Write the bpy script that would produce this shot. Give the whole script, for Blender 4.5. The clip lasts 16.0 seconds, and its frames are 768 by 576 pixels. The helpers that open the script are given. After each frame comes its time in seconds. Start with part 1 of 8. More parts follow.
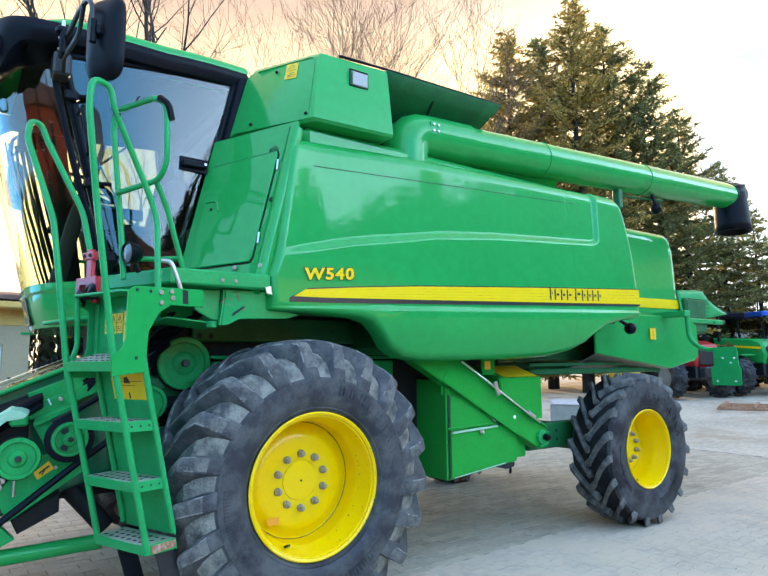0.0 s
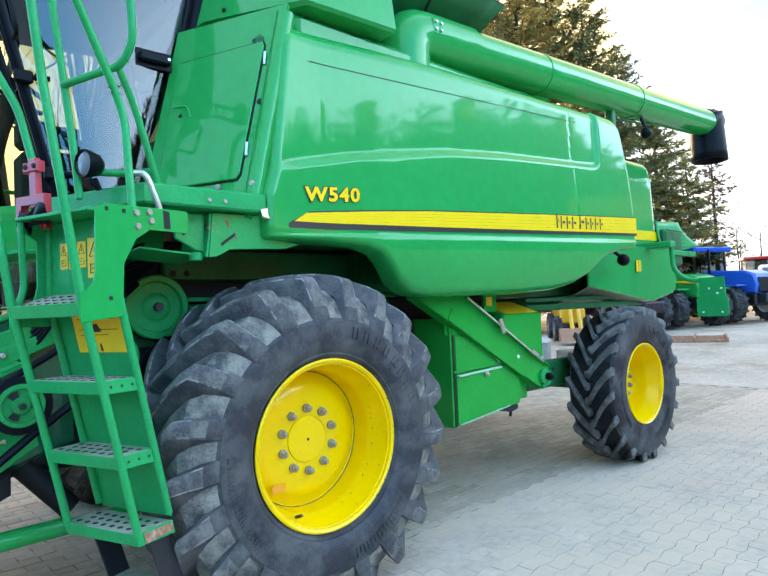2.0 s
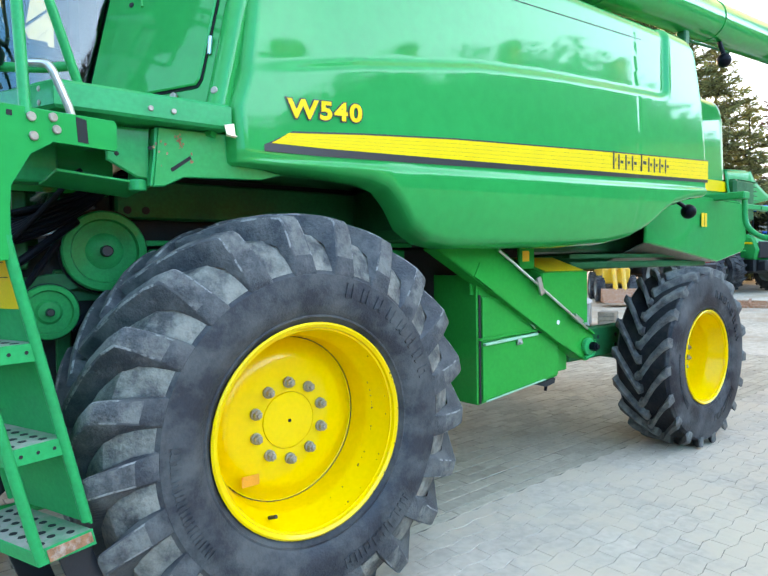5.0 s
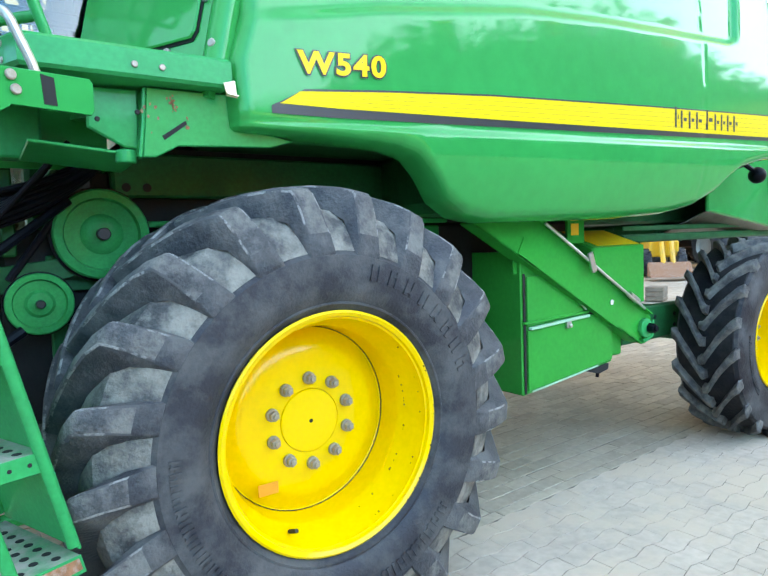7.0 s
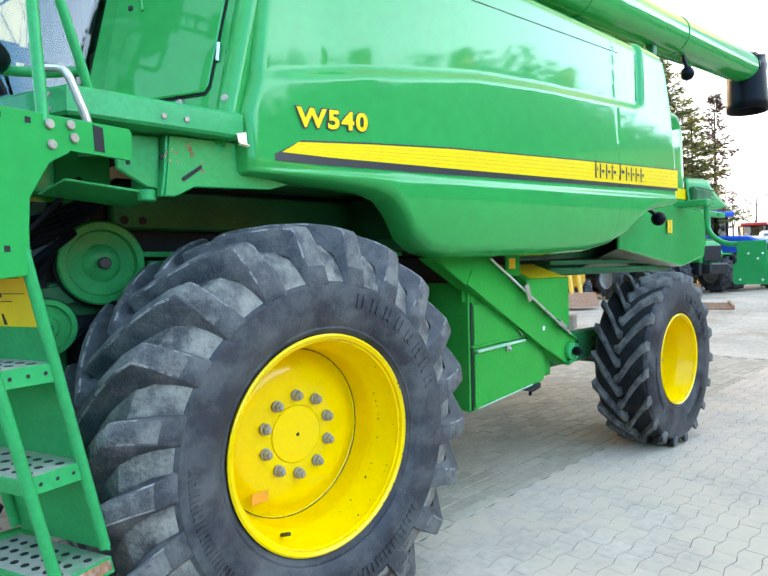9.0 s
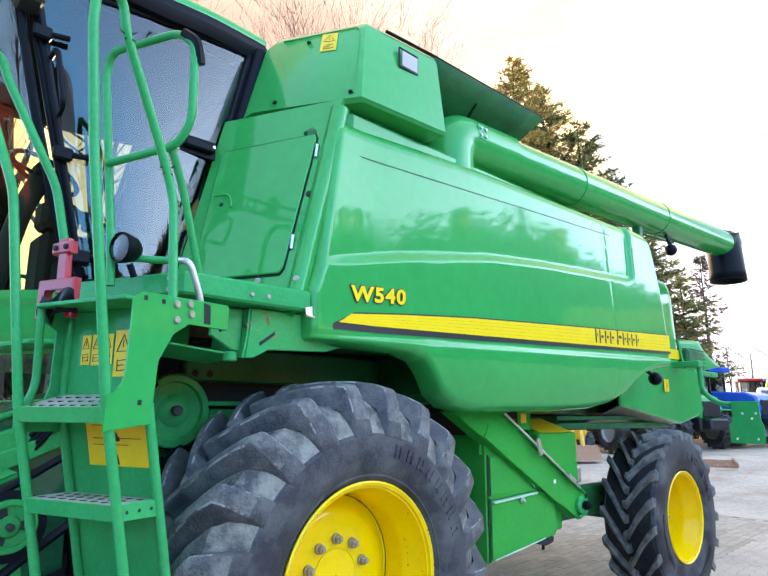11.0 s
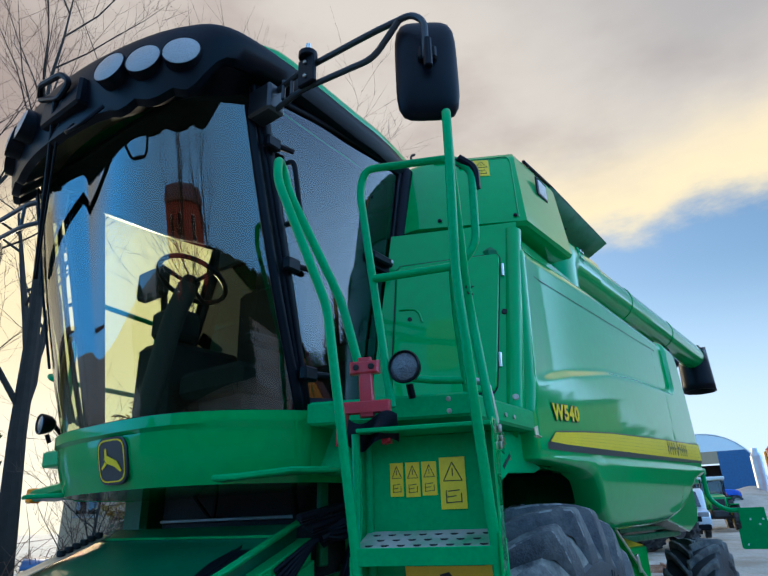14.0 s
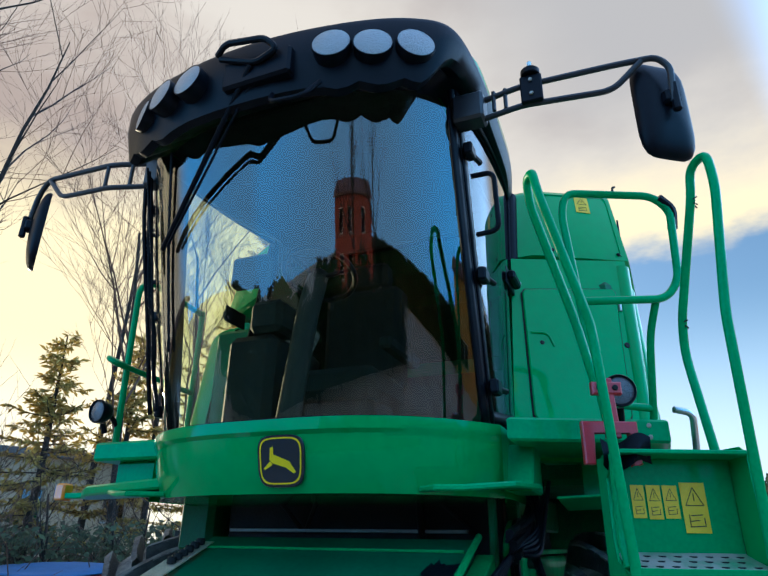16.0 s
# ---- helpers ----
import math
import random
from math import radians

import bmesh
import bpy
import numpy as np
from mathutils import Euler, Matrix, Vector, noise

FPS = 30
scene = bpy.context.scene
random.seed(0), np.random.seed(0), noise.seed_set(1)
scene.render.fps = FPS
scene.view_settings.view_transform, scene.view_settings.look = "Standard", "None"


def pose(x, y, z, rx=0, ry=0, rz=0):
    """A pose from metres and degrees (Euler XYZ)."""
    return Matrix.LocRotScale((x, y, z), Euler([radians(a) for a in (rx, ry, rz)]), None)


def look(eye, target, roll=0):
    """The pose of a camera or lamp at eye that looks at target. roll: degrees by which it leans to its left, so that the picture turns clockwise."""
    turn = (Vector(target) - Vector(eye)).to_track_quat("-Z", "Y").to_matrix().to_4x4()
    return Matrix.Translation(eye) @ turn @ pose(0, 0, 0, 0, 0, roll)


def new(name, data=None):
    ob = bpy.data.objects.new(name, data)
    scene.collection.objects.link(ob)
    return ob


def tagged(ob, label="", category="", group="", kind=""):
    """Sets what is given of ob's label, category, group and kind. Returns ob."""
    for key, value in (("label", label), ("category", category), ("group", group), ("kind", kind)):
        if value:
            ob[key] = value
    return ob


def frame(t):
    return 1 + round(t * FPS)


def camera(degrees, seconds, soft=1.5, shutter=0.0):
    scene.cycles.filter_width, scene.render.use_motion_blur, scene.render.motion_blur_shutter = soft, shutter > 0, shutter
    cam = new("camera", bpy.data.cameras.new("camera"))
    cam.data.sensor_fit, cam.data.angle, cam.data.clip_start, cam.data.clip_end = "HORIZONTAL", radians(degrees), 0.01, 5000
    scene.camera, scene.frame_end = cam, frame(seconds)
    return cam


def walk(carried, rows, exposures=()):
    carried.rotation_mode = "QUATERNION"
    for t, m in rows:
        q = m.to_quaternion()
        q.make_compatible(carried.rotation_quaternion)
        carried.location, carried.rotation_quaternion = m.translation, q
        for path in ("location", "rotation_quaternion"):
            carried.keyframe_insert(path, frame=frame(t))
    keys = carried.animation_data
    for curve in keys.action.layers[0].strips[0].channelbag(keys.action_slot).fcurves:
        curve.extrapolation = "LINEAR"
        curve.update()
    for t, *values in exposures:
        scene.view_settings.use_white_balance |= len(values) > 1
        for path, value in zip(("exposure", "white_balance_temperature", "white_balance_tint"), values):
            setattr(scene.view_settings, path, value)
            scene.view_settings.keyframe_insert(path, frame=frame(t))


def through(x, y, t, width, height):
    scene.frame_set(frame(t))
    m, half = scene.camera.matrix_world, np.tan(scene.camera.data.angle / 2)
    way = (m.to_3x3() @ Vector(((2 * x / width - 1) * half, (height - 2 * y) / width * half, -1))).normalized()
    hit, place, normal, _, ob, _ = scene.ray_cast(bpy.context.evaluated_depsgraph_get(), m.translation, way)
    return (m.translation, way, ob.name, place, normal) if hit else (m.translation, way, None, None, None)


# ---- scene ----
cam = camera(64.9, 16.0)
PATH = [
    (0, (-1.871, -4.88, 1.56), (-0.717, -3.266, 1.808), -0.6),
    (0.5, (-1.789, -4.614, 1.547), (-0.58, -3.037, 1.773), -0.9),
    (1, (-1.797, -4.445, 1.529), (-0.554, -2.889, 1.715), -1.2),
    (1.5, (-1.909, -4.25, 1.547), (-0.603, -2.741, 1.681), -2.2),
    (2, (-1.88, -4.085, 1.519), (-0.542, -2.6, 1.585), -2.4),
    (2.5, (-1.745, -3.967, 1.526), (-0.408, -2.482, 1.59), -2.6),
    (3, (-1.665, -3.877, 1.509), (-0.299, -2.416, 1.532), -2.2),
    (3.5, (-1.572, -3.713, 1.508), (-0.181, -2.276, 1.486), -1.5),
    (4, (-1.519, -3.693, 1.509), (-0.161, -2.225, 1.465), -1.0),
    (4.2, (-1.472, -3.728, 1.504), (-0.173, -2.208, 1.473), -1.0),
    (6.3, (-1.104, -3.382, 1.505), (0.095, -1.789, 1.346), -0.9),
    (6.5, (-1.087, -3.367, 1.495), (0.092, -1.759, 1.335), -1.4),
    (7, (-1.062, -3.386, 1.502), (0.077, -1.749, 1.351), -2.2),
    (7.5, (-1.055, -3.426, 1.511), (0.081, -1.785, 1.386), -2.7),
    (8, (-1.155, -3.463, 1.51), (0.049, -1.87, 1.403), -3.4),
    (8.2, (-1.235, -3.454, 1.505), (0.016, -1.899, 1.371), -3.5),
    (10.3, (-1.607, -3.73, 1.574), (-0.148, -2.371, 1.722), -0.5),
    (10.5, (-1.637, -3.784, 1.56), (-0.235, -2.372, 1.771), -1.3),
    (11, (-1.902, -3.666, 1.573), (-0.56, -2.24, 1.976), 0.3),
    (11.5, (-2.075, -3.487, 1.6), (-0.873, -1.923, 1.928), 2.6),
    (12, (-2.243, -3.268, 1.628), (-1.024, -1.755, 2.101), 2.1),
    (12.5, (-2.514, -3.184, 1.645), (-1.172, -1.854, 2.301), 1.7),
    (13, (-2.718, -3.054, 1.637), (-1.296, -1.828, 2.326), -0.1),
    (13.5, (-2.805, -2.789, 1.66), (-1.321, -1.651, 2.368), -2.4),
    (14, (-2.921, -2.541, 1.654), (-1.404, -1.458, 2.38), -1.8),
    (14.5, (-3.18, -2.224, 1.657), (-1.636, -1.176, 2.377), -0.3),
    (15, (-3.277, -1.933, 1.603), (-1.722, -0.88, 2.29), 0.3),
    (15.5, (-3.36, -1.64, 1.626), (-1.731, -0.712, 2.322), 0.7),
    (16, (-3.538, -1.368, 1.644), (-1.841, -0.65, 2.423), 0.9),
]
EXPOSE = [(0, 1.95, 6950, 14), (2, 2.1, 7100, 13), (4, 2.2, 7300, 13), (7, 2.42, 7950, 15), (8.2, 2.38, 7950, 15), (10.5, 2.15, 7250, 18), (11.6, 2.12, 7200, 26), (12.5, 1.62, 6600, 20), (13.0, 1.1, 6100, 15), (13.6, 0.94, 5750, 9), (14.5, 0.88, 5650, 8), (16, 1.1, 5600, 7)]
walk(cam, [(t, look(eye, target, roll)) for t, eye, target, roll in PATH], EXPOSE)

# ---------- world, sun, exposure ----------
SUN_AZ, SUN_EL = radians(62), radians(7)


def make_world():
    w = bpy.data.worlds.new("sky")
    scene.world = w
    w.use_nodes = True
    nt = w.node_tree
    nt.nodes.clear()
    N = nt.nodes.new
    out, bg, sky = N("ShaderNodeOutputWorld"), N("ShaderNodeBackground"), N("ShaderNodeTexSky")
    sky.sky_type, sky.sun_disc = "NISHITA", False
    sky.sun_elevation, sky.sun_rotation = SUN_EL, radians(90) - SUN_AZ
    sky.air_density, sky.dust_density, sky.ozone_density = 1.0, 2.0, 2.0
    co, mp = N("ShaderNodeTexCoord"), N("ShaderNodeMapping")
    L = nt.links.new
    mp.inputs["Scale"].default_value = (1.1, 1.1, 2.6)
    mp.inputs["Location"].default_value = (0.35, 0.1, 0.0)
    L(co.outputs["Generated"], mp.inputs["Vector"])

    def noise_node(scale, detail, rough):
        n = N("ShaderNodeTexNoise")
        n.inputs["Scale"].default_value, n.inputs["Detail"].default_value, n.inputs["Roughness"].default_value = scale, detail, rough
        L(mp.outputs["Vector"], n.inputs["Vector"])
        return n.outputs["Fac"]

    def ranged(src, lo, hi, a=0.0, b=1.0):
        m = N("ShaderNodeMapRange")
        m.interpolation_type = "SMOOTHSTEP"
        for k, v in (("From Min", lo), ("From Max", hi), ("To Min", a), ("To Max", b)):
            m.inputs[k].default_value = v
        L(src, m.inputs["Value"])
        return m.outputs["Result"]

    def op(kind, x, y):
        m = N("ShaderNodeMath")
        m.operation = kind
        for i, q in enumerate((x, y)):
            if isinstance(q, (int, float)):
                m.inputs[i].default_value = q
            else:
                L(q, m.inputs[i])
        return m.outputs["Value"]

    def blend(fac, c1, c2):
        m = N("ShaderNodeMixRGB")
        L(fac, m.inputs["Fac"])
        for k, c in (("Color1", c1), ("Color2", c2)):
            if isinstance(c, tuple):
                m.inputs[k].default_value = (*c, 1)
            else:
                L(c, m.inputs[k])
        return m.outputs["Color"]

    sep = N("ShaderNodeSeparateXYZ")
    L(co.outputs["Generated"], sep.inputs["Vector"])
    up = sep.outputs["Z"]
    side = N("ShaderNodeVectorMath")
    side.operation = "DOT_PRODUCT"
    side.inputs[1].default_value = (math.cos(SUN_AZ), math.sin(SUN_AZ), 0.0)
    L(co.outputs["Generated"], side.inputs[0])
    side = side.outputs["Value"]
    broad, fine = noise_node(1.2, 6, 0.55), noise_node(4.5, 8, 0.6)
    ragged = op("ADD", op("MULTIPLY", op("SUBTRACT", broad, 0.5), 0.16), op("MULTIPLY", op("SUBTRACT", fine, 0.5), 0.12))
    # the cloud bank: over the sunset down to the horizon, elsewhere ending some way above it
    flank = N("ShaderNodeVectorMath")
    flank.operation = "DOT_PRODUCT"
    flank.inputs[1].default_value = (math.cos(SUN_AZ + radians(90)), math.sin(SUN_AZ + radians(90)), 0.0)
    L(co.outputs["Generated"], flank.inputs[0])
    flank = flank.outputs["Value"]
    lift = op("ADD", op("ADD", op("ADD", up, ragged), ranged(side, 0.72, 0.92, 0.0, 0.6)), ranged(flank, 0.1, 0.4, 0.0, 0.6))
    bank = ranged(lift, 0.375, 0.43)
    glow = ranged(op("ADD", up, ragged), 0.56, 0.40)
    low = ranged(up, 0.10, 0.28)
    body = blend(ranged(broad, 0.36, 0.60), (2.85, 2.42, 1.95), (1.74, 1.32, 1.06))
    body = blend(glow, body, (4.15, 3.25, 1.85))
    body = blend(op("MULTIPLY", ranged(side, 0.62, 0.30), ranged(op("ADD", up, ragged), 0.46, 0.66)), body, (1.85, 1.66, 1.5))
    body = blend(low, (4.5, 3.8, 2.65), body)
    clear = blend(ranged(up, 0.02, 0.36), (3.0, 3.5, 4.0), sky.outputs["Color"])
    sunny = blend(bank, clear, body)
    # away from the sunset: thin bright blue-white haze
    bright = N("ShaderNodeVectorMath")
    bright.operation = "DOT_PRODUCT"
    bright.inputs[1].default_value = (math.cos(radians(332)), math.sin(radians(332)), 0.0)
    L(co.outputs["Generated"], bright.inputs[0])
    grey = N("ShaderNodeVectorMath")
    grey.operation = "DOT_PRODUCT"
    grey.inputs[1].default_value = (math.cos(radians(195)), math.sin(radians(195)), 0.0)
    L(co.outputs["Generated"], grey.inputs[0])
    cold = blend(ranged(op("ADD", grey.outputs["Value"], ragged), 0.2, 0.95), (1.3, 5.9, 12.0), (1.8, 3.7, 5.8))
    rim = blend(ranged(bright.outputs["Value"], 0.35, 0.98), cold, (9.5, 14.5, 20.0))
    haze = blend(ranged(up, 0.28, 0.78), rim, (1.9, 2.9, 4.8))
    haze = blend(ranged(fine, 0.64, 0.95), haze, (4.4, 5.2, 6.2))
    shown = op("MULTIPLY", op("MULTIPLY", ranged(side, 0.06, 0.20), ranged(flank, 0.90, 0.70)), ranged(bright.outputs["Value"], 0.996, 0.955))
    final = blend(shown, haze, sunny)
    L(final, bg.inputs["Color"])
    L(bg.outputs["Background"], out.inputs["Surface"])
    bg.inputs["Strength"].default_value = 0.15
    sun = bpy.data.lights.new("sun", "SUN")
    sun.energy, sun.angle, sun.color = 2.2, radians(2.0), (1.0, 0.78, 0.5)
    ob = new("sun", sun)
    d = Vector((math.cos(SUN_AZ) * math.cos(SUN_EL), math.sin(SUN_AZ) * math.cos(SUN_EL), math.sin(SUN_EL)))
    ob.matrix_world = look(d * 60, (0, 0, 0))


make_world()

# ---------- materials ----------


def mat(name, base, rough=0.5, metal=0.0, coat=0.0, vary=0.0, scale=3.0, dust=0.0, dust_col=(0.35, 0.3, 0.25), bump=0.0, bump_scale=60.0, spec=0.5, rvary=0.0, pieces=0.0, fine=40.0, dlo=0.5, dhi=0.72, placed=False):
    """Paint, rubber, stone: a base colour with broad and fine variation, dust or wear in patches, and fine relief."""
    m = bpy.data.materials.new(name)
    m.use_nodes = True
    nt = m.node_tree
    p = nt.nodes["Principled BSDF"]
    p.inputs["Roughness"].default_value, p.inputs["Metallic"].default_value = rough, metal
    p.inputs["Coat Weight"].default_value, p.inputs["Coat Roughness"].default_value, p.inputs["Coat IOR"].default_value = coat, 0.05, 1.38
    p.inputs["Specular IOR Level"].default_value = spec
    p.inputs["Base Color"].default_value = (*base, 1)
    N, L = nt.nodes.new, nt.links.new
    col = None
    co = N("ShaderNodeTexCoord")
    src = N("ShaderNodeNewGeometry").outputs["Position"] if placed else co.outputs["Object"]
    if vary > 0:
        n = N("ShaderNodeTexNoise")
        n.inputs["Scale"].default_value, n.inputs["Detail"].default_value = scale, 6
        L(src, n.inputs["Vector"])
        f = N("ShaderNodeTexNoise")
        f.inputs["Scale"].default_value, f.inputs["Detail"].default_value = scale * fine / 3, 4
        L(src, f.inputs["Vector"])
        add = N("ShaderNodeMath")
        add.operation = "ADD"
        L(n.outputs["Fac"], add.inputs[0])
        L(f.outputs["Fac"], add.inputs[1])
        mr = N("ShaderNodeMapRange")
        mr.inputs["From Min"].default_value, mr.inputs["From Max"].default_value = 0.7, 1.3
        mr.inputs["To Min"].default_value, mr.inputs["To Max"].default_value = 1 - vary, 1 + vary
        L(add.outputs["Value"], mr.inputs["Value"])
        hsv = N("ShaderNodeHueSaturation")
        hsv.inputs["Color"].default_value = (*base, 1)
        L(mr.outputs["Result"], hsv.inputs["Value"])
        col = hsv.outputs["Color"]
    if pieces > 0:
        oi = N("ShaderNodeObjectInfo")
        gi = N("ShaderNodeNewGeometry")
        s = N("ShaderNodeMath")
        s.operation = "ADD"
        L(oi.outputs["Random"], s.inputs[0])
        L(gi.outputs["Random Per Island"], s.inputs[1])
        fr = N("ShaderNodeMath")
        fr.operation = "FRACT"
        L(s.outputs["Value"], fr.inputs[0])
        mr = N("ShaderNodeMapRange")
        mr.inputs["To Min"].default_value, mr.inputs["To Max"].default_value = 1 - pieces, 1 + pieces
        L(fr.outputs["Value"], mr.inputs["Value"])
        h2 = N("ShaderNodeHueSaturation")
        h2.inputs["Color"].default_value = (*base, 1)
        if col:
            L(col, h2.inputs["Color"])
        L(mr.outputs["Result"], h2.inputs["Value"])
        col = h2.outputs["Color"]
    if dust > 0:
        n = N("ShaderNodeTexNoise")
        n.inputs["Scale"].default_value, n.inputs["Detail"].default_value, n.inputs["Roughness"].default_value = scale * 0.8, 9, 0.68
        L(src, n.inputs["Vector"])
        r = N("ShaderNodeMapRange")
        r.inputs["From Min"].default_value, r.inputs["From Max"].default_value, r.inputs["To Max"].default_value = dlo, dhi, dust
        L(n.outputs["Fac"], r.inputs["Value"])
        mx = N("ShaderNodeMixRGB")
        mx.inputs["Color1"].default_value, mx.inputs["Color2"].default_value = (*base, 1), (*dust_col, 1)
        if col:
            L(col, mx.inputs["Color1"])
        L(r.outputs["Result"], mx.inputs["Fac"])
        col = mx.outputs["Color"]
        rr = N("ShaderNodeMapRange")
        rr.inputs["To Min"].default_value, rr.inputs["To Max"].default_value = rough, min(1, rough + 0.5)
        L(r.outputs["Result"], rr.inputs["Value"])
        L(rr.outputs["Result"], p.inputs["Roughness"])
    elif rvary > 0:
        n = N("ShaderNodeTexNoise")
        n.inputs["Scale"].default_value, n.inputs["Detail"].default_value = scale * 2, 6
        L(src, n.inputs["Vector"])
        rr = N("ShaderNodeMapRange")
        rr.inputs["From Min"].default_value, rr.inputs["From Max"].default_value = 0.35, 0.7
        rr.inputs["To Min"].default_value, rr.inputs["To Max"].default_value = rough, rough + rvary
        L(n.outputs["Fac"], rr.inputs["Value"])
        L(rr.outputs["Result"], p.inputs["Roughness"])
    if col:
        L(col, p.inputs["Base Color"])
    if bump > 0:
        n = N("ShaderNodeTexNoise")
        n.inputs["Scale"].default_value, n.inputs["Detail"].default_value = bump_scale, 5
        L(src, n.inputs["Vector"])
        b = N("ShaderNodeBump")
        b.inputs["Strength"].default_value, b.inputs["Distance"].default_value = bump, 0.01
        L(n.outputs["Fac"], b.inputs["Height"])
        L(b.outputs["Normal"], p.inputs["Normal"])
    return m


def leaf_mat(name, base, vary=0.4, through=0.55):
    """Foliage: matt, partly lit through by the sun behind it, each clump of its own shade."""
    m = mat(name, base, 0.7, vary=vary, scale=0.7, pieces=0.35)
    nt = m.node_tree
    p = nt.nodes["Principled BSDF"]
    tr, mx = nt.nodes.new("ShaderNodeBsdfTranslucent"), nt.nodes.new("ShaderNodeMixShader")
    mx.inputs["Fac"].default_value = through
    nt.links.new(p.inputs["Base Color"].links[0].from_socket, tr.inputs["Color"])
    nt.links.new(p.outputs["BSDF"], mx.inputs[1])
    nt.links.new(tr.outputs["BSDF"], mx.inputs[2])
    nt.links.new(mx.outputs["Shader"], nt.nodes["Material Output"].inputs["Surface"])
    return m


def glass_mat(name, tint, rough=0.0, spec=0.06):
    """Thin sheet glass: tinted pass-through with a real reflection by Fresnel."""
    m = bpy.data.materials.new(name)
    m.use_nodes = True
    nt = m.node_tree
    nt.nodes.clear()
    N, L = nt.nodes.new, nt.links.new
    out, tr, gl, mx, fr = N("ShaderNodeOutputMaterial"), N("ShaderNodeBsdfTransparent"), N("ShaderNodeBsdfGlossy"), N("ShaderNodeMixShader"), N("ShaderNodeLayerWeight")
    tr.inputs["Color"].default_value = (*tint, 1)
    gl.inputs["Roughness"].default_value = rough
    fr.inputs["Blend"].default_value = 0.5
    pw, mr = N("ShaderNodeMath"), N("ShaderNodeMapRange")
    pw.operation = "POWER"
    pw.inputs[1].default_value = 5.0
    mr.inputs["To Min"].default_value = spec
    L(fr.outputs["Facing"], pw.inputs[0])
    L(pw.outputs["Value"], mr.inputs["Value"])
    L(mr.outputs["Result"], mx.inputs["Fac"])
    L(tr.outputs["BSDF"], mx.inputs[1])
    L(gl.outputs["BSDF"], mx.inputs[2])
    L(mx.outputs["Shader"], out.inputs["Surface"])
    return m


GREEN = mat("green_gloss_paint", (0.0001, 0.300, 0.062), 0.40, coat=0.88, vary=0.07, scale=1.2, spec=0.05)
GREEN_W = mat("green_worn_paint", (0.0005, 0.305, 0.085), 0.36, coat=0.3, vary=0.12, scale=5, dust=0.16, dust_col=(0.07, 0.25, 0.13), bump=0.05, spec=0.1)
# GREEN_F: body green dimmed, the cab's shade on the feeder put into colour
GREEN_F = mat("shade_dimmed_glossy_green", (0.001, 0.10, 0.042), 0.4, coat=1.0, vary=0.2, scale=4, spec=0.15)
# GREEN_D: dirty body green, the shade under and behind parts put into it
GREEN_D = mat("green_dirty_shade_paint", (0.003, 0.115, 0.034), 0.45, spec=0.25, vary=0.22, scale=5, dust=0.5, dust_col=(0.025, 0.045, 0.026), bump=0.05)
YELLOW = mat("yellow_rim_paint", (0.88, 0.55, 0.002), 0.30, coat=0.55, spec=0.12, vary=0.05, scale=4, dust=0.06, dust_col=(0.32, 0.22, 0.06))
DECAL_Y = mat("yellow_decal", (0.82, 0.56, 0.008), 0.35, coat=0.2, spec=0.15, vary=0.04, scale=8)
LABEL_Y = mat("yellow_warning_label", (0.85, 0.53, 0.01), 0.4, vary=0.08, scale=14)
DECAL_K = mat("black_decal", (0.012, 0.013, 0.018), 0.35, coat=0.2)
INK = mat("black_print", (0.02, 0.018, 0.015), 0.6)
ORANGE = mat("orange_label", (0.80, 0.30, 0.02), 0.45, vary=0.1, scale=20)
RUBBER = mat("tyre_rubber", (0.008, 0.009, 0.014), 0.5, spec=0.3, vary=0.25, scale=5, dust=0.7, dust_col=(0.155, 0.15, 0.142), bump=0.35, bump_scale=90, dlo=0.42, dhi=0.68, placed=True)
# RUBBER_V: mud, plus the shade between the bars put into the colour
RUBBER_V = mat("muddy_shaded_tread_rubber", (0.009, 0.010, 0.013), 0.6, spec=0.2, vary=0.3, scale=6, dust=0.6, dust_col=(0.075, 0.065, 0.055), bump=0.5, bump_scale=50, dlo=0.44, dhi=0.76)
RUBBER_T = mat("dusty_tread_rubber", (0.06, 0.058, 0.056), 0.6, spec=0.3, vary=0.3, scale=9, dust=0.9, dust_col=(0.29, 0.265, 0.22), bump=0.7, bump_scale=70, dlo=0.40, dhi=0.60, placed=True)
RUBBER_W = mat("worn_pale_tread_face", (0.055, 0.055, 0.056), 0.6, spec=0.35, vary=0.35, scale=12, dust=0.8, dust_col=(0.20, 0.187, 0.165), bump=0.7, bump_scale=60, dlo=0.42, dhi=0.60, placed=True)
RUBBER_L = mat("worn_bar_rubber", (0.030, 0.032, 0.037), 0.5, spec=0.4, vary=0.3, scale=8, dust=0.75, dust_col=(0.135, 0.13, 0.12), bump=0.5, bump_scale=90, dlo=0.43, dhi=0.62, placed=True)
RUBBER_S = mat("side_wall_rubber", (0.020, 0.022, 0.028), 0.5, spec=0.4, vary=0.25, scale=7, dust=0.7, dust_col=(0.115, 0.11, 0.10), bump=0.3, bump_scale=110, dlo=0.43, dhi=0.62, placed=True)
SCUFF = mat("scuffed_rubber_edge", (0.21, 0.20, 0.185), 0.7, vary=0.5, scale=14, dust=0.9, dust_col=(0.06, 0.06, 0.062), dlo=0.46, dhi=0.52, placed=True)
GREEN_P = mat("shaded_pulley_paint", (0.001, 0.30, 0.075), 0.45, vary=0.2, scale=8, spec=0.1, coat=0.2, dust=0.25, dust_col=(0.03, 0.05, 0.03))
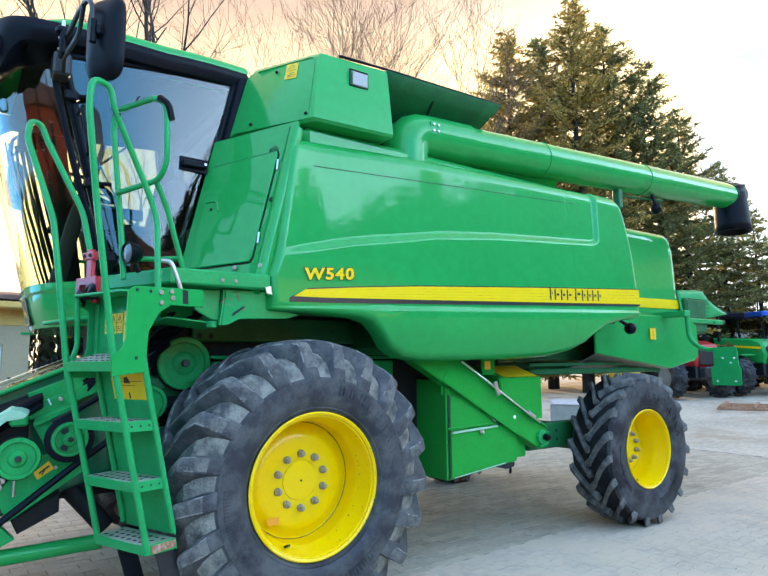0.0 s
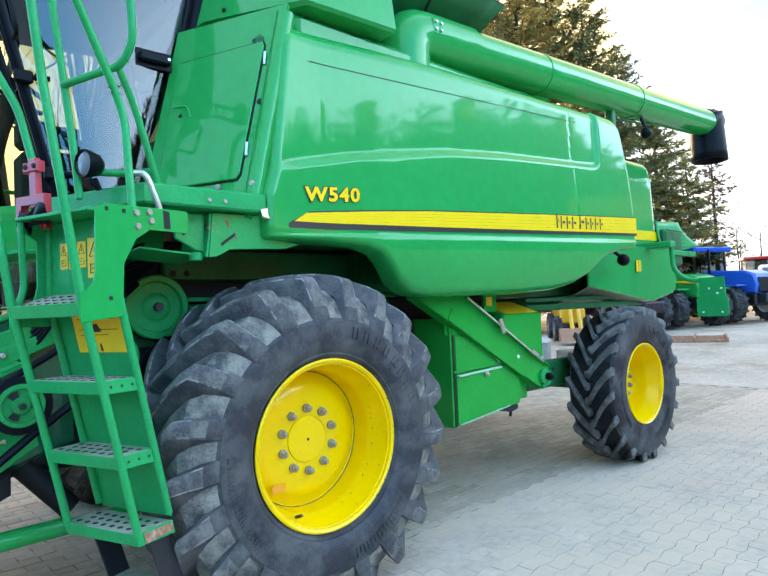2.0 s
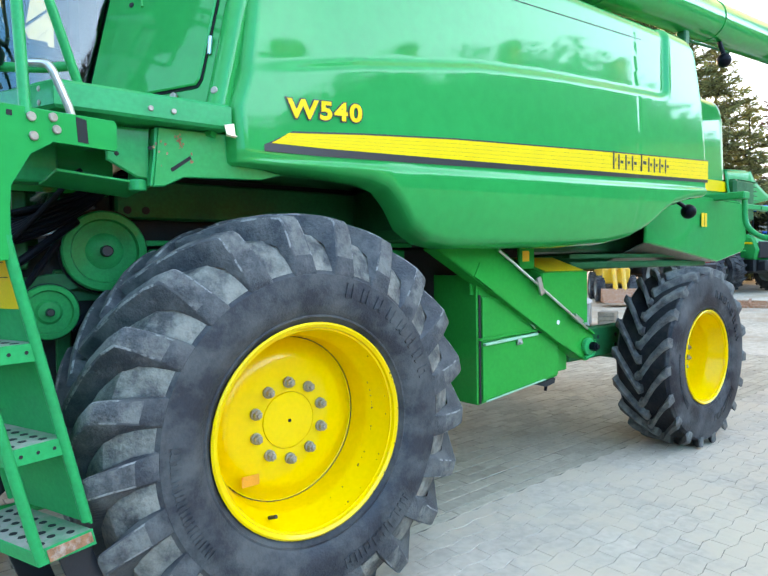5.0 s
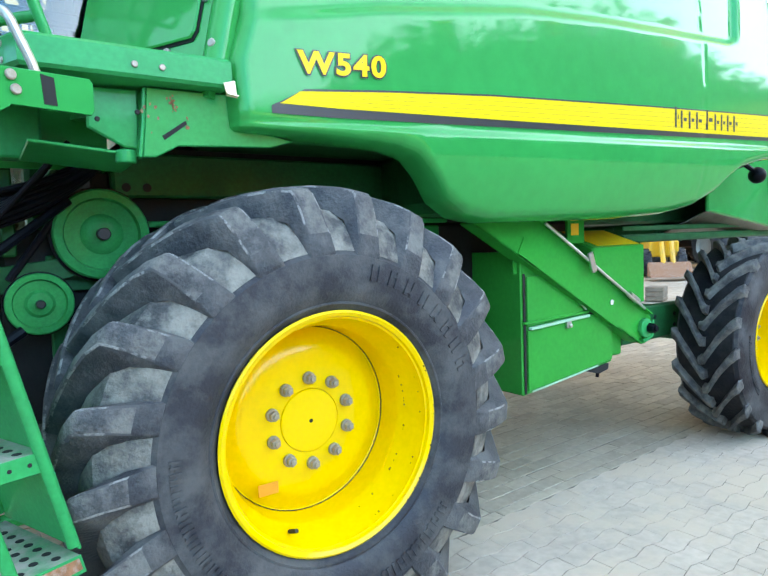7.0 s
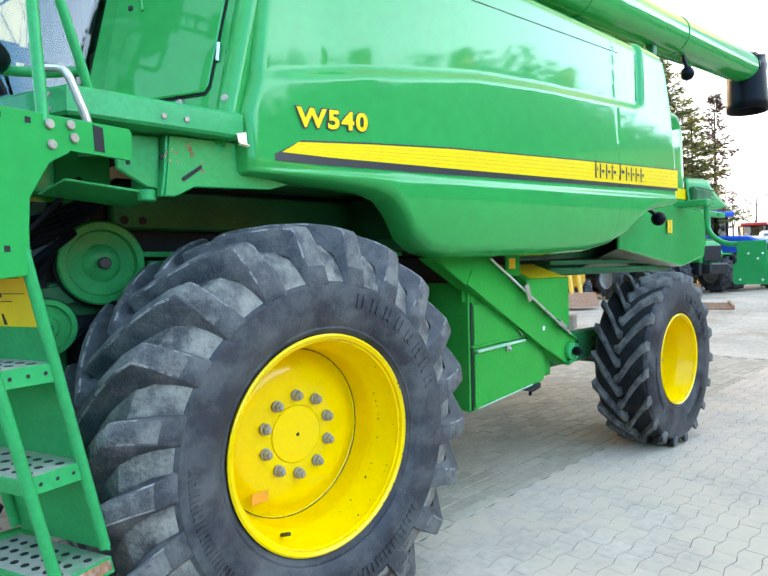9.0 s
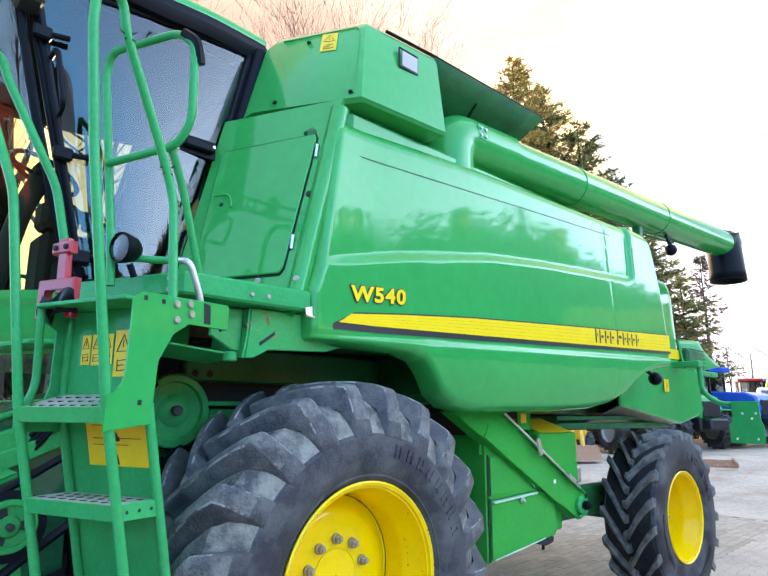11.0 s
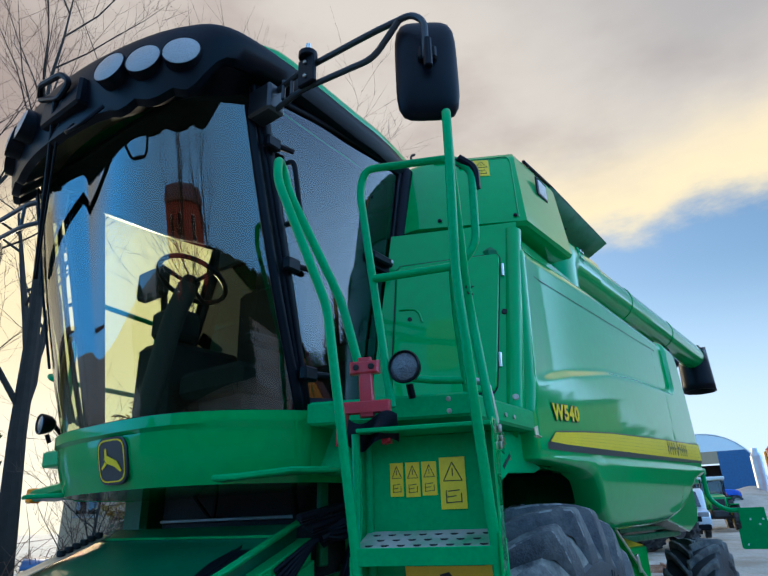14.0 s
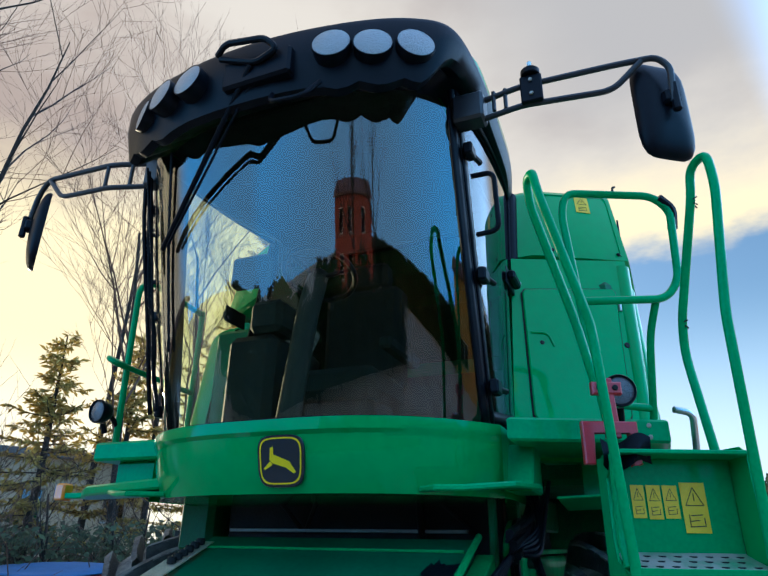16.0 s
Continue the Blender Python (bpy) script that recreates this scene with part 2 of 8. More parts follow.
BLACK = mat("black_plastic", (0.003, 0.004, 0.007), 0.40, vary=0.15, scale=6, bump=0.05, bump_scale=200, spec=0.11)
BLACK_M = mat("black_painted_steel", (0.012, 0.013, 0.016), 0.4, vary=0.15, scale=6, dust=0.3, dust_col=(0.08, 0.075, 0.07))
NAVY = mat("dark_blue_seal", (0.006, 0.012, 0.045), 0.35, vary=0.1, scale=8)
# DARK: grime and the shade of recesses put into one near-black colour
DARK = mat("grimy_shade_dark_parts", (0.008, 0.009, 0.009), 0.6, spec=0.25, vary=0.3, scale=9, dust=0.4, dust_col=(0.03, 0.029, 0.026), bump=0.3)
STEEL = mat("zinc_steel", (0.55, 0.54, 0.52), 0.35, metal=1.0, vary=0.15, scale=20, dust=0.3, dust_col=(0.3, 0.2, 0.12))
GREY = mat("galvanised_sheet", (0.30, 0.30, 0.27), 0.45, metal=0.3, vary=0.15, scale=6, dust=0.5, dust_col=(0.22, 0.19, 0.14))
RUST_D = mat("dark_rust_chips", (0.07, 0.025, 0.010), 0.9, vary=0.4, scale=60)
RUST = mat("bare_rusty_edge", (0.30, 0.13, 0.06), 0.8, vary=0.4, scale=30, dust=0.7, dust_col=(0.55, 0.5, 0.45), bump=0.4)
RED = mat("red_painted_latch", (0.42, 0.008, 0.02), 0.35, coat=0.4, vary=0.12, scale=9, dust=0.3, dust_col=(0.2, 0.05, 0.05))
WHITE = mat("white_worn_paint", (0.72, 0.74, 0.72), 0.4, vary=0.06, scale=10)
STEP_W = mat("trodden_step_sheet", (0.05, 0.26, 0.11), 0.5, vary=0.2, scale=12, dust=0.95, dust_col=(0.36, 0.32, 0.27), bump=0.3, dlo=0.34, dhi=0.58)
HOLE = mat("dark_hole", (0.01, 0.01, 0.01), 0.8)
MIRRORM = mat("mirror_silver", (0.9, 0.9, 0.9), 0.02, metal=1.0)
LENS = mat("lamp_lens", (0.30, 0.29, 0.28), 0.3, coat=0.3, vary=0.05, scale=60, bump=0.5, bump_scale=120)
LENS_D = mat("dark_ribbed_lens", (0.10, 0.10, 0.11), 0.2, coat=0.5, vary=0.2, scale=40, bump=0.6, bump_scale=120)
INTERIOR = mat("cab_interior_plastic", (0.018, 0.018, 0.018), 0.7, spec=0.2, vary=0.15, scale=7)
SEATM = mat("seat_fabric", (0.014, 0.017, 0.018), 0.95, spec=0.1, vary=0.3, scale=20, bump=0.3)
GLASS_F = glass_mat("tinted_windscreen", (0.86, 0.93, 0.72), 0.0, 0.13)
GLASS_R = glass_mat("clear_cab_glass", (0.82, 0.87, 0.72), 0.0, 0.05)
GLASS_S = glass_mat("tinted_side_glass", (0.26, 0.34, 0.40), 0.0, 0.075)
GLASS_D = glass_mat("dark_rear_glass", (0.13, 0.15, 0.14), 0.0, 0.05)
GLASS_H = glass_mat("window_glass", (0.3, 0.34, 0.36), 0.0, 0.10)
PAVER = mat("cement_filmed_paver", (0.50, 0.41, 0.32), 0.85, vary=0.16, scale=1.3, pieces=0.05, dust=0.9, dust_col=(0.58, 0.46, 0.34), bump=0.25, bump_scale=120, dlo=0.47, dhi=0.57, placed=True, spec=0.25)
PAVER_W = mat("sandy_paver", (0.42, 0.35, 0.26), 0.85, vary=0.16, scale=1.6, pieces=0.14, dust=0.7, dust_col=(0.46, 0.375, 0.27), bump=0.35, bump_scale=140, placed=True, spec=0.25)
GROUNDM = mat("dusty_yard_ground", (0.47, 0.40, 0.31), 0.9, vary=0.25, scale=0.6, spec=0.2, dust=0.8, dust_col=(0.36, 0.27, 0.18), dlo=0.5, dhi=0.62, bump=0.4, bump_scale=20, fine=60)
SAND = mat("sand_in_joints", (0.15, 0.13, 0.105), 0.95, vary=0.3, scale=5, bump=0.4, bump_scale=60, spec=0.1, dust=0.9, dust_col=(0.44, 0.38, 0.30), dlo=0.44, dhi=0.6)
BOLTM = mat("dull_brown_steel", (0.36, 0.31, 0.25), 0.45, metal=0.5, vary=0.25, scale=30, dust=0.5, dust_col=(0.22, 0.15, 0.09))
GREEN_T = mat("vivid_box_paint", (0.0001, 0.29, 0.038), 0.3, coat=0.25, vary=0.1, scale=3, spec=0.08, dust=0.06, dust_col=(0.03, 0.12, 0.06))
# RAILM: steel with the warm sunset reflection put into its base colour
RAILM = mat("sunset_tinted_steel", (0.78, 0.66, 0.48), 0.4, metal=0.7, vary=0.2, scale=9, dust=0.3, dust_col=(0.3, 0.22, 0.13))
LIP = mat("pale_bare_green_edge", (0.30, 0.55, 0.36), 0.45, vary=0.15, scale=14)
BARK = mat("tree_bark", (0.022, 0.015, 0.010), 0.9, vary=0.35, scale=6, bump=0.8, bump_scale=25)
TWIG = mat("bare_twigs", (0.12, 0.06, 0.035), 0.85, vary=0.3, scale=3)
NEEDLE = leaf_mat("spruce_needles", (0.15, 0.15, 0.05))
# NEEDLE_G: a lit copy of the needles, low golden sun put into the colour
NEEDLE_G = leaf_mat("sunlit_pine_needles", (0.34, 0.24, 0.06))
THUJA = leaf_mat("thuja_foliage", (0.05, 0.055, 0.02), 0.4, 0.25)
HEDGE = leaf_mat("hedge_foliage", (0.05, 0.065, 0.025), 0.4, 0.25)
PLASTER = mat("cream_plaster", (0.38, 0.28, 0.17), 0.85, vary=0.08, scale=1.5, bump=0.2)
PLASTER_Y = mat("ochre_plaster", (0.62, 0.36, 0.10), 0.85, vary=0.1, scale=1.5, bump=0.2)
ROOFM = mat("brown_roof_sheet", (0.14, 0.06, 0.04), 0.6, vary=0.2, scale=3)
GREYR = mat("grey_roof_felt", (0.10, 0.095, 0.09), 0.8, vary=0.2, scale=2)
SHEET = mat("pale_corrugated_sheet", (0.50, 0.50, 0.50), 0.45, metal=0.4, vary=0.15, scale=1)
BLUE = mat("blue_tractor_paint", (0.01, 0.10, 0.50), 0.25, coat=0.6, vary=0.06)
REDM = mat("red_machine_paint", (0.45, 0.02, 0.02), 0.3, coat=0.4, vary=0.1)
REDSHEET = mat("weathered_red_sheet", (0.24, 0.03, 0.028), 0.6, vary=0.15, scale=1.5)
LIME = mat("lime_crane_paint", (0.25, 0.62, 0.05), 0.35, vary=0.06)
LOADER_Y = mat("loader_yellow_paint", (0.75, 0.38, 0.01), 0.35, coat=0.3, vary=0.1, dust=0.4, dust_col=(0.25, 0.2, 0.13))
VANM = mat("silver_van_paint", (0.62, 0.66, 0.70), 0.25, coat=0.8)
AMBER = mat("amber_lens", (0.9, 0.25, 0.01), 0.15, coat=0.8)
BLUETARP = mat("blue_tarpaulin", (0.03, 0.10, 0.22), 0.6, vary=0.2, scale=5, bump=0.3, bump_scale=12)
BRICK = mat("red_brown_brick", (0.27, 0.05, 0.03), 0.8, vary=0.2, scale=3)
WOOD = mat("weathered_timber", (0.22, 0.17, 0.12), 0.85, vary=0.3, scale=8, bump=0.3)

# ---------- mesh building ----------


class Build:
    """Collects the corners and faces of one part."""

    def __init__(self):
        self.v, self.f = [], []

    def add(self, verts, faces):
        n = len(self.v)
        self.v += [tuple(p) for p in verts]
        self.f += [tuple(i + n for i in q) for q in faces]
        return self

    def moved(self, m):
        self.v = [tuple(m @ Vector(p)) for p in self.v]
        return self

    def box(self, lo, hi, bev=0.008, m=None):
        """A box with chamfered edges, between two corners."""
        c = [(a + b) / 2 for a, b in zip(lo, hi)]
        h = [abs(b - a) / 2 for a, b in zip(lo, hi)]
        b = min(bev, *[0.45 * q for q in h])
        vs, idx = [], {}
        for sx in (-1, 1):
            for sy in (-1, 1):
                for sz in (-1, 1):
                    s = (sx, sy, sz)
                    for ax in range(3):
                        p = [c[k] + s[k] * (h[k] - (0 if k == ax else b)) for k in range(3)]
                        idx[s, ax] = len(vs)
                        vs.append(p)
        fs = []
        for ax in range(3):
            a, d = [k for k in range(3) if k != ax]
            for sg in (-1, 1):
                q = []
                for u, w in ((-1, -1), (1, -1), (1, 1), (-1, 1)):
                    s = [0, 0, 0]
                    s[ax], s[a], s[d] = sg, u, w
                    q.append(idx[tuple(s), ax])
                fs.append(q)
            for u in (-1, 1):
                for w in (-1, 1):
                    s0, s1 = [0, 0, 0], [0, 0, 0]
                    s0[ax], s1[ax] = -1, 1
                    s0[a] = s1[a] = u
                    s0[d] = s1[d] = w
                    fs.append([idx[tuple(s0), a], idx[tuple(s1), a], idx[tuple(s1), d], idx[tuple(s0), d]])
        for sx in (-1, 1):
            for sy in (-1, 1):
                for sz in (-1, 1):
                    fs.append([idx[(sx, sy, sz), k] for k in range(3)])
        if m is not None:
            vs = [m @ Vector(p) for p in vs]
        return self.add(vs, fs)

    def tube(self, pts, r, seg=10, bend=0.0, closed=False, taper=None):
        """A round bar along points, its corners rounded by the radius bend."""
        P = [Vector(p) for p in pts]
        if bend > 0 and len(P) > 2:
            Q = [P[0]]
            for a, b, c in zip(P, P[1:], P[2:]):
                u, w = (a - b), (c - b)
                k = min(bend, 0.45 * u.length, 0.45 * w.length)
                s, e = b + u.normalized() * k, b + w.normalized() * k
                for i in range(6):
                    t = i / 5
                    Q.append(s * (1 - t) ** 2 + b * 2 * t * (1 - t) + e * t * t)
            Q.append(P[-1])
            P = Q
        n = len(P)
        vs, fs, ref = [], [], None
        for i, p in enumerate(P):
            d = (P[min(i + 1, n - 1)] - P[max(i - 1, 0)]).normalized()
            if ref is None:
                ref = d.orthogonal().normalized()
            ref = (ref - d * ref.dot(d))
            ref = ref.normalized() if ref.length > 1e-6 else d.orthogonal().normalized()
            o = d.cross(ref)
            rr = r if taper is None else r + (taper - r) * i / (n - 1)
            for k in range(seg):
                a = 2 * math.pi * k / seg
                vs.append(p + ref * (rr * math.cos(a)) + o * (rr * math.sin(a)))
        for i in range(n - 1):
            for k in range(seg):
                k2 = (k + 1) % seg
                fs.append((i * seg + k, i * seg + k2, (i + 1) * seg + k2, (i + 1) * seg + k))
        fs.append(tuple(range(seg))[::-1])
        fs.append(tuple((n - 1) * seg + k for k in range(seg)))
        return self.add(vs, fs)

    def lathe(self, prof, seg=48, m=None, a0=0.0, a1=2 * math.pi):
        """Turns a profile of (radius, along) round the local y axis."""
        full = abs(a1 - a0 - 2 * math.pi) < 1e-6
        n = seg if full else seg + 1
        vs, fs = [], []
        for i in range(n):
            a = a0 + (a1 - a0) * i / seg
            for r, y in prof:
                vs.append(Vector((r * math.cos(a), y, r * math.sin(a))))
        k = len(prof)
        for i in range(seg):
            j = (i + 1) % n
            for q in range(k - 1):
                fs.append((i * k + q, j * k + q, j * k + q + 1, i * k + q + 1))
        if m is not None:
            vs = [m @ p for p in vs]
        return self.add(vs, fs)

    def cyl(self, a, b, r, seg=20, bev=0.004, r2=None):
        """A capped round bar from a to b with softened rims."""
        a, b = Vector(a), Vector(b)
        d = b - a
        n = d.length
        r2 = r if r2 is None else r2
        e = min(bev, 0.3 * n, 0.3 * r)
        m = Matrix.Translation(a) @ Vector((0, 1, 0)).rotation_difference(d.normalized()).to_matrix().to_4x4()
        return self.lathe([(0.0001, 0), (r - e, 0), (r, e), (r2, n - e), (r2 - e, n), (0.0001, n)], seg, m)

    def prism(self, poly, off, bev=0.0):
        """A flat plate: a polygon of 3D points, thickened by the vector off."""
        P = [Vector(p) for p in poly]
        off = Vector(off)
        n = len(P)
        if bev > 0:
            c = sum(P, Vector()) / n
            ins = []
            for i in range(n):
                u, w = (P[i - 1] - P[i]).normalized(), (P[(i + 1) % n] - P[i]).normalized()
                s = (u + w)
                k = max(0.3, abs(u.cross(w).length))
                sign = 1 if s.dot(c - P[i]) >= 0 else -1
                ins.append(P[i] + (s * (bev / k) if s.length > 0.05 else (c - P[i]).normalized() * bev) * (sign if s.length > 0.05 else 1))
            o = off.normalized() * min(bev, off.length * 0.4)
            rings = [ins, [p + o for p in P], [p + off - o for p in P], [p + off for p in ins]]
        else:
            rings = [P, [p + off for p in P]]
        vs = [p for ring in rings for p in ring]
        fs = [tuple(range(n))[::-1], tuple((len(rings) - 1) * n + i for i in range(n))]
        for q in range(len(rings) - 1):
            for i in range(n):
                j = (i + 1) % n
                fs.append((q * n + i, q * n + j, (q + 1) * n + j, (q + 1) * n + i))
        return self.add(vs, fs)

    def grid(self, fn, nu, nv):
        """A sheet from fn(u, v) with u and v from 0 to 1."""
        vs = [fn(i / nu, j / nv) for i in range(nu + 1) for j in range(nv + 1)]
        fs = [(i * (nv + 1) + j, (i + 1) * (nv + 1) + j, (i + 1) * (nv + 1) + j + 1, i * (nv + 1) + j + 1) for i in range(nu) for j in range(nv)]
        return self.add(vs, fs)

    def ball(self, c, r, seg=16, rings=10, squash=(1, 1, 1)):
        vs, fs = [], []
        for j in range(rings + 1):
            t = math.pi * j / rings
            for i in range(seg):
                a = 2 * math.pi * i / seg
                vs.append((c[0] + r * squash[0] * math.sin(t) * math.cos(a), c[1] + r * squash[1] * math.sin(t) * math.sin(a), c[2] + r * squash[2] * math.cos(t)))
        for j in range(rings):
            for i in range(seg):
                i2 = (i + 1) % seg
                fs.append((j * seg + i, (j + 1) * seg + i, (j + 1) * seg + i2, j * seg + i2))
        return self.add(vs, fs)

    def mesh(self, name, material, sharp=35, fix=True):
        me = bpy.data.meshes.new(name)
        me.from_pydata(self.v, [], self.f)
        me.update()
        if fix:
            bm = bmesh.new()
            bm.from_mesh(me)
            bmesh.ops.remove_doubles(bm, verts=bm.verts, dist=1e-5)
            bmesh.ops.recalc_face_normals(bm, faces=bm.faces)
            bm.to_mesh(me)
            bm.free()
        if material:
            me.materials.append(material)
        me.shade_smooth()
        if sharp:
            me.set_sharp_from_angle(angle=radians(sharp))
        return me


def part(name, build, material, parent, label="", sharp=35, fix=True):
    """One mesh under a thing or under a part."""
    ob = new(name, build.mesh(name, material, sharp, fix))
    ob.parent = parent
    if label:
        tagged(ob, label)
    return ob


def part_each(name, build, material, parent, label=""):
    """Links every separate shape of a build as a part of its own."""
    up = list(range(len(build.v)))

    def root(i):
        while up[i] != i:
            up[i] = up[up[i]]
            i = up[i]
        return i
    for f in build.f:
        for i in f[1:]:
            up[root(i)] = root(f[0])
    groups = {}
    for f in build.f:
        groups.setdefault(root(f[0]), []).append(f)
    for fs in groups.values():
        ids = sorted({i for f in fs for i in f})
        new_i = {i: k for k, i in enumerate(ids)}
        one = Build().add([build.v[i] for i in ids], [[new_i[i] for i in f] for f in fs])
        part(name, one, material, parent, label)


def thing(name, label, category, at=(0, 0, 0), group="", turn=0.0, kind=""):
    """An Empty at a thing's base that holds its parts."""
    ob = new(name)
    ob.matrix_basis = pose(*at, 0, 0, turn)
    return tagged(ob, label, category, group, kind)


def solid(ob, t, offset=0.0):
    s = ob.modifiers.new("thickness", "SOLIDIFY")
    s.thickness, s.offset = t, offset
    return ob


def ip(x, pts):
    return float(np.interp(x, [p[0] for p in pts], [p[1] for p in pts]))


def smooth(a, b, x):
    t = min(1, max(0, (x - a) / (b - a)))
    return t * t * (3 - 2 * t)

# ---------- ground ----------
def ground_z(x, y):
    """The yard lies level round the machine and climbs gently beyond it."""
    r = max(0.0, math.hypot(x - 1.0, y) - 7.5)
    up = 0.038 * max(0.0, math.cos(math.atan2(y, x) - radians(14))) ** 2
    return up * r * (1 if r < 60 else 60 / r) * smooth(0, 6, r)


b = Build()
rad = [0, 3, 6, 8, 10, 13, 17, 22, 28, 36, 50, 80, 140, 300, 900, 2500]
V = [(0.0, 0.0, -0.03)]
NA = 72
for r in rad[1:]:
    for i in range(NA):
        a = 2 * math.pi * i / NA
        x, y = 1.0 + r * math.cos(a), r * math.sin(a)
        V.append((x, y, ground_z(x, y) - 0.03 * (1 - smooth(8, 13, r))))
F = [(0, 1 + i, 1 + (i + 1) % NA) for i in range(NA)]
for k in range(len(rad) - 2):
    for i in range(NA):
        j = (i + 1) % NA
        F.append((1 + k * NA + i, 1 + (k + 1) * NA + i, 1 + (k + 1) * NA + j, 1 + k * NA + j))
b.add(V, F)
gr = new("ground", b.mesh("ground", GROUNDM, 0))
tagged(gr, "dusty grey-brown yard ground reaching to the horizon", "ground", kind="structure")

# ---------- the combine harvester ----------
combine = thing("combine_harvester", "green combine harvester with yellow rims and glazed cab parked on paving", "combine harvester")

BOT = [(-0.30, 1.895), (0.08, 1.887), (0.36, 1.872), (0.47, 1.845), (0.55, 1.775), (0.64, 1.67), (0.78, 1.60), (0.94, 1.575), (1.9, 1.583), (2.4, 1.605), (2.68, 1.65), (2.88, 1.73), (3.03, 1.83), (3.18, 1.90), (3.45, 1.955), (3.74, 1.99)]
TOP = [(-0.2, 3.06), (0.6, 3.115), (1.07, 3.14), (3.0, 3.19), (3.6, 3.19)]
FRONT = [(1.85, -0.285), (2.12, -0.30), (2.26, -0.255), (3.0, -0.145), (3.1, -0.12)]
REAR = [(1.9, 3.73), (2.26, 3.72), (2.7, 3.66), (3.0, 3.57), (3.08, 3.53), (3.14, 3.46), (3.19, 3.36)]
RIDGE = [(-0.30, 2.25), (0.31, 2.388), (1.10, 2.525), (1.7, 2.585), (2.23, 2.622), (3.0, 2.672), (3.08, 2.70), (3.12, 2.78), (3.13, 9.0)]


def panel_out(x, z):
    """How far the side panel stands out from the machine's middle."""
    crease = 1.925 + 0.033 * x
    y = 1.472 - 0.014 * max(0, (z - 2.35) / 0.8) ** 1.3
    ridge = ip(x, RIDGE) if x < 3.13 else 9.0
    ins = 0.034 * smooth(-0.3, 0.15, x) * smooth(ridge - 0.028, ridge + 0.028, z)
    if x > 3.0:
        ins *= 1 - smooth(3.055, 3.105, x)
    y -= ins
    y += 0.015 * (1 - smooth(crease - 0.016, crease + 0.010, z))
    if z < crease:
        y -= 0.085 * ((crease - z) / 0.36) ** 2.0
    if 2.672 < x < 2.688:
        y -= 0.003
    return y


def panel_point(s, v, sg=-1):
    x0 = -0.3 + 4.0 * s
    zb, zt = ip(x0, BOT), ip(x0, TOP)
    z = zb + (zt - zb) * v
    xf, xr = ip(z, FRONT), ip(z, REAR)
    x = xf + (xr - xf) * s
    z = ip(x, BOT) + (ip(x, TOP) - ip(x, BOT)) * v
    y = panel_out(x, z)
    for d, r in ((z - ip(x, BOT), 0.06), (ip(x, TOP) - z, 0.11), (x - ip(z, FRONT), 0.06), (ip(z, REAR) - x, 0.07)):
        if d < r:
            q = r - max(0, d)
            y -= r - math.sqrt(max(0, r * r - q * q))
    return x, y, z


def side_panel(sg, name, label):
    b = Build()
    us = sorted({round(0.004 * i, 5) for i in range(8)} | {round(1 - 0.004 * i, 5) for i in range(8)} | {i / 190 for i in range(191)})
    vs_ = sorted({round(0.01 * i, 5) for i in range(8)} | {round(1 - 0.008 * i, 5) for i in range(14)} | {i / 110 for i in range(111)})
    pts = [[panel_point(u, v) for v in vs_] for u in us]
    V, n = [], len(vs_)
    for col in pts:
        for x, y, z in col:
            V.append((x, sg * y, z))
    F = [(i * n + j, (i + 1) * n + j, (i + 1) * n + j + 1, i * n + j + 1) for i in range(len(us) - 1) for j in range(n - 1)]
    b.add(V, F)
    # returned edges
    rim = [pts[i][0] for i in range(len(us))] + [pts[-1][j] for j in range(1, n)] + [pts[i][-1] for i in range(len(us) - 2, -1, -1)] + [pts[0][j] for j in range(n - 2, 0, -1)]
    k = len(rim)
    b.add([(x, sg * y, z) for x, y, z in rim] + [(x, sg * (y - 0.10), z) for x, y, z in rim], [(i, (i + 1) % k, k + (i + 1) % k, k + i) for i in range(k)])
    return part(name, b, GREEN, combine, label, sharp=50)


near = side_panel(-1, "side_panel", "long glossy green moulded side panel with yellow stripe")
far = side_panel(1, "side_panel", "glossy green moulded side panel")


def on_panel(x, z, lift=0.003):
    return (x, -(panel_out(x, z) + lift), z)


b = Build()
b.grid(lambda u, v: on_panel(0.02 + 2.76 * u, 2.876 + 0.0535 * (0.02 + 2.76 * u) - 0.0025 + 0.005 * v, 0.0015), 60, 1)
part("seam", b, HOLE, near, fix=False)


def stripe_top(x):
    return ip(x, [(-0.4, 2.010), (-0.06, 2.035), (0.33, 2.072), (0.89, 2.116), (2.12, 2.186), (3.75, 2.268)])


def stripe_low(x):
    return ip(x, [(-0.4, 1.982), (-0.13, 1.987), (0.10, 1.990), (0.33, 1.998), (0.89, 2.017), (2.12, 2.062), (3.75, 2.122)])


# the yellow stripe as five fine bands over a black one
def band(name, f_lo, f_hi, x0, x1, material, lift, label="", slant=0.0):
    b = Build()
    def pt(u, v):
        x = x0 + (x1 - x0) * u + slant * v * (1 - u)
        return on_panel(x, f_lo(x) * (1 - v) + f_hi(x) * v, lift)
    b.grid(pt, 120, 2)
    return part(name, b, material, near, label, fix=False)


def tip(f, x0, ln, mid):
    """Narrows a band to a slanting tip at its front end."""
    return lambda x: mid(x) + (f(x) - mid(x)) * min(1, max(0.02, (x - x0) / ln))


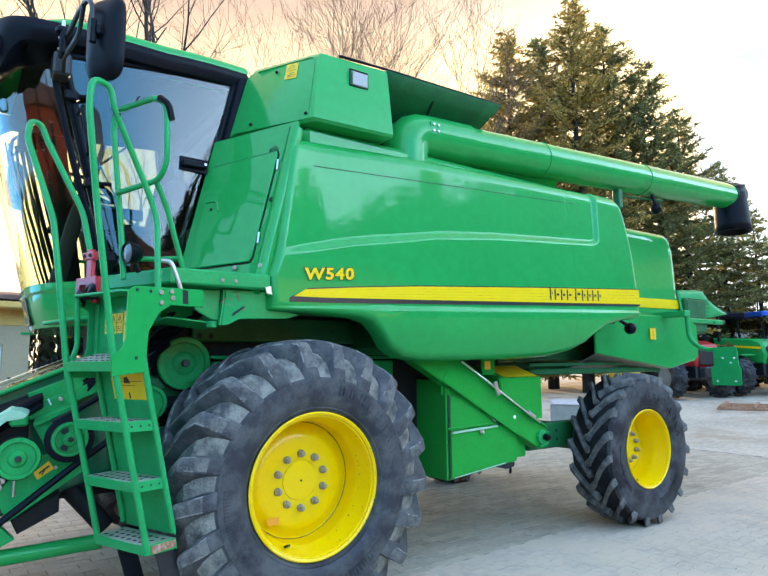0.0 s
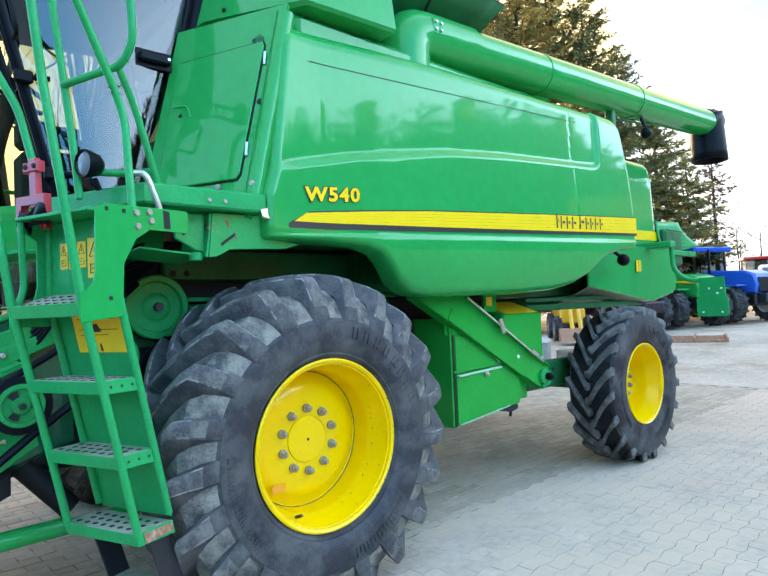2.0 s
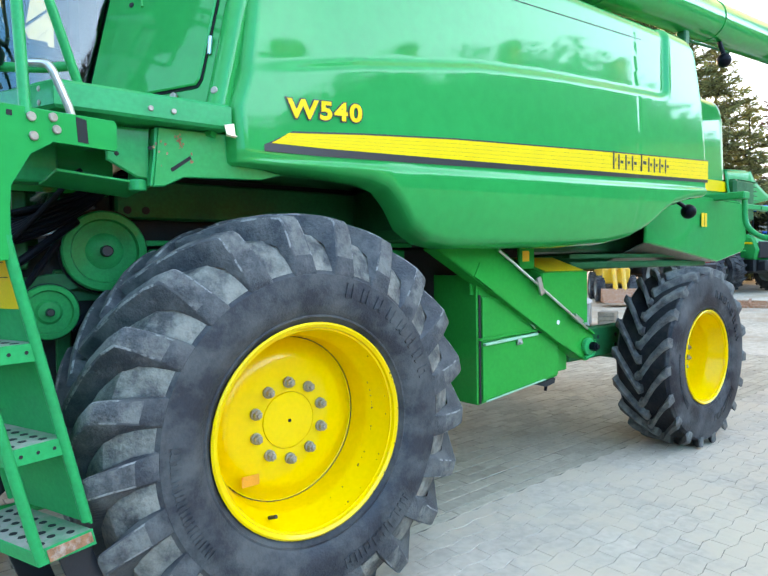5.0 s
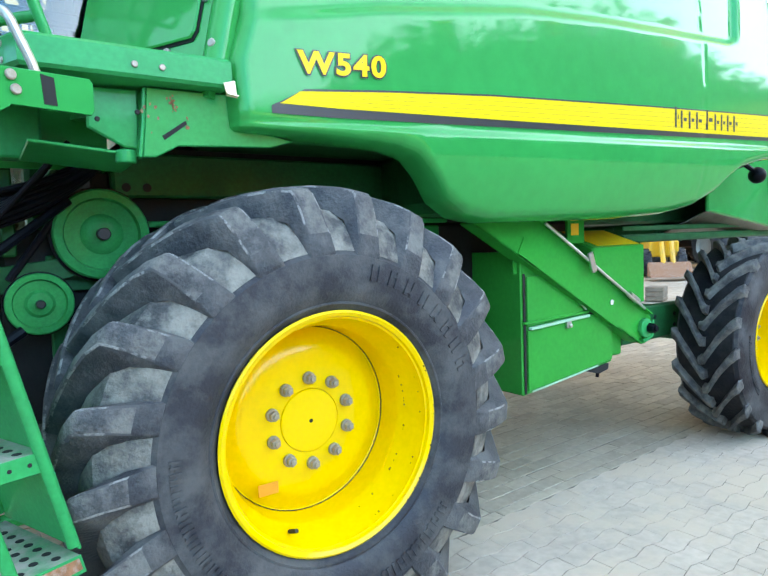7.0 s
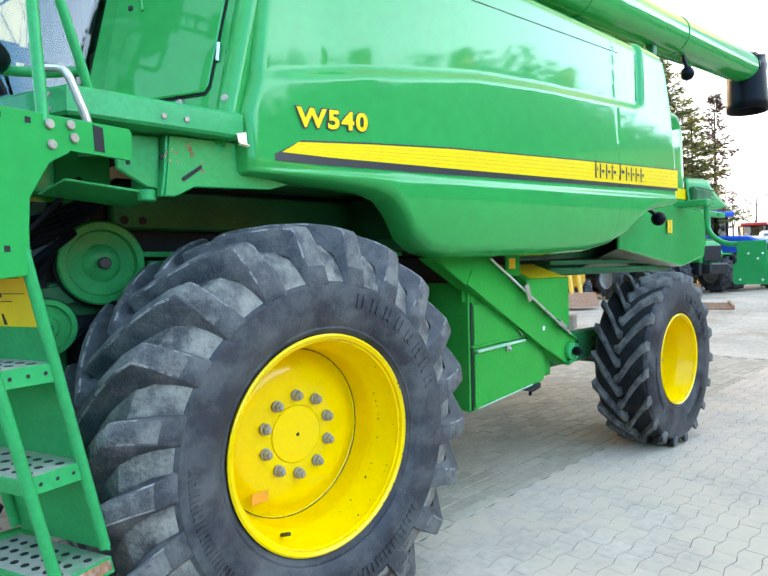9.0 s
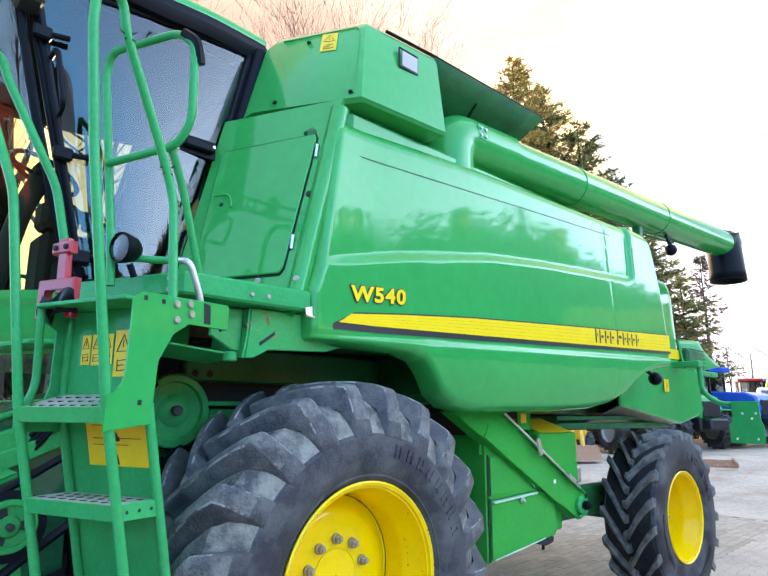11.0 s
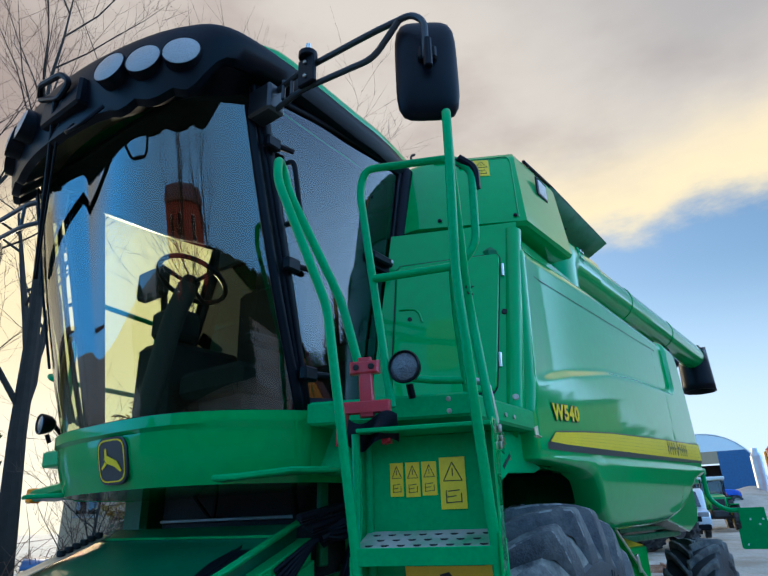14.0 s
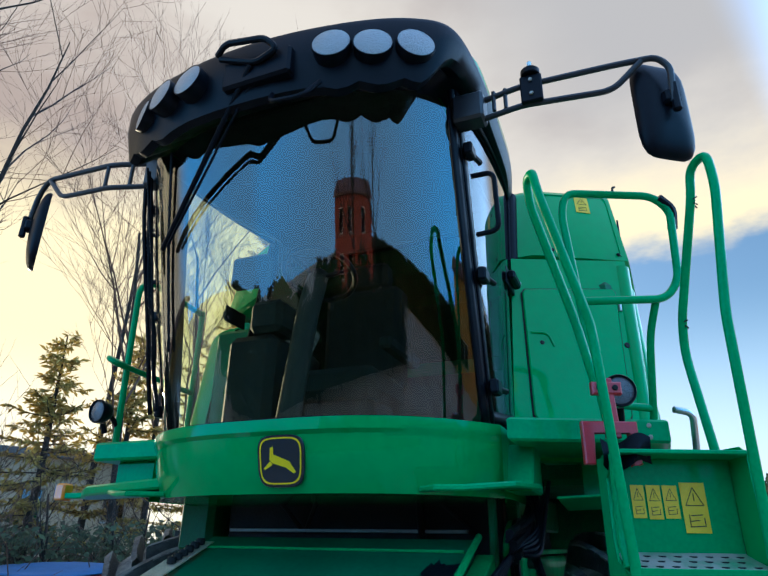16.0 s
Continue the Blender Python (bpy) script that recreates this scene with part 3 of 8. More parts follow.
band("stripe_backing", lambda x: stripe_low(x) - 0.034 + 0.003 * x, tip(lambda x: stripe_top(x) + 0.008, -0.19, 0.15, lambda x: stripe_low(x) - 0.02), -0.165, 3.705, DECAL_K, 0.003, "black backing of the stripe")
for i in range(5):
    def lo(x, i=i):
        return stripe_low(x) + (stripe_top(x) - stripe_low(x)) * (i + 0.0) / 5

    def hi(x, i=i):
        return stripe_low(x) + (stripe_top(x) - stripe_low(x)) * (i + 0.965) / 5
    band("stripe_band", lo, hi, -0.135 + 0.016 * i, 3.70, DECAL_Y, 0.0055, "yellow pinstripe band", 0.016)
# maker's name as plain bars
b = Build()
x = 2.33
for wd in (0.05, 0.075, 0.07, 0.075, 0.03, 0.085, 0.065, 0.065, 0.07, 0.065):
    z0 = stripe_low(x) + 0.022
    h = 0.098 if wd not in (0.05, 0.085) else 0.118
    if wd == 0.03:
        x += 0.03
        continue
    b.prism([on_panel(x, z0, 0.007), on_panel(x + 0.018, z0, 0.007), on_panel(x + 0.018, z0 + h, 0.007), on_panel(x, z0 + h, 0.007)], (0, -0.001, 0))
    b.prism([on_panel(x + 0.03, z0 + h * 0.42, 0.007), on_panel(x + wd - 0.012, z0 + h * 0.42, 0.007), on_panel(x + wd - 0.012, z0 + h * 0.62, 0.007), on_panel(x + 0.03, z0 + h * 0.62, 0.007)], (0, -0.001, 0))
    x += wd + 0.012
part("maker_mark", b, DECAL_K, near, "dark bars of the maker's mark")


def lettering(text, size, m, material, parent, name, thick=0.0, bold=0.0, shear=0.0, spread=1.0, label=""):
    cu = bpy.data.curves.new(name, "FONT")
    cu.body, cu.size, cu.extrude, cu.offset, cu.shear, cu.space_character = text, size, thick, bold, shear, spread
    ob = new(name, cu)
    me = bpy.data.meshes.new_from_object(ob)
    bpy.data.objects.remove(ob)
    me.transform(m)
    me.materials.clear()
    me.materials.append(material)
    o = new(name, me)
    o.parent = parent
    if label:
        tagged(o, label)
    return o


for nm, mt, off, lift in (("model_number_edge", DECAL_K, 0.0098, 0.003), ("model_number", DECAL_Y, 0.0042, 0.006)):
    m = pose(-0.058, -(1.474 + lift), 2.100, 90, 0, 0) @ Matrix.Rotation(radians(4.2), 4, "Z") @ Matrix.Diagonal((1.11, 0.87, 1, 1))
    lettering("W540", 0.120, m, mt, near, nm, 0.0006, off, 0.08, 1.16, "model number W540" if nm == "model_number" else "")

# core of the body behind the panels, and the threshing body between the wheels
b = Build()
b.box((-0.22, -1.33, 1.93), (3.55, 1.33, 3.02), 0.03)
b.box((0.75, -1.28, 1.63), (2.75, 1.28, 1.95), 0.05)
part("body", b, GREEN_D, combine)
# the wheel-arch shade is in this body's near-black colour
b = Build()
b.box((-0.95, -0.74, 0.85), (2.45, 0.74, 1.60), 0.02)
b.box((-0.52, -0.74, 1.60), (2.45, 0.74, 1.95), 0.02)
part("threshing_body", b, DARK, combine, "grimy sheet metal body between the wheels, shade in its colour")
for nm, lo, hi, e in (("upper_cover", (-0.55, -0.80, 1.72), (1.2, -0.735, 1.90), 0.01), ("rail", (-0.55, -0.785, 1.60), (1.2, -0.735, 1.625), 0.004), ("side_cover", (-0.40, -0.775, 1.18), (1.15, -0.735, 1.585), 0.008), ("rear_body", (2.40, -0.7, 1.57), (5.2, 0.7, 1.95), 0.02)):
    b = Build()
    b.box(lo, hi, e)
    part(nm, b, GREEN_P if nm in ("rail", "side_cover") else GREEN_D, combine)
b = Build()
for x, z in ((-0.5, 1.76), (-0.42, 1.76), (-0.52, 1.63)):
    b.cyl((x, -0.80, z), (x, -0.803, z), 0.018, 12)
part_each("hole", b, HOLE, combine)
# shallow mouldings under the front of the panel
b = Build()
b.box((-0.30, -1.30, 1.90), (0.42, -1.20, 2.01), 0.012)
b.prism([(-0.552, -1.40, 2.012), (-0.25, -1.40, 2.015), (-0.222, -1.40, 1.905), (-0.04, -1.38, 1.879), (-0.13, -1.38, 1.852), (-0.46, -1.40, 1.836), (-0.535, -1.40, 1.797), (-0.575, -1.40, 1.796), (-0.56, -1.40, 1.90)], (0, 0.014, 0), 0.004)
b.prism([(-0.552, -1.395, 2.01), (-0.56, -1.395, 1.90), (-0.575, -1.395, 1.797), (-0.575, -1.10, 1.80), (-0.552, -1.10, 2.01)], (-0.010, 0, 0), 0.003)
b.prism([(-0.72, -1.36, 2.005), (-0.72, -1.36, 1.885), (-0.62, -1.36, 1.83), (-0.575, -1.36, 1.825), (-0.57, -1.36, 2.01)], (0, 0.02, 0), 0.005)
b.prism([(-0.88, -1.35, 1.842), (-0.56, -1.35, 1.812), (-0.56, -1.02, 1.80), (-0.88, -1.02, 1.83)], (0, 0, -0.010), 0.003)
b.cyl((-0.612, -1.34, 1.782), (-0.612, -1.34, 1.822), 0.032, 18)
part_each("deck_support", b, GREEN_W, combine)
b = Build()
b.prism([(-0.512, -1.402, 1.864), (-0.437, -1.402, 1.917), (-0.432, -1.402, 1.906), (-0.505, -1.402, 1.852)], (0, -0.003, 0))
for x, z in ((-0.585, 1.93), (-0.70, 1.90)):
    b.cyl((x, -1.405, z), (x, -1.413, z), 0.008, 8)
part_each("dark_slot", b, HOLE, combine)
b = Build()
rr = random.Random(12)
for cx, cz, n, sp in ((-0.47, 1.965, 16, 0.016), (-0.43, 1.905, 5, 0.008), (-0.545, 1.93, 7, 0.03)):
    for k in range(n):
        x, z, q = cx + rr.gauss(0, sp * 0.5), cz + rr.gauss(0, sp), rr.uniform(0.002, 0.006)
        b.prism([(x + q * rr.uniform(0.6, 1.2) * math.cos(a), -1.4005, z + q * rr.uniform(0.7, 1.6) * math.sin(a)) for a in (0.3, 1.5, 2.6, 3.9, 5.2)], (0, -0.0008, 0))
tagged(part("rust_patch", b, RUST, combine, "specks of rust where the paint is chipped off"), kind="stuff")
b = Build()
for lo, hi in (((-0.94, -0.775, 1.50), (-0.89, -0.745, 1.86)), ((-0.80, -0.775, 1.05), (-0.74, -0.745, 1.50)), ((-0.93, -0.765, 1.36), (-0.60, -0.745, 1.42))):
    b.box(lo, hi, 0.008)
b.prism([(-0.98, -0.80, 1.46), (-0.66, -0.80, 1.50), (-0.64, -0.80, 1.43), (-0.98, -0.80, 1.36)], (0, 0.02, 0), 0.004)
part_each("bracket", b, GREEN_D, combine, "dark green bracket behind the ladder")
b = Build()
rr = random.Random(31)
for k in range(9):
    o = 0.016 * k
    b.tube([(-1.02 - 0.02 * k, -0.86 - 0.01 * (k % 3), 1.58 + 0.8 * o), (-0.84, -0.88 - 0.012 * (k % 4), 1.665 + 0.7 * o + rr.uniform(-0.02, 0.02)), (-0.70, -0.88, 1.74 + 0.6 * o), (-0.58, -0.86, 1.84 + 0.3 * o), (-0.50, -0.80, 1.90)], 0.008 + 0.004 * (k % 3), 8, 0.12)
part_each("hydraulic_hose", b, BLACK, combine, "black hydraulic hose behind the ladder")

# front wall beside the cab with its service door
def wall_pt(u, z):
    """Along the slanting front wall: u 0 at the cab, 1 at the side panel."""
    lean = (z - 2.2) * 0.235
    return Vector((-0.60 + 0.29 * u + lean, -0.93 - 0.50 * u, z))


b = Build()
nrm = (wall_pt(0, 3) - wall_pt(0, 2)).cross(wall_pt(1, 2) - wall_pt(0, 2)).normalized()
nrm = nrm if nrm.x < 0 else -nrm
b.prism([wall_pt(-0.20, 2.0), wall_pt(0.98, 2.0), wall_pt(0.98, 3.17), wall_pt(-0.20, 3.13)], nrm * -0.03)
wall = part("front_wall", b, GREEN, combine, "glossy green slanting front wall")
b = Build()
door_c = [(-0.01, 2.19), (0.79, 2.205), (0.815, 2.23), (0.825, 2.935), (0.80, 2.962), (-0.08, 2.922), (-0.105, 2.895), (-0.035, 2.215)]
b.prism([wall_pt(u, z) + nrm * 0.004 for u, z in door_c], nrm * 0.012, 0.006)
sdoor = part("service_door", b, GREEN, combine, "glossy green service door")
b = Build()
b.prism([wall_pt(u, z) + nrm * 0.001 for u, z in [(-0.018, 2.181), (0.797, 2.196), (0.826, 2.225), (0.836, 2.94), (0.805, 2.971), (-0.085, 2.931), (-0.116, 2.90), (-0.046, 2.21)]], nrm * 0.003)
part("door_gap", b, HOLE, combine)
b = Build()
for u, z in ((0.85, 2.86), (0.835, 2.36)):
    p = wall_pt(u, z)
    b.tube([p + nrm * 0.012 + Vector((0, 0, -0.035)), p + nrm * 0.012 + Vector((0.008, 0, 0.035))], 0.009, 8)
part_each("hinge", b, STEEL, sdoor)
b = Build()
p = wall_pt(0.875, 2.62)
b.cyl(p - nrm * 0.002, p + nrm * 0.006, 0.016, 14)
p = wall_pt(0.06, 2.60)
b.cyl(p, p + nrm * 0.022, 0.012, 12)
part_each("lock", b, HOLE, sdoor)
b = Build()
p0, p1, p2 = wall_pt(-0.04, 2.655) + nrm * 0.018, wall_pt(0.12, 2.655) + nrm * 0.018, wall_pt(0.17, 2.58) + nrm * 0.018
b.tube([p0, p1, p2], 0.006, 6, 0.05)
part("pressed_rib", b, GREEN, sdoor)
# corner pillar between wall and side panel
b = Build()
b.tube([wall_pt(0.985, 2.05) + Vector((0.02, 0.03, 0)), wall_pt(0.975, 3.12) + Vector((0.02, 0.03, 0))], 0.05, 14)
part("corner_post", b, GREEN, combine)
b = Build()
for z in (2.17,):
    for u in (0.62, 0.96):
        p = wall_pt(u, z)
        b.cyl(p, p + nrm * 0.02, 0.016, 10)
part_each("bolt", b, BOLTM, combine)

# grain tank with its folded extension
def loop(z, d):
    return [(-0.31 + d * 0.10, -0.94 + 0 * d, z - 0.035), (0.035 + d * 0.06, -1.43 + d * 0.05, z), (0.665, -1.455 + d * 0.05, z + 0.005), (0.665, 1.455 - d * 0.05, z + 0.005), (0.035 + d * 0.06, 1.43 - d * 0.05, z), (-0.31 + d * 0.1, 0.94, z - 0.035)]


b = Build()
A, Bm, C, D = loop(3.195, 0), loop(3.215, -0.3), loop(3.69, 0.95), loop(3.735, 1.3)
E2 = [(x * 0.97 + 0.02, y * 0.97, z + 0.012) for x, y, z in D]
rings = [[Vector(p) for p in q] for q in (A, Bm, C, D, E2)]
V = [p for q in rings for p in q]
F = [(i * 6 + j, i * 6 + (j + 1) % 6, (i + 1) * 6 + (j + 1) % 6, (i + 1) * 6 + j) for i in range(4) for j in range(6)] + [tuple(24 + j for j in range(6)), tuple(range(6))[::-1]]
b.add(V, F)
tank = part("grain_tank", b, GREEN, combine, "green grain tank front with rounded edges", sharp=40)
b = Build()
b.box((0.0, -1.36, 3.02), (3.35, 1.36, 3.185), 0.05)
b.box((0.66, -0.95, 3.1), (3.2, 0.95, 3.5), 0.04)
part("tank_body", b, GREEN, combine)
b = Build()
b.grid(lambda u, v: (0.665 + (1.235 - 0.15 * v) * u, -1.395 + 0.47 * v, 3.755 + 0.025 * u - 0.33 * v), 6, 4)
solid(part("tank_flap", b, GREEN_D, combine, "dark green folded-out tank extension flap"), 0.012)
b = Build()
b.tube([(0.26, -1.377, 3.750), (0.66, -1.39, 3.758), (1.89, -1.385, 3.784)], 0.011, 8)
b.tube([(1.90, -1.385, 3.782), (1.76, -0.93, 3.45)], 0.010, 8)
part("rubber_edge", b, BLACK, combine)
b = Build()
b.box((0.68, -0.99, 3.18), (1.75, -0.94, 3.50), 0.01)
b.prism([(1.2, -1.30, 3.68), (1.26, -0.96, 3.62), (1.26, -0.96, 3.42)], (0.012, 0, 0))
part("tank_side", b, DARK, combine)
# small window and decals of the tank
b = Build()
b.box((0.335, -1.4545, 3.545), (0.465, -1.4425, 3.645), 0.006, Matrix.Translation((0.01, 0.029, 0)))
part("window", b, LENS, tank, "small pale inspection window")
b = Build()
for q in (((0.325, 3.535), (0.475, 3.535)), ((0.325, 3.655), (0.475, 3.655)), ((0.325, 3.535), (0.325, 3.655)), ((0.475, 3.535), (0.475, 3.655))):
    b.tube([(q[0][0], -1.419, q[0][1]), (q[1][0], -1.419, q[1][1])], 0.006, 6)
part("window_rim", b, DARK, tank)


def tank_front(u, z, lift=0.004):
    """A point on the tank's slanting front face."""
    k = (z - 3.18 - 0.035 * u) / 0.475
    p = Vector((-0.34 + 0.357 * u, -0.94 - 0.505 * u, z)) * (1 - k) + Vector((-0.215 + 0.307 * u, -0.94 - 0.4425 * u, z)) * k
    return p + Vector((-0.80, -0.565, 0.20)).normalized() * lift


tn = Vector((-0.80, -0.565, 0.20)).normalized()


def label_on(name, f, u0, u1, z0, z1, parent, n, lab="yellow warning label with black pictograms", big=False):
    """A warning label: yellow ground, triangle and pictogram bars, on the surface f(u, z, lift)."""
    b = Build()
    b.prism([f(u0, z0, 0.004), f(u1, z0, 0.004), f(u1, z1, 0.004), f(u0, z1, 0.004)], n * 0.001)
    o = part(name, b, LABEL_Y, parent, lab)
    b = Build()
    um, du, dz = (u0 + u1) / 2, (u1 - u0), (z1 - z0)
    zt, zl = z1 - dz * 0.10, z1 - dz * 0.46
    tri = [f(um, zt, 0.0062), f(u1 - du * 0.14, zl, 0.0062), f(u0 + du * 0.14, zl, 0.0062)]
    c = (tri[0] + tri[1] + tri[2]) / 3
    w = min(0.003, dz * 0.018)
    for i in range(3):
        b.tube([tri[i], tri[(i + 1) % 3]], w * 0.6, 4)
    b.tube([f(um, zt - dz * 0.12, 0.0062), f(um, zl + dz * 0.09, 0.0062)], w * 0.6, 4)
    for k, (a0, a1) in enumerate(((0.2, 0.8), (0.25, 0.6), (0.3, 0.75))):
        z = z0 + dz * (0.12 + 0.11 * k)
        b.tube([f(u0 + du * a0, z, 0.0062), f(u0 + du * a1, z + dz * 0.02, 0.0062)], w * 0.7, 4)
    b.tube([f(u0 + du * 0.22, z0 + dz * 0.12, 0.0062), f(u0 + du * 0.22, z0 + dz * 0.36, 0.0062)], w * 0.6, 4)
    b.tube([f(u0 + du * 0.8, z0 + dz * 0.12, 0.0062), f(u0 + du * 0.8, z0 + dz * 0.30, 0.0062)], w * 0.6, 4)
    tagged(part("pictogram", b, INK, parent), kind="stuff")
    return o


label_on("warning_label", tank_front, 0.54, 0.71, 3.552, 3.675, tank, tn)
b = Build()
for u, z in ((0.40, 3.63), (0.9, 3.25), (0.2, 3.23)):
    p = tank_front(u, z, 0)
    b.cyl(p, p + tn * 0.012, 0.012, 10)
part_each("bolt", b, BLACK, tank)
b = Build()
b.tube([tank_front(0.93, 3.24, 0.002), tank_front(0.95, 3.66, 0.002), tank_front(0.92, 3.70, 0.002), tank_front(0.1, 3.665, 0.002)], 0.004, 6, 0.03)
part("pressed_rib", b, GREEN, tank)

# unloading auger
b = Build()
AX0, AX1 = Vector((0.98, -1.20, 3.375)), Vector((6.30, -1.20, 3.70))
b.tube([(0.98, -1.20, 3.05), (0.98, -1.20, 3.375), AX0 + (AX1 - AX0) * 0.12], 0.185, 28, 0.16)
b.tube([AX0 + (AX1 - AX0) * 0.07, AX1], 0.168, 32)
auger = part("unloading_auger", b, GREEN, combine, "long green unloading auger tube")
b = Build()
for k in (0.075, 0.30, 0.62):
    p = AX0 + (AX1 - AX0) * k
    q = AX0 + (AX1 - AX0) * (k + 0.004)
    b.tube([p, q], 0.174, 32)
part_each("collar", b, GREEN, auger)
b = Build()
b.box((1.10, -1.385, 3.36), (1.20, -1.37, 3.46), 0.004)
part("flange_plate", b, GREEN_W, auger)
b = Build()
for x in (1.125, 1.175):
    for z in (3.385, 3.435):
        b.cyl((x, -1.385, z), (x, -1.398, z), 0.011, 8)
part_each("bolt", b, STEEL, auger)
b = Build()
b.grid(lambda u, v: (lambda a, k: (6.40 + 0.05 * k + (0.20 + 0.035 * k) * math.cos(a), -1.20 + (0.185 + 0.02 * k) * math.sin(a), 3.83 - 0.60 * k + (0.05 * math.cos(a) * (1 - k))))(2 * math.pi * u, v), 28, 6)
solid(part("spout_boot", b, BLACK, auger, "black rubber spout boot"), 0.012)
b = Build()
b.tube([(6.28, -1.20, 3.70), (6.55, -1.20, 3.74)], 0.176, 24)
b.box((6.36, -1.32, 3.80), (6.50, -1.08, 3.87), 0.02)
part("spout_cap", b, BLACK, auger)
b = Build()
b.ball((4.48, -1.27, 3.255), 0.062)
b.tube([(4.48, -1.27, 3.30), (4.46, -1.24, 3.42)], 0.02, 8)
part("work_lamp", b, BLACK, auger, "small round black work lamp")
b = Build()
b.tube([(3.9, -1.2, 3.40), (4.0, -1.2, 3.34), (4.75, -1.2, 3.40)], 0.012, 8)
b.box((3.82, -1.24, 3.18), (3.9, -1.16, 3.40), 0.01)
part("auger_rest", b, GREEN_D, auger)

# rear hood, sieve cover and deflector
b = Build()


def hood(u, v):
    z = 1.9 + 1.30 * v
    x = 3.60 + (2.14 - 0.06 * v - 0.10 * max(0, v - 0.8) * 5) * u
    y = 0.80 - 0.02 * v
    r = 0.14
    d = 3.2 - z
    if d < r:
        y -= r - math.sqrt(max(0, r * r - (r - d) ** 2))
    e = (1 - u) * 2.1
    if e < 0.08:
        y -= 0.08 - math.sqrt(max(0, 0.0064 - (0.08 - e) ** 2))
    return x, -y, z


b.grid(hood, 40, 30)
b.grid(lambda u, v: (lambda p: (p[0], -p[1], p[2]))(hood(u, v)), 40, 30)
b.grid(lambda u, v: (hood(u, 1)[0], hood(u, 1)[1] * (1 - 2 * v), 3.2 + 0.02 * math.sin(math.pi * v)), 10, 10)
b.grid(lambda u, v: (hood(1, v)[0], hood(1, v)[1] * (1 - 2 * u), hood(1, v)[2]), 6, 10)
rear = part("rear_hood", b, GREEN, combine, "glossy green rear hood", sharp=50)
b = Build()
b.grid(lambda u, v: (3.65 + 2.08 * u, -0.806, 2.18 + 0.115 * v + 0.03 * u), 10, 1)
part("stripe_band", b, DECAL_Y, rear, "yellow stripe on the hood", fix=False)
b = Build()
b.prism([(3.55, -1.05, 1.98), (3.9, -1.05, 2.08), (5.62, -0.98, 2.08), (5.74, -0.98, 2.00), (5.77, -0.98, 1.70), (5.66, -0.98, 1.56), (5.06, -0.99, 1.465), (3.55, -1.05, 1.64)], (0, 0.03, 0), 0.012)
b.prism([(3.55, -1.045, 1.98), (3.9, -1.045, 2.075), (5.62, -0.975, 2.075), (5.62, -0.80, 2.12), (3.9, -0.80, 2.12), (3.55, -0.8, 2.0)], (0, 0, 0.012))
b.box((5.66, -0.97, 1.58), (5.77, 0.9, 2.0), 0.03)
shoe = part("sieve_cover", b, GREEN, combine, "green sieve cover below the rear hood")
b = Build()
b.prism([(3.6, -1.03, 1.645), (5.06, -0.975, 1.47), (5.64, -0.965, 1.57), (5.5, -0.62, 1.47), (4.9, -0.62, 1.44), (3.6, -0.62, 1.46)], (0, 0, 0.012))
part("underside", b, GREY, shoe, "grey sheet metal underside")
b = Build()
b.box((3.6, -0.62, 1.47), (5.0, 0.62, 1.56), 0.03)
b.box((2.7, -0.9, 1.515), (5.3, -0.82, 1.55), 0.005)
b.box((2.7, -0.9, 1.43), (5.0, -0.80, 1.49), 0.02)
part_each("sieve_frame", b, GREEN_D, shoe)
b = Build()
for k in range(2):
    b.prism([(4.60 + 0.062 * k, -1.032, 1.80), (4.655 + 0.062 * k, -1.030, 1.80), (4.655 + 0.062 * k, -1.030, 1.93), (4.60 + 0.062 * k, -1.032, 1.93)], (0, -0.002, 0))
part("warning_label", b, LABEL_Y, shoe, "pair of yellow labels")
b = Build()
b.ball((3.87, -1.25, 1.895), 0.062)
b.tube([(3.87, -1.25, 1.91), (3.74, -1.2, 1.99)], 0.018, 8, 0.02)
part("work_lamp", b, BLACK, combine, "round black lamp under the panel's end")
b = Build()
b.grid(lambda u, v: (5.66 + 0.58 * u + 0.50 * v * v * u, -0.80 - 0.06 * v - 0.04 * u, 2.44 + 0.03 * u - (0.42 - 0.13 * u) * v), 10, 10)
b.grid(lambda u, v: (5.66 + 0.56 * u, -0.80 + 1.6 * v, 2.45 + 0.03 * u), 4, 4)
solid(part("straw_deflector", b, GREEN_W, combine, "green straw deflector wing"), 0.012)
b = Build()
b.box((5.5, -0.93, 2.03), (6.55, -0.86, 2.09), 0.01)
b.cyl((6.3, -0.935, 2.06), (6.3, -0.945, 2.06), 0.022, 12)
part("deflector_rail", b, GREEN_W, combine, "green rail of the straw deflector")
b = Build()
for k in range(5):
    b.box((5.72 + 0.02 * k, -0.89, 2.14 + 0.05 * k), (6.3, -0.80, 2.15 + 0.05 * k), 0.003)
b.box((5.70, -0.9, 1.9), (6.2, 0.9, 2.35), 0.03)
part("chopper", b, GREEN_D, combine)
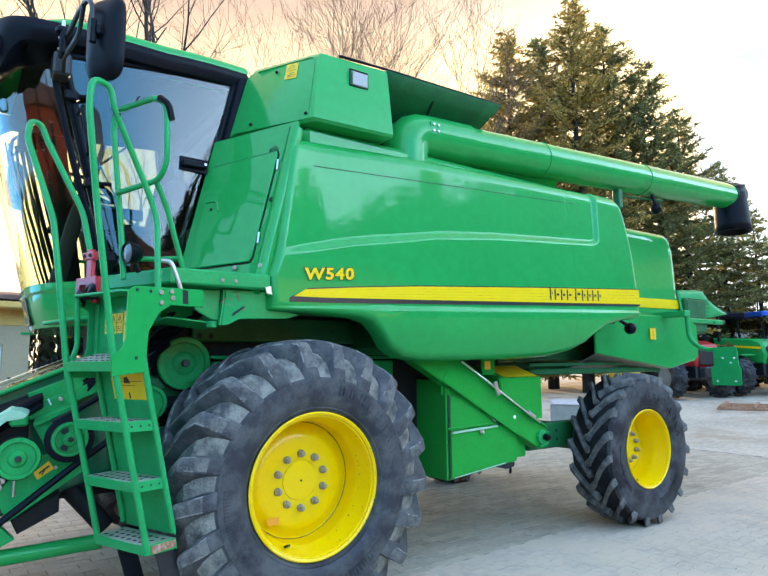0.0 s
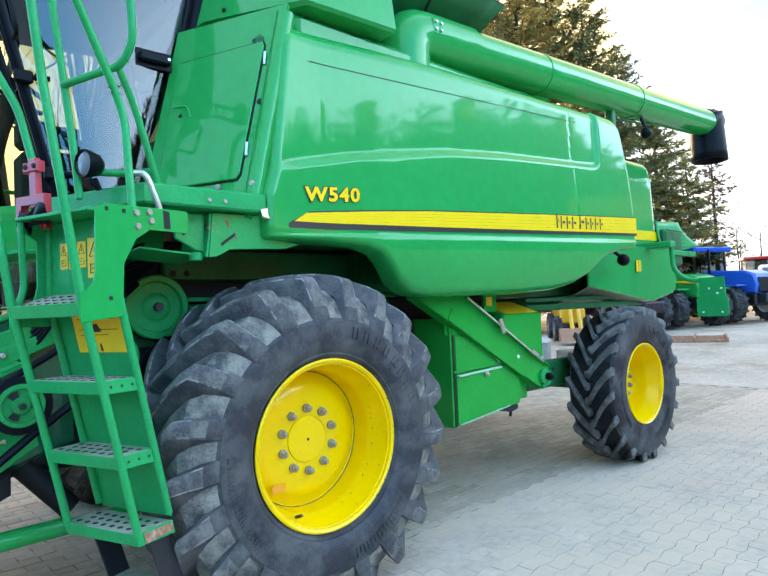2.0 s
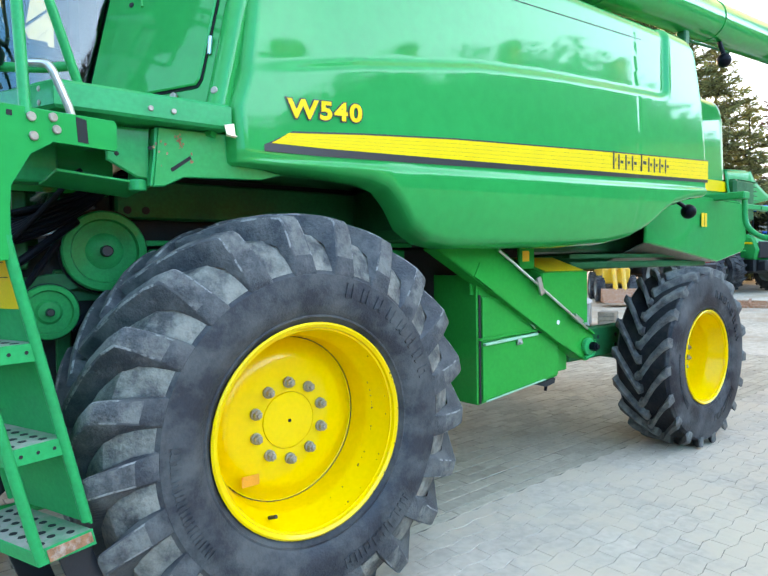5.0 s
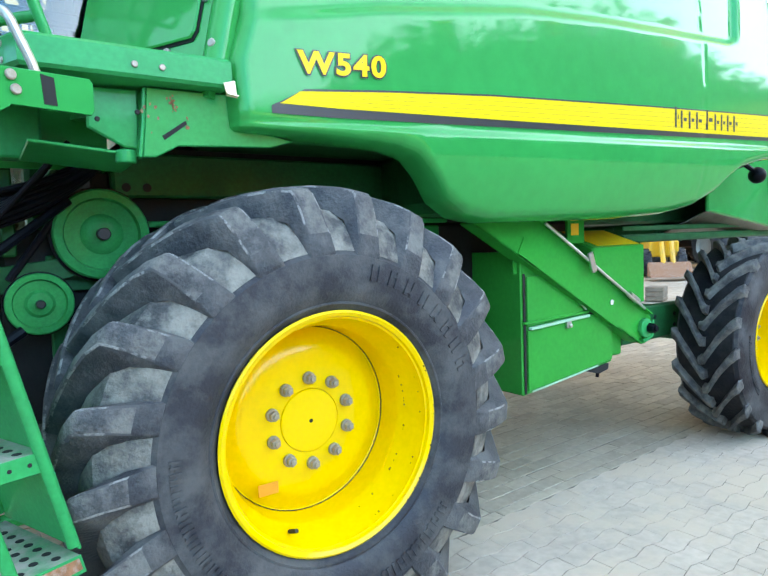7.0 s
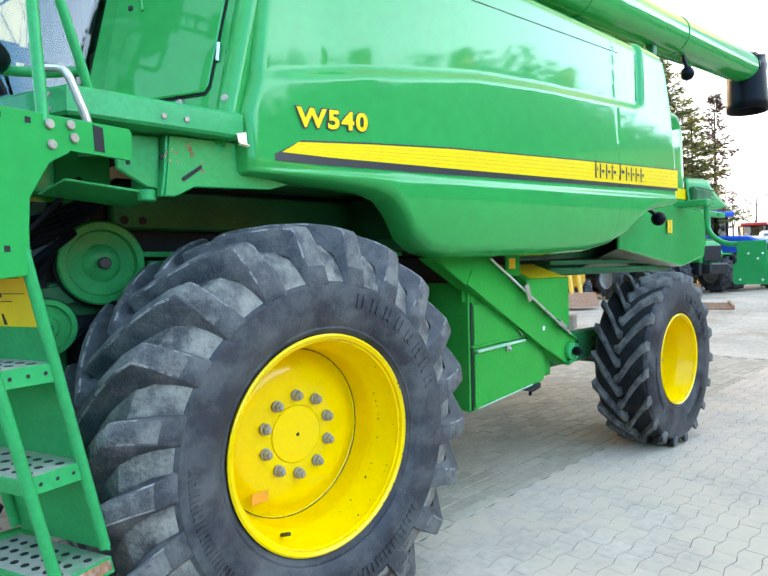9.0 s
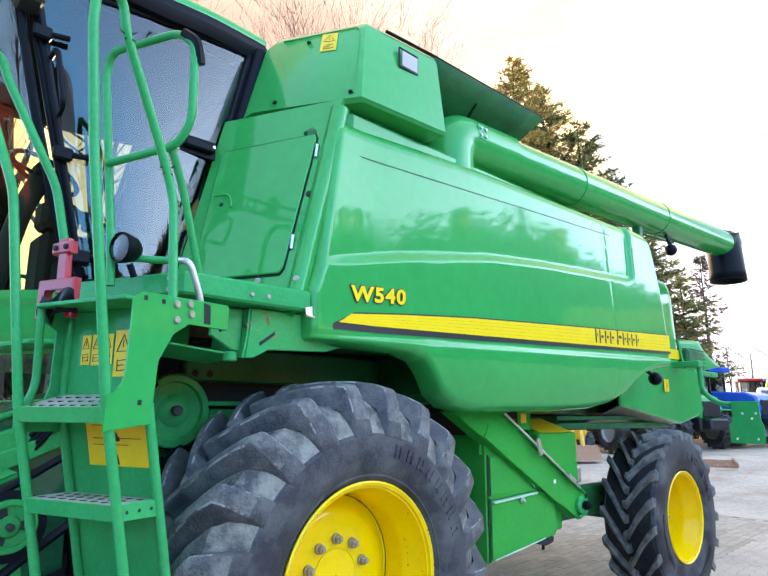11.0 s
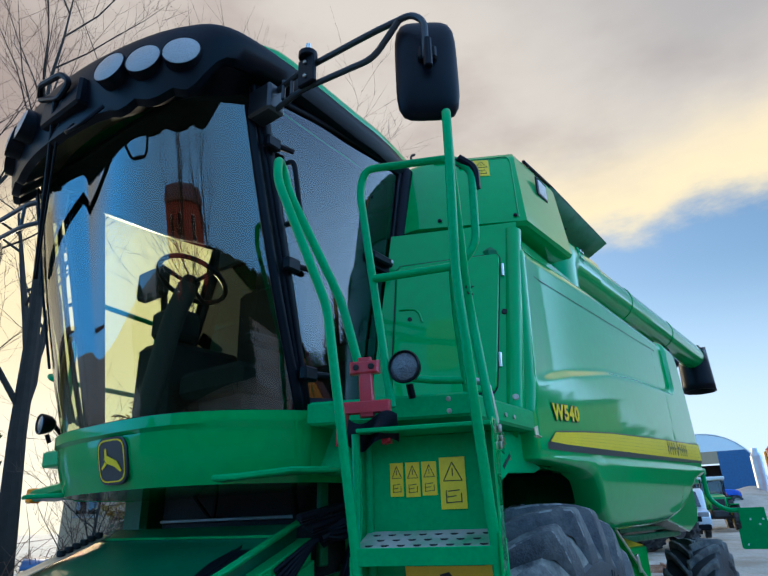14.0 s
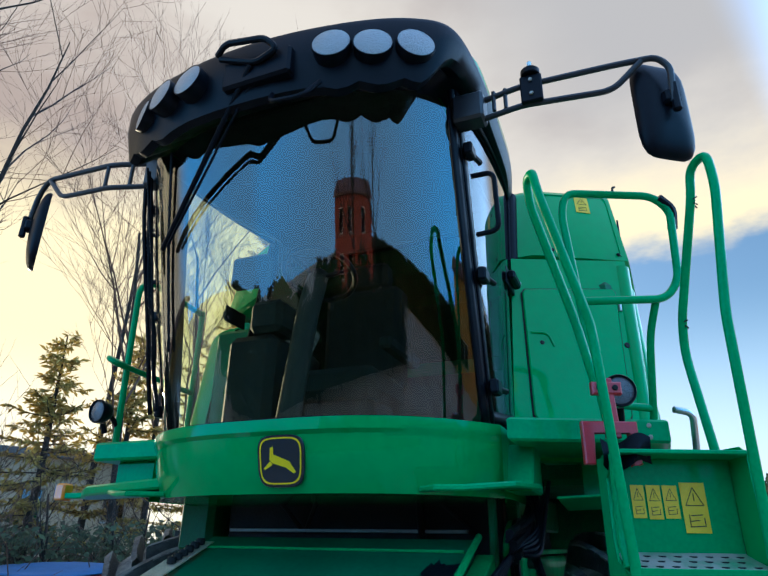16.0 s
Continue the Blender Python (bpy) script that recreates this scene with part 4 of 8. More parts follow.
# light board on its arm
b = Build()
b.box((4.92, -1.28, 2.06), (5.05, -0.85, 2.13), 0.01)
b.tube([(5.03, -1.24, 2.08), (5.03, -1.25, 1.80), (5.03, -1.40, 1.675), (5.03, -1.62, 1.675)], 0.026, 12, 0.1)
arm = part("light_arm", b, GREEN_W, combine, "green tubular arm of the light board")
b = Build()
b.prism([(5.0, -1.52, 1.70), (5.0, -1.77, 1.70), (5.0, -1.78, 1.50), (5.0, -1.80, 1.47), (5.0, -1.80, 1.30), (5.0, -1.78, 1.285), (5.0, -1.50, 1.285), (5.0, -1.485, 1.30), (5.0, -1.485, 1.47), (5.0, -1.52, 1.50)], (0.012, 0, 0), 0.003)
board = part("light_board", b, GREEN_W, arm, "square green light board")
b = Build()
for y, z in ((-1.55, 1.33), (-1.74, 1.33), (-1.62, 1.58), (-1.74, 1.58), (-1.7, 1.53)):
    b.cyl((5.0, y, z), (4.994, y, z), 0.011, 8)
part_each("hole", b, WHITE, arm)
b = Build()
b.box((5.013, -1.76, 1.52), (5.05, -1.68, 1.66), 0.01)
part("rear_lamp", b, REDM, arm, "red rear lamp")

# wheels
def wheel(cx, cy, cz, out, R, W, rim_r, lugs, name, label, bolts, boltr, disc, lugh=0.05, lugw=0.05, phase=0.0):
    """A wheel whose outer side faces out (-1 or 1 along y); cy is the middle of the tyre."""
    w = new(name)
    w.parent = combine
    w.location = (cx, cy, cz)
    if label:
        tagged(w, label)
    hw = W / 2
    Rb = R - lugh
    big = R > 0.8
    foot = [(rim_r * 0.985, hw * 0.80), (rim_r * 1.03, hw * 0.87), (rim_r * 1.05, hw * 0.895), (rim_r * 1.055, hw * 0.915), (rim_r * 1.07, hw * 0.915), (rim_r * 1.075, hw * 0.91), (rim_r * 1.12, hw * 0.955)]
    if big:
        sh = foot + [(0.530, hw * 0.993), (0.585, hw * 1.0), (0.640, hw * 0.992), (0.652, hw * 0.955), (0.700, hw * 0.895), (0.750, hw * 0.825), (0.795, hw * 0.71), (0.818, hw * 0.45), (0.825, 0)]
    else:
        sh = foot + [(rim_r + (Rb - rim_r) * 0.42, hw * 1.0), (rim_r + (Rb - rim_r) * 0.60, hw * 0.985), (rim_r + (Rb - rim_r) * 0.80, hw * 0.965), (rim_r + (Rb - rim_r) * 0.91, hw * 0.925), (Rb * 0.986, hw * 0.82), (Rb * 0.997, hw * 0.4), (Rb, 0)]
    prof = sh + [(r, -y) for r, y in sh[-2::-1]]
    b = Build()
    b.lathe(prof, 126 if big else 96)
    flat = -cz + 0.004
    b.v = [(x, y * (1 + 0.05 * max(0, (flat + 0.12 - z) / 0.12)), max(z, flat)) for x, y, z in b.v]
    part("tyre", b, RUBBER_S if big else RUBBER, w, "grey-black dusty rubber tyre")
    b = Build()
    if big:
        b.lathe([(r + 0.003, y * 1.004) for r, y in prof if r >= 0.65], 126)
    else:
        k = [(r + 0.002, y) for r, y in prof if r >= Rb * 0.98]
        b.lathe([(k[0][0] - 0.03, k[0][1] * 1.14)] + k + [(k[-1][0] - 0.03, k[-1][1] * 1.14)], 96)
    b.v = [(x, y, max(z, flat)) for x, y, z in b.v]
    part("tread_base", b, RUBBER_T if big else RUBBER_V, w, "dusty rubber between the tread bars" if big else "muddy rubber between the tread bars, groove shade in its colour")
    rng = random.Random(5)
    # worn raised writing on the side wall as plain bars
    b = Build()
    rl = rim_r + (Rb - rim_r) * (0.36 if big else 0.44)
    for a_mid, n, h, gap in ((radians(44), 8, 0.058, 1.42), (radians(196), 12, 0.036, 1.05), (radians(300), 8, 0.05, 1.05)):
        for k in range(n):
            a = a_mid + (n / 2 - k) * h * gap / rl
            c, s = math.cos(a), math.sin(a)
            t = Vector((s, 0, -c))
            rd = Vector((c, 0, s))
            p = rd * rl + Vector((0, out * (hw * 0.99), 0))
            for q in (0, 1):
                e = p + t * (q * h * 0.52)
                b.prism([e - rd * h * 0.5, e - rd * h * 0.5 + t * h * 0.24, e + rd * h * 0.5 + t * h * 0.24, e + rd * h * 0.5], (0, out * 0.008, 0))
            if k % 3:
                e = p + rd * h * (0.36 if k % 2 else -0.12)
                b.prism([e, e + t * h * 0.55, e + t * h * 0.55 - rd * h * 0.22, e - rd * h * 0.22], (0, out * 0.0075, 0))
    tagged(part("moulded_mark", b, RUBBER_S if big else RUBBER, w, "worn raised bars of side wall writing"), kind="stuff")
    # tread bars: curved from the middle to the shoulder, on the large tyre running out flush in the side wall
    if big:
        BAR = [(R, -0.03, 0.82, -0.03, 0.0, 0.026, 0.018), (R, 0.25, 0.82, 0.25, 0.10, 0.029, 0.020), (R - 0.003, 0.50, 0.815, 0.50, 0.205, 0.032, 0.022), (R - 0.010, 0.70, 0.795, 0.71, 0.285, 0.035, 0.022), (R - 0.023, 0.845, 0.765, 0.84, 0.332, 0.038, 0.022), (R - 0.036, 0.872, 0.75, 0.855, 0.338, 0.039, 0.021), (0.80, 0.925, 0.72, 0.87, 0.350, 0.041, 0.018), (0.72, 0.976, 0.68, 0.915, 0.362, 0.045, 0.012), (0.665, 0.991, 0.645, 0.95, 0.370, 0.048, 0.007), (0.625, 0.986, 0.62, 0.97, 0.373, 0.048, 0.003)]
    else:
        pth = [(-0.07, 0.035), (0.02, 0.03), (0.10, 0.06), (0.45, 0.20), (0.80, 0.315), (0.95, 0.345), (0.97, 0.35)]
        top = [R, R, R, R * 0.998, R * 0.990, R * 0.975, R - lugh * 1.6]
        low = [Rb - 0.01, Rb - 0.01, Rb - 0.012, Rb - 0.014, Rb - 0.03, Rb - 0.05, Rb - 0.08]
        wid = [0.042, 0.046, 0.040, 0.042, 0.050, 0.056, 0.050]
        BAR = [(top[i], pth[i][0], low[i], pth[i][0] * (1.0 if i < 5 else 0.9), pth[i][1], wid[i] * lugw / 0.05, wid[i] * lugw / 0.05 * 0.35) for i in range(7)]
    for side in (-1, 1):
        b = Build()
        V, n = [], len(BAR)
        for rt, yt, rb, yb, da, wd, ext in BAR:
            a = -da * (24 / lugs)
            for rr, yy, ww in ((rb, yb, wd + ext), (rt - 0.007, yt * 0.998, wd), (rt, yt, wd - 0.007), (rt, yt, 0.007 - wd), (rt - 0.007, yt * 0.998, -wd), (rb, yb, -wd - ext)):
                aa = a + ww / rr
                V.append((rr * math.cos(aa), side * hw * yy, rr * math.sin(aa)))
        F = [(i * 6 + q, i * 6 + q + 1, (i + 1) * 6 + q + 1, (i + 1) * 6 + q) for i in range(n - 1) for q in range(5)]
        F += [tuple(range(6)), tuple((n - 1) * 6 + q for q in range(6))]
        b.add(V, F)
        one = b.mesh("tread_bar", RUBBER_L if big else RUBBER_W, 50)
        if big:
            one.materials.append(SCUFF)
            one.materials.append(RUBBER_W)
            for f in one.polygons[:5 * (n - 1)]:
                f.material_index = (0, 1, 2, 1, 0)[f.index % 5] if f.index < 35 else 0
        for k in range(lugs):
            turn = 2 * math.pi * (k + (0.5 if side > 0 else 0)) / lugs + rng.uniform(-0.008, 0.008) + phase
            lug = new("tread_bar", one)
            lug.parent = w
            lug.rotation_euler = (0, -turn, 0)
    # rim: flange, barrel steps, dished disc
    o = out
    b = Build()
    f = hw * 0.86
    d = disc
    dr = rim_r * (0.80 if big else 0.775)
    b.lathe([(rim_r * 0.93, o * (f - 0.012)), (rim_r * 1.0, o * (f - 0.006)), (rim_r * 1.005, o * (f + 0.006)), (rim_r * 0.985, o * (f + 0.012)), (rim_r * 0.955, o * (f + 0.004)), (rim_r * 0.94, o * (f - 0.03)), (rim_r * 0.915, o * (f - 0.05)), (rim_r * 0.90, o * (f - 0.10)), (rim_r * 0.855, o * (f - 0.125)), (rim_r * 0.845, o * (f - 0.165)), (dr * 1.03, o * (d + 0.012)), (dr, o * d)], 72)
    rim = part("rim", b, YELLOW, w, "yellow painted steel rim")
    b = Build()
    b.lathe([(dr * 1.02, o * (d + 0.004)), (dr * 0.94, o * (d + 0.012)), (dr * 0.86, o * (d + 0.034)), (dr * 0.76, o * (d + 0.045)), (dr * 0.40, o * (d + 0.05)), (dr * 0.355, o * (d + 0.05)), (dr * 0.35, o * (d + 0.046)), (dr * 0.343, o * (d + 0.053)), (dr * 0.15, o * (d + 0.060)), (0.0001, o * (d + 0.062))], 72)
    part("wheel_disc", b, YELLOW, w)
    if big:
        b = Build()
        b.cyl((0, o * (d + 0.061), 0), (0, o * (d + 0.064), 0), 0.008, 10)
        part("centre_hole", b, DARK, w)
        b = Build()
        b.lathe([(dr * 1.036, o * (d + 0.011)), (dr * 1.028, o * (d + 0.014)), (dr * 1.020, o * (d + 0.011))], 72)
        part("seam", b, DARK, w)
        b = Build()
        for k in range(46):
            a, q = rng.uniform(-1.2, 0.75), rng.choice((0.925, 0.948, 0.872, 0.985))
            c = Vector((rim_r * q * math.cos(a), o * (f - {0.925: 0.042, 0.948: 0.016, 0.872: 0.116, 0.985: -0.012}[q]), rim_r * q * math.sin(a)))
            b.ball(c, rng.uniform(0.0015, 0.0042), 6, 4)
        tagged(part("rust_chip", b, RUST_D, w, "small dark rust chips"), kind="stuff")
    b = Build()
    b.tube([(rim_r * 0.88 * math.cos(-2.0), o * (f - 0.10), rim_r * 0.88 * math.sin(-2.0)), (rim_r * 0.84 * math.cos(-2.0), o * (f - 0.055), rim_r * 0.84 * math.sin(-2.0))], 0.008, 8)
    part("valve", b, INK, w)
    bm_ = None
    for k in range(bolts):
        a = radians(90) + 2 * math.pi * k / bolts
        c, s = math.cos(a) * boltr, math.sin(a) * boltr
        if bm_ is None:
            b = Build()
            b.cyl((0, 0, 0), (0, o * 0.018, 0), 0.0245, 18, 0.003)
            b.cyl((0, o * 0.018, 0), (0, o * 0.040, 0), 0.0195, 6, 0.003)
            b.cyl((0, o * 0.040, 0), (0, o * 0.050, 0), 0.0105, 10, 0.002)
            bm_ = b.mesh("bolt", BOLTM)
        q = new("bolt", bm_)
        q.parent = w
        q.location = (c, o * (d + 0.05), s)
    return w, rim


fw, frim = wheel(0.0, -1.255, 0.825, -1, 0.897, 0.65, 0.442, 21, "front_wheel", "large front drive wheel", 10, 0.1675, 0.015, phase=radians(16.15))
wheel(0.0, 1.45, 0.825, 1, 0.897, 0.65, 0.442, 21, "front_wheel", "large front drive wheel", 10, 0.1675, 0.015, phase=radians(16.15))
wheel(3.70, -1.285, 0.715, -1, 0.728, 0.45, 0.375, 19, "rear_wheel", "smaller rear steering wheel", 10, 0.14, -0.09, 0.055, 0.030)
wheel(3.70, 1.39, 0.715, 1, 0.728, 0.45, 0.375, 19, "rear_wheel", "smaller rear steering wheel", 10, 0.14, -0.09, 0.055, 0.030)
b = Build()
q = Vector((-0.165, 0.0, -0.215))
b.box((-0.225, 0.0, -0.25), (-0.145, 0.002, -0.205), 0.0005, Matrix.Translation((0.0, -0.065, 0)))
part("rim_label", b, ORANGE, fw, "orange warning label")
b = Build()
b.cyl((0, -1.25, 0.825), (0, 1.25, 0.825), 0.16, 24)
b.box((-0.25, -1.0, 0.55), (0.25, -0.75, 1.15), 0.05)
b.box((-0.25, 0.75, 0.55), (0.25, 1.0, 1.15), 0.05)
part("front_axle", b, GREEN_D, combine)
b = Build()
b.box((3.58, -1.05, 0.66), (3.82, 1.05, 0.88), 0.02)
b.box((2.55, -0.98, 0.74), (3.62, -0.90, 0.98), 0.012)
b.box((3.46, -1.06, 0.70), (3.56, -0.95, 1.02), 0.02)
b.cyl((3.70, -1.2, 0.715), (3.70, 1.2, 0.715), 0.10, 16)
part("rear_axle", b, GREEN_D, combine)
b = Build()
for x in (2.75, 2.95, 3.2):
    for z in (0.82, 0.90):
        b.cyl((x, -0.98, z), (x, -0.985, z), 0.016, 8)
part_each("hole", b, HOLE, combine)

# tool box with its slanting lid, and the arm in front of it
b = Build()
b.prism([(1.44, -1.115, 0.62), (2.24, -1.115, 0.70), (2.24, -1.115, 1.08), (1.72, -1.115, 1.36), (1.44, -1.115, 1.36)], (0, 0.50, 0), 0.008)
tbox = part("tool_box", b, GREEN_T, combine, "green tool box under the body")
b = Build()
b.prism([(1.462, -1.117, 0.645), (2.225, -1.117, 0.72), (2.225, -1.117, 0.99), (1.99, -1.117, 1.025), (1.462, -1.117, 0.985)], (0, -0.014, 0), 0.004)
b.box((1.455, -1.137, 0.985), (2.02, -1.117, 1.0), 0.003, Matrix.Translation((0, 0, 0)) @ Matrix.Rotation(radians(-1.4), 4, "Y"))
part("lid", b, GREEN_T, tbox)
b = Build()
b.prism([(1.462, -1.117, 1.005), (1.96, -1.117, 1.045), (1.70, -1.117, 1.285), (1.462, -1.117, 1.285)], (0, -0.012, 0), 0.004)
part("upper_plate", b, GREEN_T, tbox)
b = Build()
b.box((1.470, -1.150, 0.988), (1.985, -1.125, 1.004), 0.003, Matrix.Translation((1.47, 0, 0.99)) @ Matrix.Rotation(radians(-2.6), 4, "Y") @ Matrix.Translation((-1.47, 0, -0.99)))
b.tube([(1.715, -1.134, 1.286), (1.965, -1.134, 1.056)], 0.006, 6)
b.tube([(1.49, -1.130, 0.640), (2.08, -1.130, 0.700)], 0.005, 6)
part_each("edge_lip", b, LIP, tbox, "pale folded sheet edge")
b = Build()
b.box((1.443, -1.119, 0.63), (1.458, -1.113, 1.30), 0.0)
b.prism([(1.735, -1.122, 1.300), (2.16, -1.122, 0.93), (2.14, -1.122, 0.915), (1.72, -1.122, 1.285)], (0, -0.004, 0))
b.prism([(2.00, -1.125, 0.675), (2.20, -1.125, 0.695), (2.19, -1.125, 0.66), (2.10, -1.125, 0.645)], (0, 0.12, 0), 0.002)
part_each("gap", b, HOLE, tbox)
b = Build()
b.box((1.775, -1.15, 0.965), (1.815, -1.13, 1.005), 0.004)
b.cyl((1.795, -1.15, 0.98), (1.795, -1.165, 0.98), 0.012, 10)
part("latch", b, STEEL, tbox)
b = Build()
b.box((1.425, -1.112, 0.63), (1.438, -0.40, 1.42), 0.003)
b.box((1.40, -1.09, 1.30), (1.62, -1.07, 1.50), 0.01)
b.prism([(2.06, -1.12, 1.05), (2.06, -1.12, 1.42), (2.06, -0.80, 1.53), (2.06, -0.65, 1.53), (2.06, -0.65, 1.05)], (0.54, 0, 0), 0.012)
b.box((2.26, -1.08, 0.72), (2.40, -0.8, 1.0), 0.01)
b.box((1.9, -1.06, 1.45), (2.06, -1.04, 1.64), 0.01)
part_each("side_housing", b, GREEN_T, combine, "green housing beside the tool box")
b = Build()
b.prism([(2.13, -1.10, 1.430), (2.57, -1.10, 1.430), (2.57, -0.83, 1.523), (2.13, -0.83, 1.523)], (0, -0.001, 0.003))
b.prism([(1.93, -1.061, 1.5), (2.0, -1.061, 1.5), (2.0, -1.061, 1.57), (1.93, -1.061, 1.57)], (0, -0.002, 0))
part("warning_label", b, LABEL_Y, combine, "yellow warning label")
d = Vector((2.50 - 1.16, 0, 0.895 - 1.66)).normalized()
n = Vector((-d.z, 0, d.x))
n = n if n.z > 0 else -n
p0, p1 = Vector((1.10, -1.17, 1.69)), Vector((2.50, -1.17, 0.89))
ends = [p1 + n * (0.105 * math.cos(a)) + d * (0.105 * math.sin(a)) for a in [math.pi * i / 10 for i in range(11)]]
b = Build()
b.prism([p0 + n * 0.13] + ends + [p0 - n * 0.13], (0, 0.016, 0), 0.003)
b.prism([p0 + n * 0.13, p1 + n * 0.105, p1 + n * 0.105 + Vector((0, -0.035, 0)), p0 + n * 0.13 + Vector((0, -0.035, 0))], n * -0.008)
b.prism([p0 - n * 0.13, p1 - n * 0.105, p1 - n * 0.105 + Vector((0, 0.10, 0)), p0 - n * 0.13 + Vector((0, 0.10, 0))], n * 0.008)
b.prism([p0 - n * 0.02 + d * 0.35, p0 - n * 0.02 + d * 1.35, p0 - n * 0.115 + d * 1.35, p0 - n * 0.115 + d * 0.35], (0, -0.006, 0))
larm = part("slanting_arm", b, GREEN_T, combine, "slanting green sheet metal arm with a pivot")
b = Build()
b.tube([p1 + Vector((0, -0.02, 0)) + n * 0.075 + d * 0.04, p1 + Vector((0, -0.02, 0)) - n * 0.02 + d * 0.095, p1 + Vector((0, -0.02, 0)) - n * 0.09], 0.012, 8, 0.05)
b.cyl(p1 + Vector((0, 0.0, 0)), p1 + Vector((0, -0.03, 0)), 0.062, 20)
part("pivot_boss", b, GREEN_W, larm)
b = Build()
b.cyl(p1 + Vector((0.015, -0.03, 0.0)), p1 + Vector((0.015, -0.075, 0.0)), 0.032, 6)
b.cyl(p1 + Vector((0.015, -0.075, 0.0)), p1 + Vector((0.015, -0.09, 0.0)), 0.02, 12)
part("pivot_nut", b, BLACK, larm)
b = Build()
b.tube([p0 + d * 0.42 + n * 0.10 + Vector((0, -0.05, 0)), p1 - d * 0.12 + n * 0.085 + Vector((0, -0.05, 0))], 0.009, 8)
part("rod", b, STEEL, larm, "bright steel rod")
b = Build()
for k, l in ((0.86, 0.05),):
    q = p0 + d * k + n * 0.10
    b.box((-0.02, -0.018, -0.07), (0.02, 0.0, 0.05), 0.006, Matrix.Translation(q + Vector((0, -0.05, 0))) @ Matrix.Rotation(radians(-20), 4, "Y"))
q = p1 - d * 0.30 + n * 0.10
b.tube([q + Vector((0, -0.04, 0)), q + d * 0.10 + Vector((0, -0.04, 0))], 0.02, 10)
part_each("rod_clip", b, STEEL, larm)
b = Build()
q = p0 + d * 1.22 + n * 0.0
b.cyl(q + Vector((0, -0.007, 0)), q + Vector((0, -0.009, 0)), 0.016, 10)
part("white_spot", b, WHITE, larm)
b = Build()
b.tube([(2.28, -0.95, 0.74), (2.33, -0.95, 0.60), (2.32, -0.95, 0.56)], 0.012, 8, 0.03)
part("drain_hose", b, BLACK, combine)

# ---------- cab ----------
YC = 0.025
YR = -0.01
HALF = 0.832


def cab_front(u, z):
    """The curved front of the cab: u from -1 to 1 across, leaning forward with height."""
    k = (z - 2.1) / 1.3
    half = HALF
    x = -1.08 - 0.40 * (1 - abs(u) ** 3.2) - (0.275 + 0.09 * abs(u)) * k - 0.02 * math.sin(math.pi * min(1, max(0, k)))
    return Vector((x, YC + half * u, z))


b = Build()
b.grid(lambda u, v: (lambda a, q: cab_front(a, 1.815 + 0.275 * q) + Vector((-0.016 * math.sin(math.pi * q) - (0.016 if q > 0.78 else 0.0), 0.045 * (2 * u - 1), 0)))(2 * u - 1, v), 48, 18)
for sg in (-1, 1):
    b.grid(lambda u, v: (-1.09 + 0.52 * u, YC + sg * (HALF + 0.045), 1.815 + 0.275 * v), 4, 2)
b.grid(lambda u, v: (lambda p: (p.x + (-0.55 - p.x) * v, p.y + 0.045 * (2 * u - 1), 1.817))(cab_front(2 * u - 1, 1.815)), 30, 2)
b.grid(lambda u, v: (lambda p: (p.x - 0.014 + (-0.55 - p.x) * v, p.y + 0.045 * (2 * u - 1), 2.088))(cab_front(2 * u - 1, 2.09)), 30, 2)
skirt = part("cab_skirt", b, GREEN, combine, "curved glossy green skirt below the windscreen", sharp=40)
# badge: dark shield with yellow edge and a plain slanting mark
def badge(u, z, lift):
    p = cab_front((u - YC) / HALF, z)
    return Vector((p.x - lift - 0.012, u, z))


def shield(s, lift):
    c, zc = -0.07, 1.932
    pts = []
    for k in range(32):
        a = 2 * math.pi * (k + 0.5) / 32
        e = 2 / 4.2
        x, y = math.copysign(abs(math.cos(a)) ** e, math.cos(a)), math.copysign(abs(math.sin(a)) ** e, math.sin(a))
        pts.append((x * (0.96 + 0.04 * y), y))
    return [badge(c + 0.106 * a * s, zc + 0.096 * q * s, lift) for a, q in pts]


b = Build()
b.prism(shield(1.0, 0.004), (-0.012, 0, 0), 0.003)
bd = part("badge", b, DECAL_K, skirt, "dark shield badge with yellow edge")
b = Build()
e0, e1 = shield(0.90, 0.0175), shield(0.84, 0.0175)
b.add(e0 + e1, [(i, (i + 1) % 32, 32 + (i + 1) % 32, 32 + i) for i in range(32)])
c, zc = -0.07, 1.935
for poly in ([(0.045, 0.005), (0.03, 0.022), (-0.035, -0.006), (-0.06, -0.045), (-0.05, -0.05), (-0.02, -0.028), (0.03, -0.012)], [(0.042, 0.0), (0.04, 0.045), (0.028, 0.05), (0.026, 0.02)], [(0.04, -0.004), (0.066, -0.03), (0.06, -0.036), (0.03, -0.016)]):
    b.add([badge(c + 1.12 * a, zc + q, 0.0175) for a, q in poly], [tuple(range(len(poly)))])
part("badge_mark", b, DECAL_Y, skirt, "plain yellow mark", fix=False)

